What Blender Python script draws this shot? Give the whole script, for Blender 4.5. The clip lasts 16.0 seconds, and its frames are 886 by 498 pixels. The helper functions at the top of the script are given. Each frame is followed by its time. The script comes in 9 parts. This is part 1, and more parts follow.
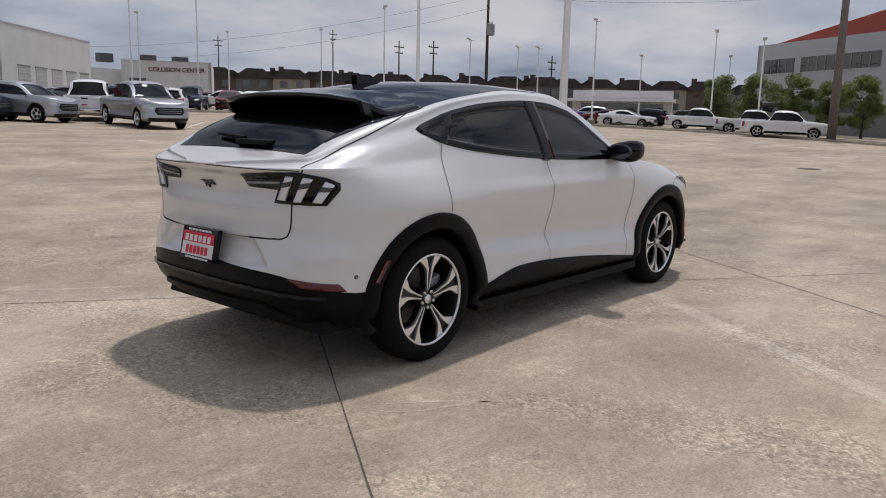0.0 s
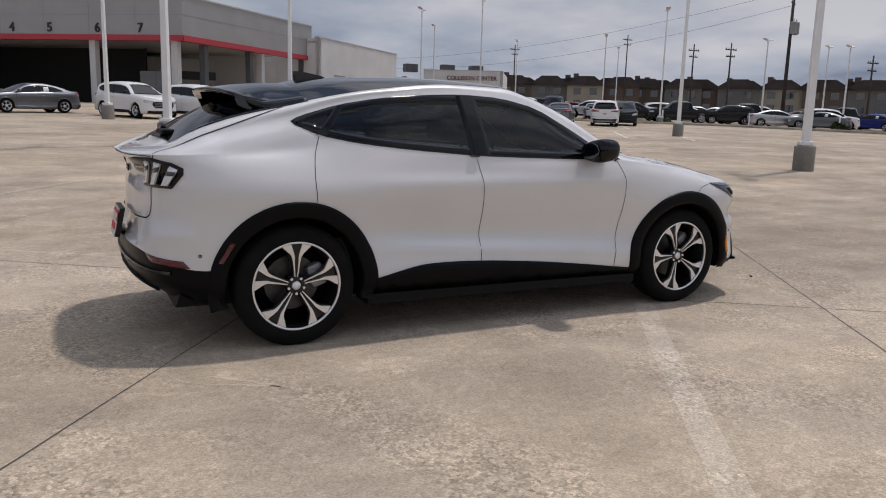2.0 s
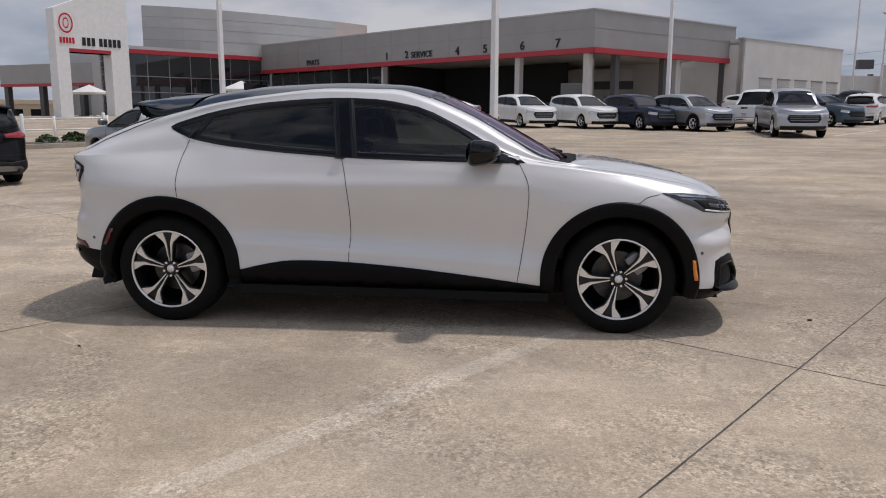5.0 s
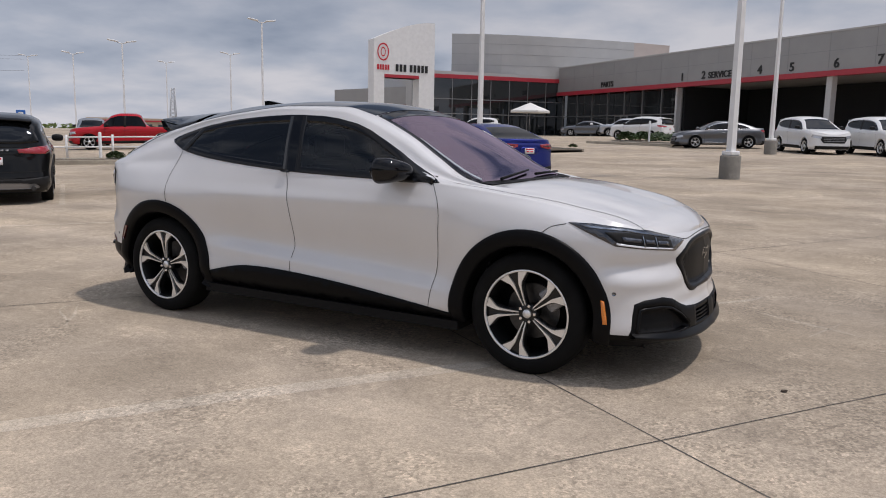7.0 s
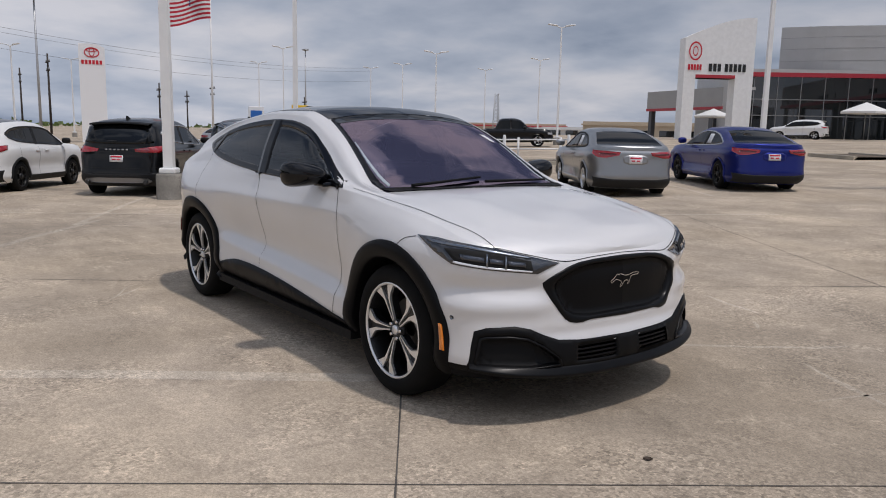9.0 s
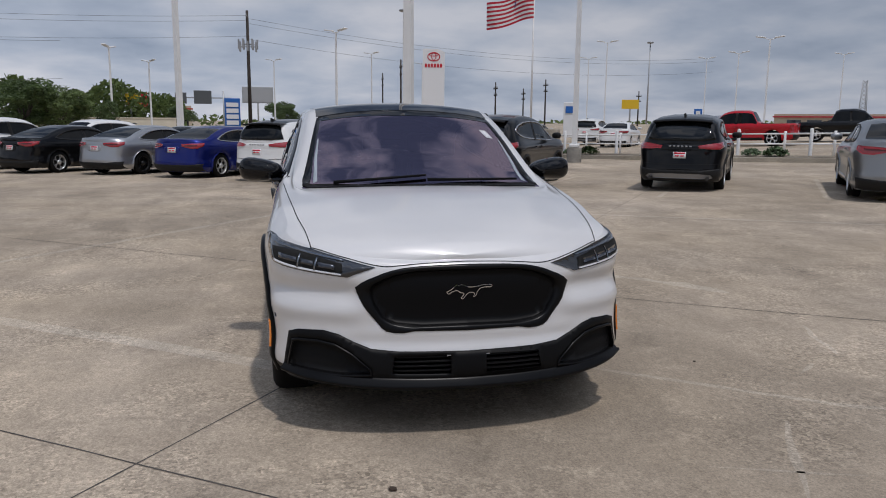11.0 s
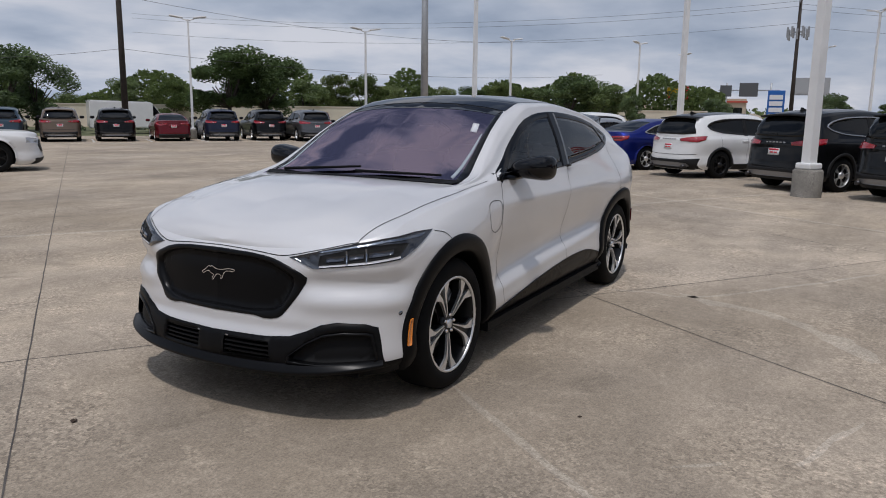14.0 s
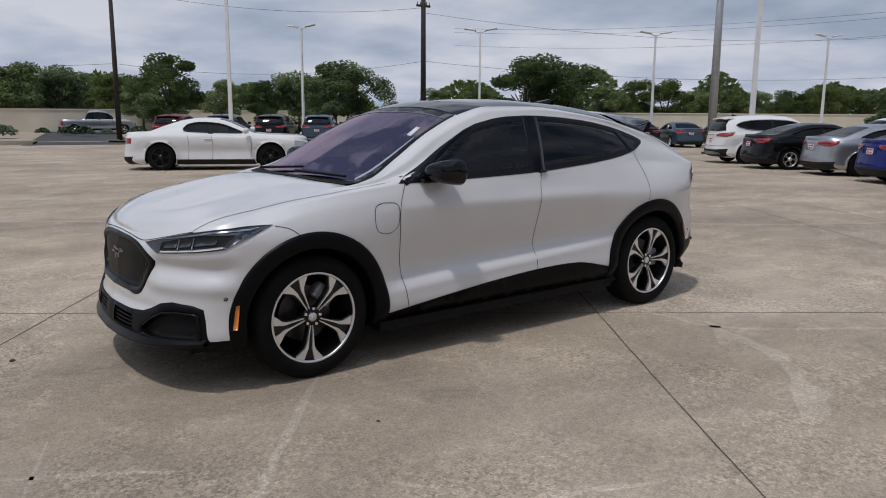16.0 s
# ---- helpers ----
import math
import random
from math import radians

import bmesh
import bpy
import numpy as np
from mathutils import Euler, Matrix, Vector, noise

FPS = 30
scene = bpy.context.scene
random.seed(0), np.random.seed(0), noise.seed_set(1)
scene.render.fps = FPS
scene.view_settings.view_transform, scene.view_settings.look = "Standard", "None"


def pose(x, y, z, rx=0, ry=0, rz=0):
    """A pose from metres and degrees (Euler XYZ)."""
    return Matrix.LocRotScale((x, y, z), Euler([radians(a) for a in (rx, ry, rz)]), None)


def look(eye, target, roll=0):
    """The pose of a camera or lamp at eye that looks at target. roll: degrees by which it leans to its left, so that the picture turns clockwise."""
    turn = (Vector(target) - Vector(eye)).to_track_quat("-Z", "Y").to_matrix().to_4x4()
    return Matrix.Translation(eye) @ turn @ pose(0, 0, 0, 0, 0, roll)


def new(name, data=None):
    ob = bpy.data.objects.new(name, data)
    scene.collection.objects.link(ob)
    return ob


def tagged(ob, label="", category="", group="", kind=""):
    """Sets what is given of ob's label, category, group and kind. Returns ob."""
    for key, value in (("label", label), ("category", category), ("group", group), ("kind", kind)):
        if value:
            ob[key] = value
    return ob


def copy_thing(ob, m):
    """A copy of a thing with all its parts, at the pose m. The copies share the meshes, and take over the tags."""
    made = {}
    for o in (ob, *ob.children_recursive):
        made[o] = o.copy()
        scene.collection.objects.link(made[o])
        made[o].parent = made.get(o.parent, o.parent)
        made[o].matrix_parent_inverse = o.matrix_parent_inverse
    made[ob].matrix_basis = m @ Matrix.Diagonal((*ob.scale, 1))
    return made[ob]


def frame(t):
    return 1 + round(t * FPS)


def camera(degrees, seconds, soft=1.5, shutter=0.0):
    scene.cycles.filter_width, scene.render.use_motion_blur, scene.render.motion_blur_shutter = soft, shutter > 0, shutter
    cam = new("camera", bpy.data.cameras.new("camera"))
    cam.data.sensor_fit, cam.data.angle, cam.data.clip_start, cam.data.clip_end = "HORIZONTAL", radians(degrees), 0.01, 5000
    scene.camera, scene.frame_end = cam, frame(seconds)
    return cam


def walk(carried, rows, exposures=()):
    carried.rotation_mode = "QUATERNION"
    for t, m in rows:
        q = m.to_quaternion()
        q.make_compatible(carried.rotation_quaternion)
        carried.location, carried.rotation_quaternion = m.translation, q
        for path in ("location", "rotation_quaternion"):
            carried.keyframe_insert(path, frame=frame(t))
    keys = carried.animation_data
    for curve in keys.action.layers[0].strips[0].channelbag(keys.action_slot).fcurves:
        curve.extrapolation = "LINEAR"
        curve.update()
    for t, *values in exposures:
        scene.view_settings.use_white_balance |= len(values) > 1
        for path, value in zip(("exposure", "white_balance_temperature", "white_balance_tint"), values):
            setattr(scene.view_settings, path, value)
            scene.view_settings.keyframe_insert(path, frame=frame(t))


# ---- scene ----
cam = camera(60.7, 16.0, soft=1.0)

PATH = [
    (0, (-4.633, -3.653, 1.378), (-3.13, -2.378, 1.034), 1.3),
    (0.5, (-4.216, -4.105, 1.359), (-2.856, -2.68, 1.016), 1.2),
    (1, (-3.756, -4.507, 1.354), (-2.542, -2.956, 1.011), 1.3),
    (1.5, (-3.234, -4.823, 1.357), (-2.169, -3.166, 1.011), 1.5),
    (2, (-2.727, -5.119, 1.359), (-1.82, -3.37, 1.013), 1.6),
    (2.5, (-2.2, -5.334, 1.368), (-1.464, -3.505, 1.03), 1.6),
    (3, (-1.629, -5.548, 1.382), (-1.07, -3.658, 1.045), 1.4),
    (3.5, (-1.046, -5.632, 1.375), (-0.666, -3.698, 1.034), 1.2),
    (4, (-0.419, -5.757, 1.376), (-0.229, -3.797, 1.028), 0.7),
    (6.5, (2.583, -5.222, 1.371), (1.823, -3.398, 1.062), 0.8),
    (7, (3.111, -4.902, 1.376), (2.167, -3.164, 1.079), 1.1),
    (7.5, (3.634, -4.56, 1.377), (2.514, -2.929, 1.088), 1.1),
    (8, (4.077, -4.127, 1.387), (2.792, -2.622, 1.097), 1.1),
    (10.5, (5.603, -1.409, 1.477), (3.73, -0.792, 1.149), 0.8),
    (11, (5.701, -0.815, 1.473), (3.769, -0.418, 1.142), 0.5),
    (11.5, (5.717, -0.212, 1.464), (3.753, -0.051, 1.119), 0.5),
    (12, (5.681, 0.416, 1.466), (3.714, 0.341, 1.114), 0.3),
    (12.5, (5.571, 1.031, 1.474), (3.628, 0.718, 1.118), 0.4),
    (13, (5.459, 1.647, 1.481), (3.567, 1.106, 1.124), 0.5),
    (13.5, (5.244, 2.214, 1.503), (3.428, 1.456, 1.144), 0.7),
    (14, (4.996, 2.798, 1.507), (3.28, 1.838, 1.144), 0.7),
    (14.5, (4.652, 3.277, 1.51), (3.051, 2.133, 1.147), 0.7),
    (15, (4.301, 3.786, 1.505), (2.829, 2.481, 1.145), 0.6),
    (15.5, (3.904, 4.234, 1.513), (2.562, 2.795, 1.157), 0.5),
    (16, (3.417, 4.686, 1.512), (2.235, 3.112, 1.158), 0.4),
]
walk(cam, [(t, look(eye, target, roll)) for t, eye, target, roll in PATH],
     [(0.0, -0.26, 6500, 16), (4.0, -0.31, 6500, 16), (8.0, -0.20, 6500, 16), (10.5, -0.55, 6220, 14), (16.0, -0.50, 6200, 14)])

# ---------------------------------------------------------------- world and sun
SUN_ELEV, SUN_AZ = 69.0, 18.0     # degrees; azimuth counter-clockwise from +x
world = bpy.data.worlds.new("overcast_sky")
scene.world = world
world.use_nodes = True
wn, wl = world.node_tree.nodes, world.node_tree.links
wn.clear()
w_out = wn.new("ShaderNodeOutputWorld")
w_bg = wn.new("ShaderNodeBackground")
w_sky = wn.new("ShaderNodeTexSky")
w_sky.sky_type = "NISHITA"
w_sky.sun_disc = False
w_sky.sun_elevation = radians(SUN_ELEV)
w_sky.sun_rotation = radians(90 - SUN_AZ)
w_sky.dust_density = 2.0


def w_math(op, a, b):
    n = wn.new("ShaderNodeMath")
    n.operation = op
    for k, v in enumerate((a, b)):
        if isinstance(v, (int, float)):
            n.inputs[k].default_value = v
        else:
            wl.new(v, n.inputs[k])
    return n.outputs[0]


# a flat layer of broken cloud, seen from below
w_tc = wn.new("ShaderNodeTexCoord")
w_sep = wn.new("ShaderNodeSeparateXYZ")
wl.new(w_tc.outputs["Generated"], w_sep.inputs[0])
w_up = w_math("ADD", w_math("MAXIMUM", w_sep.outputs["Z"], 0.0), 0.20)
w_pos = wn.new("ShaderNodeCombineXYZ")
wl.new(w_math("DIVIDE", w_sep.outputs["X"], w_up), w_pos.inputs[0])
wl.new(w_math("DIVIDE", w_sep.outputs["Y"], w_up), w_pos.inputs[1])


def w_noise(scale, detail, rough, dist, shift):
    n = wn.new("ShaderNodeTexNoise")
    for key, v in (("Scale", scale), ("Detail", detail), ("Roughness", rough), ("Distortion", dist)):
        n.inputs[key].default_value = v
    m = wn.new("ShaderNodeVectorMath")
    m.operation = "ADD"
    m.inputs[1].default_value = shift
    wl.new(w_pos.outputs[0], m.inputs[0])
    wl.new(m.outputs[0], n.inputs["Vector"])
    return n.outputs["Fac"]


w_big = w_noise(0.62, 3.0, 0.5, 0.3, (3.1, 1.7, 0.0))
w_puff = w_noise(2.1, 8.0, 0.52, 0.1, (0.4, 5.2, 2.0))
w_low = w_math("ADD", w_math("ADD", w_math("MULTIPLY", w_big, 0.80), w_math("MULTIPLY", w_puff, 0.52)), -0.155)
w_n3 = wn.new("ShaderNodeTexNoise")             # tall broken cloud overhead
for key, v in (("Scale", 4.2), ("Detail", 8.0), ("Roughness", 0.55), ("Distortion", 0.3)):
    w_n3.inputs[key].default_value = v
wl.new(w_tc.outputs["Generated"], w_n3.inputs["Vector"])
w_high = w_math("ADD", w_math("MULTIPLY", w_math("SUBTRACT", w_n3.outputs["Fac"], 0.5), 2.7), 0.43)
w_blend = wn.new("ShaderNodeMapRange")
w_blend.interpolation_type = "SMOOTHSTEP"
w_blend.inputs["From Min"].default_value, w_blend.inputs["From Max"].default_value = 0.22, 0.50
wl.new(w_sep.outputs["Z"], w_blend.inputs["Value"])
w_pick = wn.new("ShaderNodeMix")
w_pick.data_type = "FLOAT"
wl.new(w_blend.outputs["Result"], w_pick.inputs[0])
wl.new(w_low, w_pick.inputs[2])
wl.new(w_high, w_pick.inputs[3])
w_fac = w_pick.outputs[0]
w_ramp = wn.new("ShaderNodeValToRGB")          # thin blue-grey base, grey underside, white tops
w_ramp.color_ramp.elements[0].position = 0.36
w_ramp.color_ramp.elements[0].color = (3.25, 3.85, 4.75, 1)
w_ramp.color_ramp.elements[1].position = 0.63
w_ramp.color_ramp.elements[1].color = (6.8, 6.95, 7.25, 1)
w_e = w_ramp.color_ramp.elements.new(0.24)
w_e.color = (1.5, 2.0, 2.95, 1)
w_e = w_ramp.color_ramp.elements.new(0.47)
w_e.color = (4.5, 5.05, 5.85, 1)
wl.new(w_fac, w_ramp.inputs["Fac"])
# thin cloud glows round the sun
w_dot = wn.new("ShaderNodeVectorMath")
w_dot.operation = "DOT_PRODUCT"
w_dot.inputs[1].default_value = (math.cos(radians(SUN_ELEV)) * math.cos(radians(SUN_AZ)), math.cos(radians(SUN_ELEV)) * math.sin(radians(SUN_AZ)), math.sin(radians(SUN_ELEV)))
wl.new(w_tc.outputs["Generated"], w_dot.inputs[0])
w_glow = wn.new("ShaderNodeMapRange")
w_glow.interpolation_type = "SMOOTHERSTEP"
for key, v in (("From Min", 0.62), ("From Max", 1.0), ("To Min", 1.0), ("To Max", 2.8)):
    w_glow.inputs[key].default_value = v
wl.new(w_dot.outputs["Value"], w_glow.inputs["Value"])
w_side = wn.new("ShaderNodeVectorMath")         # one side of the sky is scaled brighter
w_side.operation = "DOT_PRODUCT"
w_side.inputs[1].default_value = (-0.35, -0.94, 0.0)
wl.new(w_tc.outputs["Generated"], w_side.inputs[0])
w_side_gain = wn.new("ShaderNodeMapRange")
w_side_gain.interpolation_type = "SMOOTHSTEP"
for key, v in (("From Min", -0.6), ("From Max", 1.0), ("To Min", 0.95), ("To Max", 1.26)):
    w_side_gain.inputs[key].default_value = v
wl.new(w_side.outputs["Value"], w_side_gain.inputs["Value"])
w_lit = wn.new("ShaderNodeVectorMath")
w_lit.operation = "SCALE"
wl.new(w_ramp.outputs["Color"], w_lit.inputs[0])
w_haze = wn.new("ShaderNodeMapRange")           # paler towards the horizon
for key, v in (("From Min", 0.0), ("From Max", 0.22), ("To Min", 1.20), ("To Max", 1.0)):
    w_haze.inputs[key].default_value = v
wl.new(w_sep.outputs["Z"], w_haze.inputs["Value"])
wl.new(w_math("MULTIPLY", w_math("MULTIPLY", w_glow.outputs["Result"], w_side_gain.outputs["Result"]), w_haze.outputs["Result"]), w_lit.inputs["Scale"])
w_mix = wn.new("ShaderNodeMix")
w_mix.data_type = "RGBA"
w_mix.inputs[0].default_value = 0.92
wl.new(w_sky.outputs["Color"], w_mix.inputs[6])
wl.new(w_lit.outputs[0], w_mix.inputs[7])
wl.new(w_mix.outputs[2], w_bg.inputs["Color"])
w_bg.inputs["Strength"].default_value = 0.094
wl.new(w_bg.outputs["Background"], w_out.inputs["Surface"])

sun = new("sun", bpy.data.lights.new("sun", "SUN"))
sun.data.energy = 2.35
sun.data.angle = radians(2.5)
sun.data.color = (1.0, 0.95, 0.87)
_d = Vector((math.cos(radians(SUN_ELEV)) * math.cos(radians(SUN_AZ)),
             math.cos(radians(SUN_ELEV)) * math.sin(radians(SUN_AZ)), math.sin(radians(SUN_ELEV))))
sun.matrix_world = look(_d * 100, (0, 0, 0))

# ---------------------------------------------------------------- materials
def mat(name, color, rough=0.5, metal=0.0, vary=0.0, vscale=8.0, bump=0.0, bscale=60.0, coat=0.0, coat_rough=0.03,
        spec=0.5, grain=0.0, gscale=200.0, tint=None):
    """A surface with variation at two scales: vary (stains, broad) and grain (fine), and relief."""
    m = bpy.data.materials.new(name)
    m.use_nodes = True
    nt = m.node_tree
    b = nt.nodes["Principled BSDF"]
    b.inputs["Base Color"].default_value = (*color, 1)
    b.inputs["Roughness"].default_value = rough
    b.inputs["Metallic"].default_value = metal
    b.inputs["Coat Weight"].default_value = coat
    b.inputs["Coat Roughness"].default_value = coat_rough
    b.inputs["Specular IOR Level"].default_value = spec
    if vary or grain or bump:
        tc = nt.nodes.new("ShaderNodeTexCoord")
        src = None
        for amount, scale, detail, other in ((vary, vscale, 6, tint), (grain, gscale, 2, None)):
            if not amount:
                continue
            n = nt.nodes.new("ShaderNodeTexNoise")
            n.inputs["Scale"].default_value = scale
            n.inputs["Detail"].default_value = detail
            nt.links.new(tc.outputs["Object"], n.inputs["Vector"])
            r = nt.nodes.new("ShaderNodeMapRange")
            r.inputs["From Min"].default_value, r.inputs["From Max"].default_value = 0.3, 0.7
            nt.links.new(n.outputs["Fac"], r.inputs["Value"])
            x = nt.nodes.new("ShaderNodeMix")
            x.data_type, x.blend_type = "RGBA", "MIX"
            dark = tuple(c * (1 - amount) for c in (other or color))
            light = tuple(min(1, c * (1 + amount)) for c in color)
            if src is None:
                x.inputs[6].default_value, x.inputs[7].default_value = (*dark, 1), (*light, 1)
            else:
                x.blend_type = "MULTIPLY"
                x.inputs[0].default_value = 1
                v = nt.nodes.new("ShaderNodeMapRange")
                v.inputs["To Min"].default_value, v.inputs["To Max"].default_value = 1 - amount, 1 + amount
                nt.links.new(n.outputs["Fac"], v.inputs["Value"])
                nt.links.new(src, x.inputs[6])
                nt.links.new(v.outputs["Result"], x.inputs[7])
                src = x.outputs[2]
                continue
            nt.links.new(r.outputs["Result"], x.inputs[0])
            src = x.outputs[2]
        if src is not None:
            nt.links.new(src, b.inputs["Base Color"])
        if bump:
            n = nt.nodes.new("ShaderNodeTexNoise")
            n.inputs["Scale"].default_value = bscale
            n.inputs["Detail"].default_value = 4
            nt.links.new(tc.outputs["Object"], n.inputs["Vector"])
            bp = nt.nodes.new("ShaderNodeBump")
            bp.inputs["Strength"].default_value = bump
            bp.inputs["Distance"].default_value = 0.01
            nt.links.new(n.outputs["Fac"], bp.inputs["Height"])
            nt.links.new(bp.outputs["Normal"], b.inputs["Normal"])
    return m


def glass_mat(name, tint, clear, rough=0.0, coat_color=(1, 1, 1), gloss=1.0, ior=1.55):
    """A thin tinted pane: what passes is tinted and weakened, the rest is mirrored by Fresnel."""
    m = bpy.data.materials.new(name)
    m.use_nodes = True
    nt = m.node_tree
    nt.nodes.clear()
    out = nt.nodes.new("ShaderNodeOutputMaterial")
    tr = nt.nodes.new("ShaderNodeBsdfTransparent")
    tr.inputs["Color"].default_value = (*[c * clear for c in tint], 1)
    gl = nt.nodes.new("ShaderNodeBsdfGlossy")
    gl.inputs["Roughness"].default_value = rough
    gl.inputs["Color"].default_value = (*[c * gloss for c in coat_color], 1)
    fr = nt.nodes.new("ShaderNodeFresnel")
    fr.inputs["IOR"].default_value = ior
    mx = nt.nodes.new("ShaderNodeMixShader")
    nt.links.new(fr.outputs["Fac"], mx.inputs[0])
    nt.links.new(tr.outputs[0], mx.inputs[1])
    nt.links.new(gl.outputs[0], mx.inputs[2])
    nt.links.new(mx.outputs[0], out.inputs["Surface"])
    return m


def concrete_mat(name, base, spots=1.0):
    """Worn lot concrete: broad stains, mid-size blotches, pale scuffs, exposed aggregate and fine relief."""
    m = bpy.data.materials.new(name)
    m.use_nodes = True
    nt = m.node_tree
    N, Lk = nt.nodes, nt.links
    b = N["Principled BSDF"]
    b.inputs["Roughness"].default_value = 0.86
    b.inputs["Specular IOR Level"].default_value = 0.25
    tc = N.new("ShaderNodeTexCoord")

    def noise_of(scale, detail=4, rough=0.6, dist=0.0):
        n = N.new("ShaderNodeTexNoise")
        n.inputs["Scale"].default_value = scale
        n.inputs["Detail"].default_value = detail
        n.inputs["Roughness"].default_value = rough
        n.inputs["Distortion"].default_value = dist
        Lk.new(tc.outputs["Object"], n.inputs["Vector"])
        return n.outputs["Fac"]

    def ranged(src, a, c, lo, hi):
        r = N.new("ShaderNodeMapRange")
        for key, v in (("From Min", a), ("From Max", c), ("To Min", lo), ("To Max", hi)):
            r.inputs[key].default_value = v
        Lk.new(src, r.inputs["Value"])
        return r.outputs["Result"]

    def times(a, c):
        n = N.new("ShaderNodeMath")
        n.operation = "MULTIPLY"
        Lk.new(a, n.inputs[0])
        Lk.new(c, n.inputs[1])
        return n.outputs[0]

    broad = ranged(noise_of(0.22, 5, 0.55, 0.4), 0.32, 0.68, 0.80, 1.13)
    run = N.new("ShaderNodeMapping")                       # stains drawn out along the way that cars drive
    run.inputs["Rotation"].default_value = (0, 0, radians(35))
    run.inputs["Scale"].default_value = (0.45, 1.7, 1)
    Lk.new(tc.outputs["Object"], run.inputs["Vector"])
    drag = N.new("ShaderNodeTexNoise")
    for key, v in (("Scale", 0.55), ("Detail", 7), ("Roughness", 0.62), ("Distortion", 0.2)):
        drag.inputs[key].default_value = v
    Lk.new(run.outputs["Vector"], drag.inputs["Vector"])
    mid = times(ranged(noise_of(1.1, 7, 0.68, 0.2), 0.32, 0.68, 0.80, 1.17), ranged(drag.outputs["Fac"], 0.34, 0.66, 0.82, 1.14))
    blot = ranged(noise_of(4.5, 5, 0.65, 1.2), 0.56, 0.68, 1.0, 1.20 if spots else 1.0)
    fine = times(ranged(noise_of(22.0, 5, 0.85), 0.28, 0.72, 0.76, 1.23), ranged(noise_of(80.0, 3, 0.8), 0.30, 0.70, 0.68, 1.30))
    agg = N.new("ShaderNodeTexVoronoi")
    agg.inputs["Scale"].default_value = 60.0
    Lk.new(tc.outputs["Object"], agg.inputs["Vector"])
    grit = ranged(agg.outputs["Color"], 0.0, 1.0, 0.60, 1.48)
    worn = ranged(noise_of(0.9, 6, 0.65, 0.5), 0.44, 0.60, 0.0, 1.0)
    peb = N.new("ShaderNodeMix")
    peb.inputs[2].default_value = 1.0
    Lk.new(worn, peb.inputs[0])
    Lk.new(grit, peb.inputs[3])
    peb = peb.outputs[0]
    dark = times(ranged(noise_of(0.8, 9, 0.72, 2.2), 0.57, 0.74, 1.0, 0.66), ranged(noise_of(6.0, 5, 0.7, 1.8), 0.64, 0.78, 1.0, 0.80))
    chip = N.new("ShaderNodeTexVoronoi")                   # sparse pale chips of stone
    chip.inputs["Scale"].default_value = 34.0
    Lk.new(tc.outputs["Object"], chip.inputs["Vector"])
    spark = N.new("ShaderNodeMix")
    spark.inputs[2].default_value = 1.0
    Lk.new(worn, spark.inputs[0])
    Lk.new(ranged(chip.outputs["Distance"], 0.10, 0.22, 1.32, 1.0), spark.inputs[3])
    near = N.new("ShaderNodeVectorMath")                   # one stretch before the nose is darker than the rest
    near.operation = "DISTANCE"
    near.inputs[1].default_value = (5.2, 2.0, 0)
    Lk.new(tc.outputs["Object"], near.inputs[0])
    ragged = N.new("ShaderNodeMath")
    ragged.operation = "MULTIPLY_ADD"
    Lk.new(noise_of(0.5, 5, 0.6), ragged.inputs[0])
    ragged.inputs[1].default_value = 3.0
    Lk.new(near.outputs["Value"], ragged.inputs[2])
    nose_tone = ranged(ragged.outputs[0], 2.6, 6.2, 0.80, 1.0)
    total = times(times(times(broad, mid), times(blot, fine)), times(times(peb, dark), times(spark.outputs[0], nose_tone)))
    hue = N.new("ShaderNodeMix")
    hue.data_type = "RGBA"
    hue.inputs[6].default_value = (base[0] * 1.04, base[1], base[2] * 0.90, 1)
    hue.inputs[7].default_value = (base[0] * 0.97, base[1], base[2] * 1.07, 1)
    Lk.new(noise_of(0.35, 3), hue.inputs[0])
    mul = N.new("ShaderNodeVectorMath")
    mul.operation = "SCALE"
    Lk.new(hue.outputs[2], mul.inputs[0])
    Lk.new(total, mul.inputs["Scale"])
    Lk.new(mul.outputs[0], b.inputs["Base Color"])
    bp = N.new("ShaderNodeBump")
    bp.inputs["Strength"].default_value = 0.35
    bp.inputs["Distance"].default_value = 0.006
    Lk.new(noise_of(55.0, 5, 0.7), bp.inputs["Height"])
    Lk.new(bp.outputs["Normal"], b.inputs["Normal"])
    return m


CONCRETE = concrete_mat("lot_concrete", (0.402, 0.333, 0.256))
SEALANT = mat("joint_sealant", (0.08, 0.07, 0.06), 0.8, vary=0.4, vscale=6)
FADED = concrete_mat("faded_stripe", (0.465, 0.398, 0.318))
LINE_WHITE = mat("line_paint", (0.62, 0.60, 0.55), 0.75, vary=0.25, vscale=5, grain=0.2, gscale=60)
KERB = concrete_mat("kerb_concrete", (0.37, 0.33, 0.27))
WHITE_CAR = mat("pearl_white_paint", (0.66, 0.652, 0.648), 0.36, metal=0.05, coat=1.0, coat_rough=0.02, vary=0.015, vscale=3, spec=0.5)
BLACK_GLOSS = mat("gloss_black", (0.003, 0.003, 0.004), 0.12, coat=0.7, coat_rough=0.02, spec=0.0)
ROOF_BLACK = mat("gloss_black_roof", (0.005, 0.006, 0.009), 0.10, coat=1.0, coat_rough=0.01, spec=0.0)
CLADDING = mat("satin_black_cladding", (0.0045, 0.0045, 0.005), 0.36, grain=0.15, gscale=300, spec=0.10)
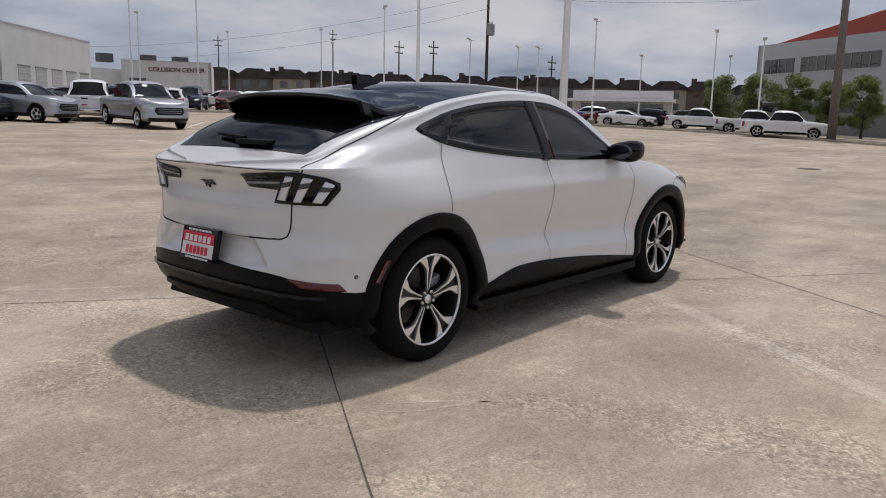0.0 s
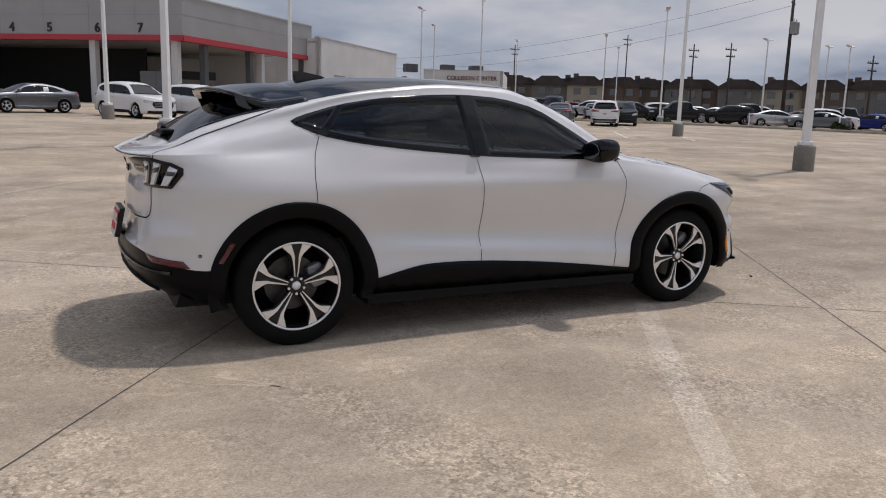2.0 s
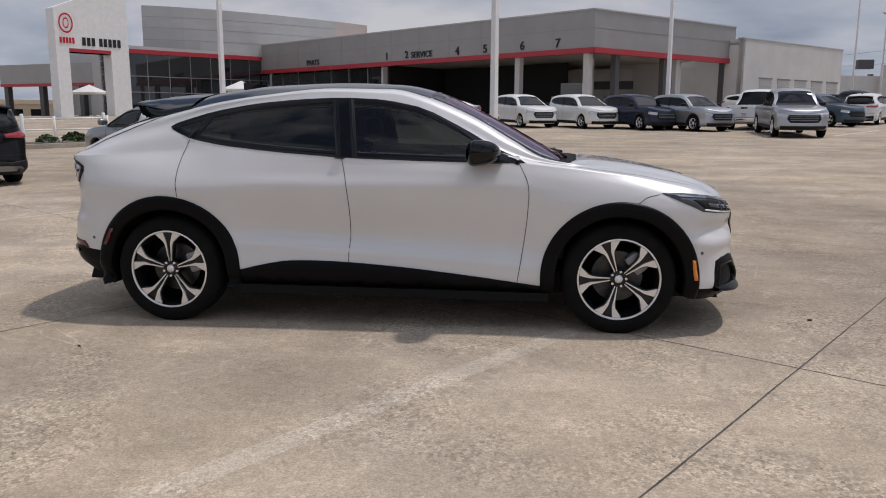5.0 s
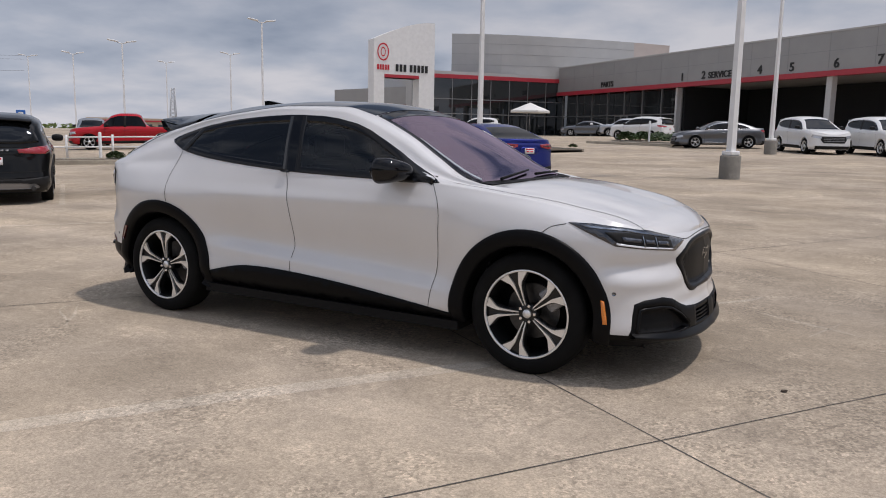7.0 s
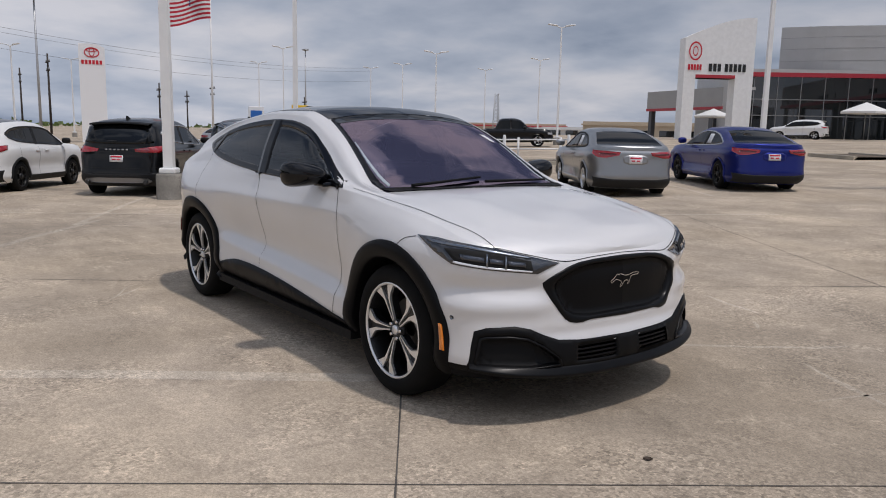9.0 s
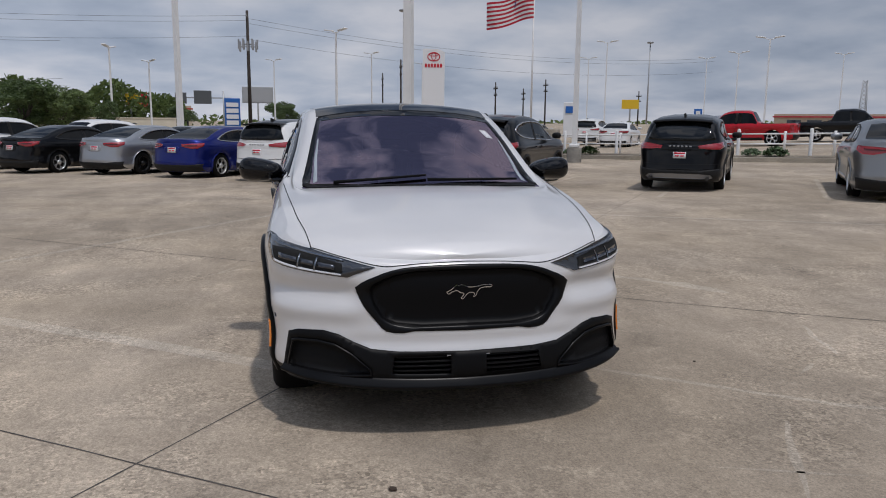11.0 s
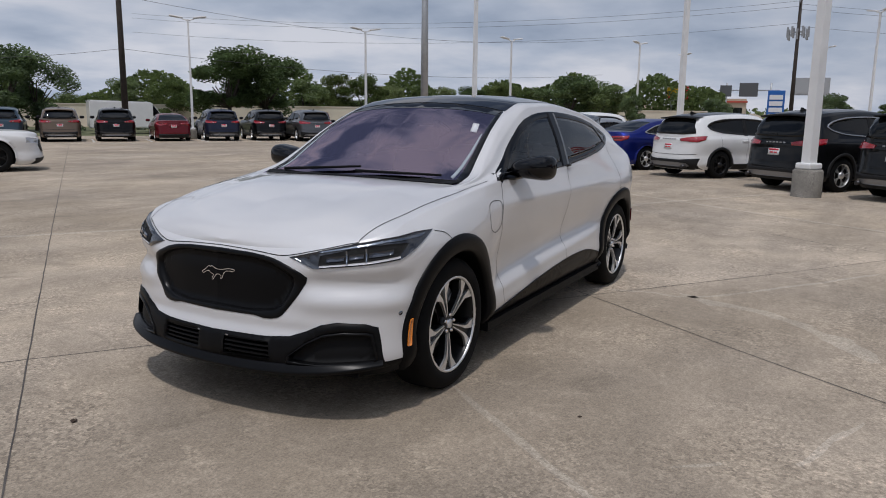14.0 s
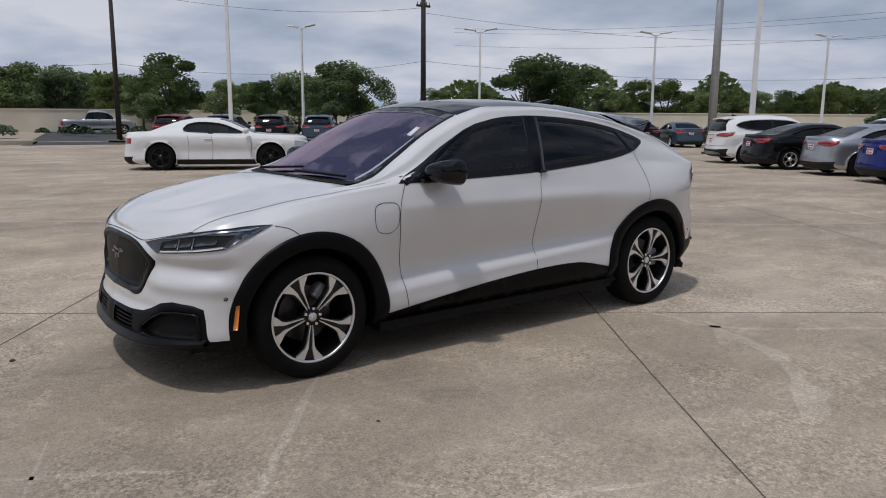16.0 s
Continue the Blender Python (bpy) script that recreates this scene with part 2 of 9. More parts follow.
FASCIA = mat("dark_grey_bumper", (0.005, 0.005, 0.0055), 0.45, grain=0.1, gscale=300, spec=0.12)
PLASTIC = mat("textured_black_plastic", (0.006, 0.006, 0.0065), 0.6, spec=0.15, bump=0.15, bscale=400)
RUBBER = mat("tyre_rubber", (0.007, 0.007, 0.007), 0.75, spec=0.12, vary=0.25, vscale=10)
ALLOY = mat("machined_alloy", (0.80, 0.80, 0.80), 0.34, metal=0.85, grain=0.06, gscale=150)
ALLOY_DARK = mat("dark_alloy", (0.009, 0.009, 0.0095), 0.32, spec=0.4)
STEEL = mat("brake_steel", (0.07, 0.07, 0.072), 0.40, metal=1.0, vary=0.2, vscale=30)
CALIPER = mat("caliper_grey", (0.34, 0.34, 0.35), 0.5, metal=0.3, vary=0.15, vscale=20)
CHROME = mat("chrome", (0.75, 0.75, 0.76), 0.08, metal=1.0)
GAP = mat("panel_gap", (0.004, 0.004, 0.004), 0.9)
SEAT = mat("black_seat_leather", (0.035, 0.033, 0.033), 0.5, bump=0.1, bscale=150)
CABIN = mat("cabin_plastic", (0.03, 0.03, 0.032), 0.6, vary=0.2, vscale=10)
GLASS_SIDE = glass_mat("tinted_side_glass", (0.75, 0.82, 0.80), 0.30, ior=1.5)
GLASS_DARK = glass_mat("privacy_glass", (0.6, 0.62, 0.65), 0.12, ior=1.5)
GLASS_QUARTER = mat("quarter_glass", (0.006, 0.0065, 0.008), 0.16, spec=0.4)
MIRROR_DARK = mat("shaded_mirror", (0.10, 0.105, 0.115), 0.10, metal=1.0)
GLASS_FRONT = glass_mat("windshield_glass", (0.80, 0.78, 0.95), 0.34, coat_color=(1.0, 0.81, 1.0), ior=3.5)
RED_LENS = mat("red_lens", (0.30, 0.006, 0.012), 0.10, coat=1.0)
DARK_RED = mat("dark_red_lens", (0.085, 0.003, 0.006), 0.14, coat=0.6)
AMBER = mat("amber_reflector", (0.75, 0.22, 0.02), 0.18, coat=1.0, grain=0.2, gscale=500)
CLEAR_LENS = mat("clear_lamp_lens", (0.74, 0.75, 0.78), 0.18, coat=1.0, metal=0.1)
LAMP_DARK = mat("lamp_housing", (0.030, 0.033, 0.040), 0.12, coat=1.0, metal=0.3)
LAMP_MODULE = mat("lamp_module", (0.034, 0.038, 0.050), 0.10, coat=1.0, metal=0.5)
SHIELD = mat("grille_shield_black", (0.005, 0.005, 0.0055), 0.42, spec=0.10, grain=0.1, gscale=400)
LIP_BLACK = mat("lip_black", (0.004, 0.004, 0.0045), 0.30, spec=0.16, vary=0.1, vscale=8)
LAMP_REFL = mat("lamp_reflector", (0.22, 0.24, 0.27), 0.15, metal=0.9)
WHITE_PAINT = mat("white_enamel", (0.78, 0.78, 0.77), 0.45, vary=0.05, vscale=3)
POLE_GREY = mat("galvanised_steel", (0.42, 0.43, 0.44), 0.5, metal=0.5, vary=0.1, vscale=4)
POLE_WOOD = mat("creosoted_wood", (0.045, 0.036, 0.030), 0.85, vary=0.3, vscale=5, bump=0.4, bscale=30)

# ---------------------------------------------------------------- mesh tools
def mesh_ob(name, bm, material, parent=None, label="", smooth=True):
    me = bpy.data.meshes.new(name)
    bm.to_mesh(me)
    bm.free()
    for m in (material if isinstance(material, (list, tuple)) else [material]):
        me.materials.append(m)
    if smooth:
        me.shade_smooth()
    ob = new(name, me)
    if parent:
        ob.parent = parent
    if label:
        ob["label"] = label
    return ob


def part(name, bm, material, parent, label="", smooth=False):
    return mesh_ob(name, bm, material, parent, label, smooth)


def thing(name, m, label, category, group="", kind=""):
    e = new(name)
    e.empty_display_size = 0.2
    e.matrix_basis = m
    return tagged(e, label, category, group, kind)


def box(bm, x0, x1, y0, y1, z0, z1, bevel=0.0, m=None):
    """A box between two corners, its edges rounded by bevel."""
    vs = [bm.verts.new((x, y, z)) for x in (x0, x1) for y in (y0, y1) for z in (z0, z1)]
    fs = [bm.faces.new([vs[i] for i in f]) for f in ((0, 1, 3, 2), (4, 6, 7, 5), (0, 4, 5, 1), (2, 3, 7, 6), (0, 2, 6, 4), (1, 5, 7, 3))]
    if bevel:
        es = list({e for f in fs for e in f.edges})
        r = bmesh.ops.bevel(bm, geom=es, offset=bevel, segments=2, affect="EDGES", profile=0.5)
        vs = list({v for v in vs if v.is_valid} | set(r["verts"]))
    if m is not None:
        bmesh.ops.transform(bm, matrix=m, verts=vs)
    return vs


def tube(bm, p0, p1, r0, r1=None, seg=10, caps=True):
    """A round bar from p0 to p1, tapered from r0 to r1."""
    r1 = r0 if r1 is None else r1
    p0, p1 = Vector(p0), Vector(p1)
    q = (p1 - p0).to_track_quat("Z", "Y").to_matrix()
    rings = []
    for p, r in ((p0, r0), (p1, r1)):
        rings.append([bm.verts.new(p + q @ Vector((r * math.cos(a), r * math.sin(a), 0))) for a in (2 * math.pi * i / seg for i in range(seg))])
    for i in range(seg):
        f = bm.faces.new((rings[0][i], rings[0][(i + 1) % seg], rings[1][(i + 1) % seg], rings[1][i]))
        f.smooth = True
    if caps:
        bm.faces.new(rings[0][::-1])
        bm.faces.new(rings[1])
    return rings


def lathe(bm, profile, seg=40, axis="Y", flip=False):
    """A turned form: profile rows (radius, height along the axis)."""
    rings = []
    for r, h in profile:
        row = []
        for i in range(seg):
            a = 2 * math.pi * i / seg
            c, s = r * math.cos(a), r * math.sin(a)
            row.append(bm.verts.new((c, h, s) if axis == "Y" else (c, s, h)))
        rings.append(row)
    for a, b in zip(rings, rings[1:]):
        for i in range(seg):
            q = (a[i], a[(i + 1) % seg], b[(i + 1) % seg], b[i])
            f = bm.faces.new(q[::-1] if flip else q)
            f.smooth = True
    return rings


def prism(bm, outline, y0, y1, axis="Y"):
    """A straight-sided solid on a closed outline of pairs: (x, z) run along Y, (y, z) along X, or (x, y) along Z."""
    def at(p, h):
        return (p[0], h, p[1]) if axis == "Y" else (h, p[0], p[1]) if axis == "X" else (p[0], p[1], h)
    a = [bm.verts.new(at(p, y0)) for p in outline]
    b = [bm.verts.new(at(p, y1)) for p in outline]
    n = len(outline)
    for i in range(n):
        bm.faces.new((a[i], a[(i + 1) % n], b[(i + 1) % n], b[i]))
    bm.faces.new(a[::-1])
    bm.faces.new(b)
    bmesh.ops.recalc_face_normals(bm, faces=bm.faces[:])


def smooth_line(pts, n):
    """A smooth curve (Catmull-Rom) through the points of an array, n steps a span."""
    p = np.asarray(pts, float)
    e = np.vstack([2 * p[:1] - p[1:2], p, 2 * p[-1:] - p[-2:-1]])
    out = []
    for i in range(len(p) - 1):
        a, b, c, d = e[i:i + 4]
        for t in np.linspace(0, 1, n, endpoint=False):
            out.append(0.5 * (2 * b + (c - a) * t + (2 * a - 5 * b + 4 * c - d) * t * t + (3 * b - a - 3 * c + d) * t ** 3))
    out.append(p[-1])
    return np.array(out)


def curve_of(pairs):
    """A smooth function of one number through a few pairs (monotone between them)."""
    xs, ys = (np.array(c, float) for c in zip(*pairs))
    h = np.diff(xs)
    d = np.diff(ys) / h
    m = np.concatenate([[d[0]], np.where(d[:-1] * d[1:] > 0, 2 * d[:-1] * d[1:] / (d[:-1] + d[1:] + 1e-12), 0), [d[-1]]])

    def value(x):
        x = min(max(x, xs[0]), xs[-1])
        i = min(int(np.searchsorted(xs, x, "right")) - 1, len(h) - 1)
        t = (x - xs[i]) / h[i]
        return float((1 + 2 * t) * (1 - t) ** 2 * ys[i] + t * (1 - t) ** 2 * h[i] * m[i] + t * t * (3 - 2 * t) * ys[i + 1] - t * t * (1 - t) * h[i] * m[i + 1])
    return value


def inside(x, y, poly):
    hit = False
    for (x0, y0), (x1, y1) in zip(poly, poly[1:] + poly[:1]):
        if (y0 > y) != (y1 > y) and x < (x1 - x0) * (y - y0) / (y1 - y0) + x0:
            hit = not hit
    return hit


def ground_z(x, y):
    """The lot is level round the middle and climbs gently on one side."""
    s = max(0.0, y - 2.0)
    up = min(0.029 * s * s / (s + 2.0), 1.7) + 0.004 * min(50.0, max(0.0, x - 6.0))
    return up - 0.009 * min(40.0, max(0.0, math.hypot(min(x, 0), min(y, 0)) - 6))

# ---------------------------------------------------------------- the ground: one sheet to the horizon
def build_ground():
    bm = bmesh.new()
    radii = [0.5 * i for i in range(25)] + [13, 14, 15, 16.5, 18, 20, 22, 24, 26, 28.5, 31, 34, 37, 44, 52, 60, 70, 85, 110, 160, 300, 700, 1600, 3500]
    seg = 180
    rows = []
    for r in radii:
        rows.append([bm.verts.new((r * math.cos(a), r * math.sin(a), ground_z(r * math.cos(a), r * math.sin(a))))
                     for a in (2 * math.pi * i / seg for i in range(seg))] if r else [bm.verts.new((0, 0, 0))])
    for a, b in zip(rows, rows[1:]):
        for i in range(seg):
            j = (i + 1) % seg
            bm.faces.new((a[0], b[i], b[j]) if len(a) == 1 else (a[i], b[i], b[j], a[j]))
    bmesh.ops.recalc_face_normals(bm, faces=bm.faces[:])
    return tagged(mesh_ob("ground", bm, CONCRETE), "worn tan concrete parking lot with mottled stains", "ground", kind="structure")


ground = build_ground()
JA, JB = Vector((-0.818, 0.575, 0)), Vector((0.575, 0.818, 0))     # the two directions of the slab joints


def ground_strip(bm, p, q, width, lift, step=1.5, wobble=0.0, seed=0):
    """A flat strip that follows the ground from p to q."""
    rnd = random.Random(seed)
    p, q = Vector((*p[:2], 0)), Vector((*q[:2], 0))
    n = max(2, int((q - p).length / step))
    side = (q - p).normalized().cross(Vector((0, 0, 1))) * width / 2
    last = None
    for i in range(n + 1):
        c = p.lerp(q, i / n) + side * wobble * rnd.uniform(-1, 1)
        w = 1 + wobble * rnd.uniform(-0.5, 0.5)
        pair = [bm.verts.new((v.x, v.y, ground_z(v.x, v.y) + lift)) for v in (c - side * w, c + side * w)]
        if last:
            bm.faces.new((last[0], last[1], pair[1], pair[0]))
        last = pair


X0 = Vector((2.42, -1.49, 0))                                   # where two joints cross, in front of the car
def build_joints():
    for k, far in ((0, 34), (1.12, 40), (-2.2, 40), (2.2, 40), (3.3, 40), (-3.3, 40), (4.4, 40), (-4.4, 40)):
        bm = bmesh.new()
        o = X0 + JB * 4.1 * k
        ground_strip(bm, o - JA * far, o + JA * far, 0.0085, 0.0016, 0.25, 0.5, int(k * 10) + 50)
        tagged(mesh_ob("joint_strip", bm, SEALANT, ground), kind="structure")
    for k in (-4, -3, -2, -1, 0, 1, 2, 3, 4, 5, 6):
        bm = bmesh.new()
        o = X0 + JA * 4.11 * k
        ground_strip(bm, o - JB * 34, o + JB * 40, 0.0085, 0.0022, 0.25, 0.5, k + 70)
        tagged(mesh_ob("joint_strip", bm, SEALANT, ground), kind="structure")
    # faded stripes, pale scuffs and mended cracks
    for line, w, rough in (([(1.30, -.74), (.53, -1.79), (-.44, -3.18), (-1.35, -4.45)], .15, .06), ([(1.45, .86), (1.81, 1.31), (2.08, 1.68), (2.36, 2.06), (2.50, 2.40)], .050, .45),
                           ([(3.30, 1.16), (2.80, 1.44), (2.35, 1.71)], .040, .5), ([(1.86, 2.18), (1.63, 2.46)], .05, .6), ([(-2.2, -1.14), (-1.88, -1.42), (-1.70, -1.64)], .022, .6),
                           ([(-2.30, -.98), (-2.17, -1.31), (-1.80, -1.52), (-1.64, -1.64)], .016, .7), ([(-1.40, 1.50), (-1.14, 2.01), (-.95, 2.45), (-.45, 2.80), (-.05, 3.05)], .14, .75),
                           ([(-1.15, .75), (-1.32, 1.25), (-1.45, 1.75), (-3.3, 3.05)], .05, .4), ([(-7.6, -.3), (-6.4, -1.15), (-2.85, -3.72), (-1.96, -4.5), (-.5, -5.5), (4.6, -9.0)], .12, .10),
                           ([(2.9, .95), (3.15, 1.7)], .02, .8), ([(3.3, .75), (3.75, 1.35)], .018, .8), ([(.9, 2.9), (1.7, 2.6)], .05, .8)):
        bm = bmesh.new()
        pts = smooth_line(line, 6)
        last, rnd = None, random.Random(int(w * 1000))
        pts = [Vector(p) for p in pts]
        fine = []
        for p, q in zip(pts, pts[1:]):
            n = max(1, int((q - p).length / .05))
            fine += [p.lerp(q, i / n) for i in range(n)]
        for i in range(len(fine) - 1):
            d = (fine[i + 1] - fine[i]).normalized()
            side = Vector((-d.y, d.x)) * w / 2 * min(1, (i + 1) / 5, (len(fine) - i) / 5)
            c = fine[i] + side * rough * noise.noise(Vector((fine[i].x * 3, fine[i].y * 3, w))) * 2
            g = 1 + rough * noise.noise(Vector((fine[i].x * 6, fine[i].y * 6, 4 + w)))
            pair = [bm.verts.new((v.x, v.y, ground_z(v.x, v.y) + .0010)) for v in (c - side * g, c + side * g)]
            if last:
                bm.faces.new((last[0], last[1], pair[1], pair[0]))
            last = pair
        tagged(mesh_ob("faded_stripe", bm, FADED, ground), kind="structure")


build_joints()

# ---------------------------------------------------------------- the white crossover in the middle
from mathutils.bvhtree import BVHTree

# plan outline of the flank, rear centre to nose centre (left half)
OUTLINE = [(-2.315, 0), (-2.30, .33), (-2.255, .58), (-2.16, .77), (-2.0, .872), (-1.78, .922), (-1.49, .938), (-1.1, .928), (-.4, .915),
           (.3, .912), (.9, .918), (1.49, .938), (1.8, .928), (2.0, .888), (2.14, .77), (2.25, .56), (2.31, .29), (2.33, 0)]


def rail(rear, side, nose, z):
    """One line of the flank: the outline pushed out at the rear, side and nose, at the heights z(x)."""
    zz = curve_of(z)
    out = []
    for x, y in OUTLINE:
        wr = min(1, max(0, (-x - 1.7) / 0.45))
        wf = min(1, max(0, (x - 1.75) / 0.4))
        ws = (1 - wr * .8) * (1 - wf * .8)
        dy = side(x) if callable(side) else side
        k = max(0, 1 + dy * (0.25 + 0.75 * ws) / 0.93)
        out.append((x - rear * wr + nose * wf, y * k, zz(x)))
    return out


FLANK = [
    rail(-.10, -.07, -.02, [(-2.3, .29), (-1.49, .27), (0, .245), (1.49, .24), (2.3, .225)]),
    rail(.03, -.005, .045, [(-2.3, .40), (-1.49, .38), (0, .34), (1.49, .32), (2.3, .30)]),
    rail(.05, -.012, .03, [(-2.315, .60), (-2.30, .58), (-2.255, .565), (-2.16, .52), (-2.0, .478), (-1.49, .50), (0, .47), (1.49, .46), (2.3, .42)]),
    rail(.025, curve_of([(-1.5, 0), (-.8, -.03), (.3, -.03), (1, -.018), (1.5, 0)]), .0, [(-2.3, .665), (-1.49, .64), (0, .60), (1.49, .60), (2.3, .56)]),
    rail(.0, curve_of([(-1.5, 0), (-.8, -.012), (.3, -.010), (1.5, 0)]), .0, [(-2.3, .80), (-1.49, .79), (0, .76), (1.49, .75), (2.3, .70)]),
    rail(.0, curve_of([(-1.5, .004), (-.8, .0), (.3, .0), (1.5, -.004)]), -.015, [(-2.3, .94), (-1.49, .92), (0, .91), (1.49, .86), (2.3, .775)]),
    rail(.01, curve_of([(-1.9, -.03), (-1.5, -.034), (-.9, -.022), (-.4, -.014), (.9, -.016), (1.5, -.032)]), -.035, [(-2.3, 1.045), (-1.49, 1.04), (0, 1.02), (.9, 1.0), (1.49, .95), (1.8, .90), (2.3, .815)]),
    rail(.035, curve_of([(-2, -.085), (-1.5, -.098), (-1.1, -.072), (-.4, -.046), (.9, -.05), (1.49, -.088), (1.8, -.11)]), -.06,
         [(-2.3, 1.105), (-2.0, 1.115), (-1.49, 1.15), (-1.1, 1.165), (-.4, 1.115), (.3, 1.10), (.9, 1.085), (1.49, 1.02), (1.8, .965), (2.0, .925), (2.14, .89), (2.3, .835)]),
]
# lines of the upper body, height and half width along the length
TOP_Z = curve_of([(-2.36, 1.11), (-2.15, 1.175), (-1.95, 1.312), (-1.72, 1.432), (-1.49, 1.513), (-1.2, 1.575), (-.9, 1.603), (-.4, 1.618), (0, 1.604), (.25, 1.555),
                  (.54, 1.43), (.8, 1.30), (1.0, 1.19), (1.2, 1.095), (1.28, 1.10), (1.5, 1.085), (1.8, 1.035), (2.1, .955), (2.2, .91), (2.28, .845)])
EDGE_Y = curve_of([(-2.36, .1), (-2.15, .60), (-1.95, .635), (-1.72, .672), (-1.49, .695), (-1.2, .683), (-.9, .662), (-.4, .63), (0, .61), (.22, .612), (.54, .655), (.8, .70), (1.0, .74),
                   (1.2, .735), (1.5, .70), (1.8, .64), (2.1, .50), (2.28, .2)])
EDGE_Z = curve_of([(-2.36, 1.11), (-2.15, 1.165), (-1.95, 1.265), (-1.72, 1.345), (-1.49, 1.396), (-1.2, 1.464), (-.9, 1.514), (-.4, 1.563), (0, 1.558), (.22, 1.508), (.54, 1.375),
                   (.8, 1.225), (1.0, 1.115), (1.2, 1.075), (1.5, 1.065), (1.8, 1.01), (2.1, .93), (2.28, .84)])
CANT_Y = curve_of([(-2.36, .15), (-2.15, .69), (-1.95, .735), (-1.72, .755), (-1.49, .752), (-1.2, .73), (-.4, .705), (0, .70), (.22, .715), (.54, .755), (.8, .795), (1.0, .80),
                   (1.2, .79), (1.5, .765), (1.8, .715), (2.1, .57), (2.28, .25)])
CANT_Z = curve_of([(-2.36, 1.108), (-2.15, 1.145), (-1.95, 1.21), (-1.72, 1.27), (-1.49, 1.325), (-1.2, 1.41), (-.9, 1.46), (-.4, 1.503), (0, 1.487), (.22, 1.435), (.54, 1.28),
                   (.8, 1.145), (1.0, 1.092), (1.2, 1.068), (1.5, 1.048), (1.8, .99), (2.1, .91), (2.28, .838)])
ARCH = ((-1.492, .357), (1.492, .357))


def bell(v, mid, width):
    return math.exp(-((v - mid) / width) ** 2)


def ease(v, a, b):
    t = min(1, max(0, (v - a) / (b - a)))
    return t * t * (3 - 2 * t)


def relief(x, y, z):
    """How far the panel work swells out of, or sinks into, the plain hull."""
    doors = ease(x, -1.15, -.75) * (1 - ease(x, .80, 1.10))
    shelf = .560 - .065 * x                                             # the step above the sill, rising to the rear
    d = doors * (-.034 * ease(z, .90, shelf + .03) * ease(z, shelf - .075, shelf + .025) + .004 * bell(z, shelf - .07, .03))
    d += .020 * bell(x, -1.46, .58) * bell(z, .90, .15) + .013 * bell(x, 1.46, .40) * bell(z, .80, .12)      # haunches
    d += .008 * doors * bell(z, .945, .045)                             # soft shoulder line
    d -= .012 * bell(x, -.35, .45) * bell(z, 1.03, .07)
    if x > 1.7:                                                         # cheeks beside the grille
        w = ease(abs(y), .40, .60) * ease(x, 1.86, 2.06)
        d += w * (-.030 * bell(z, .685, .050) + .016 * bell(z, .590, .045))
        d -= .010 * (1 - ease(abs(y), .50, .62)) * bell(z, .455, .030) * ease(x, 2.1, 2.2)
    if x < -1.9:
        w = ease(-x, 1.98, 2.16)
        w2 = w * (1 - .8 * ease(abs(y), .46, .66))
        d += w2 * .030 * ease(z, 1.045, 1.085) - w2 * .020 * bell(z, .985, .085) * ease(z, .86, .95)           # lip over the tailgate
        edge = .37 + 1.05 * max(0, .735 - z)
        d -= w * .034 * (1 - ease(abs(y), edge - .035, edge + .012)) * ease(.738 - z, 0, .022) * ease(z, .585, .605)   # plate recess
        d += w * .012 * bell(z, .66, .05) * ease(abs(y), .55, .75)
    return d


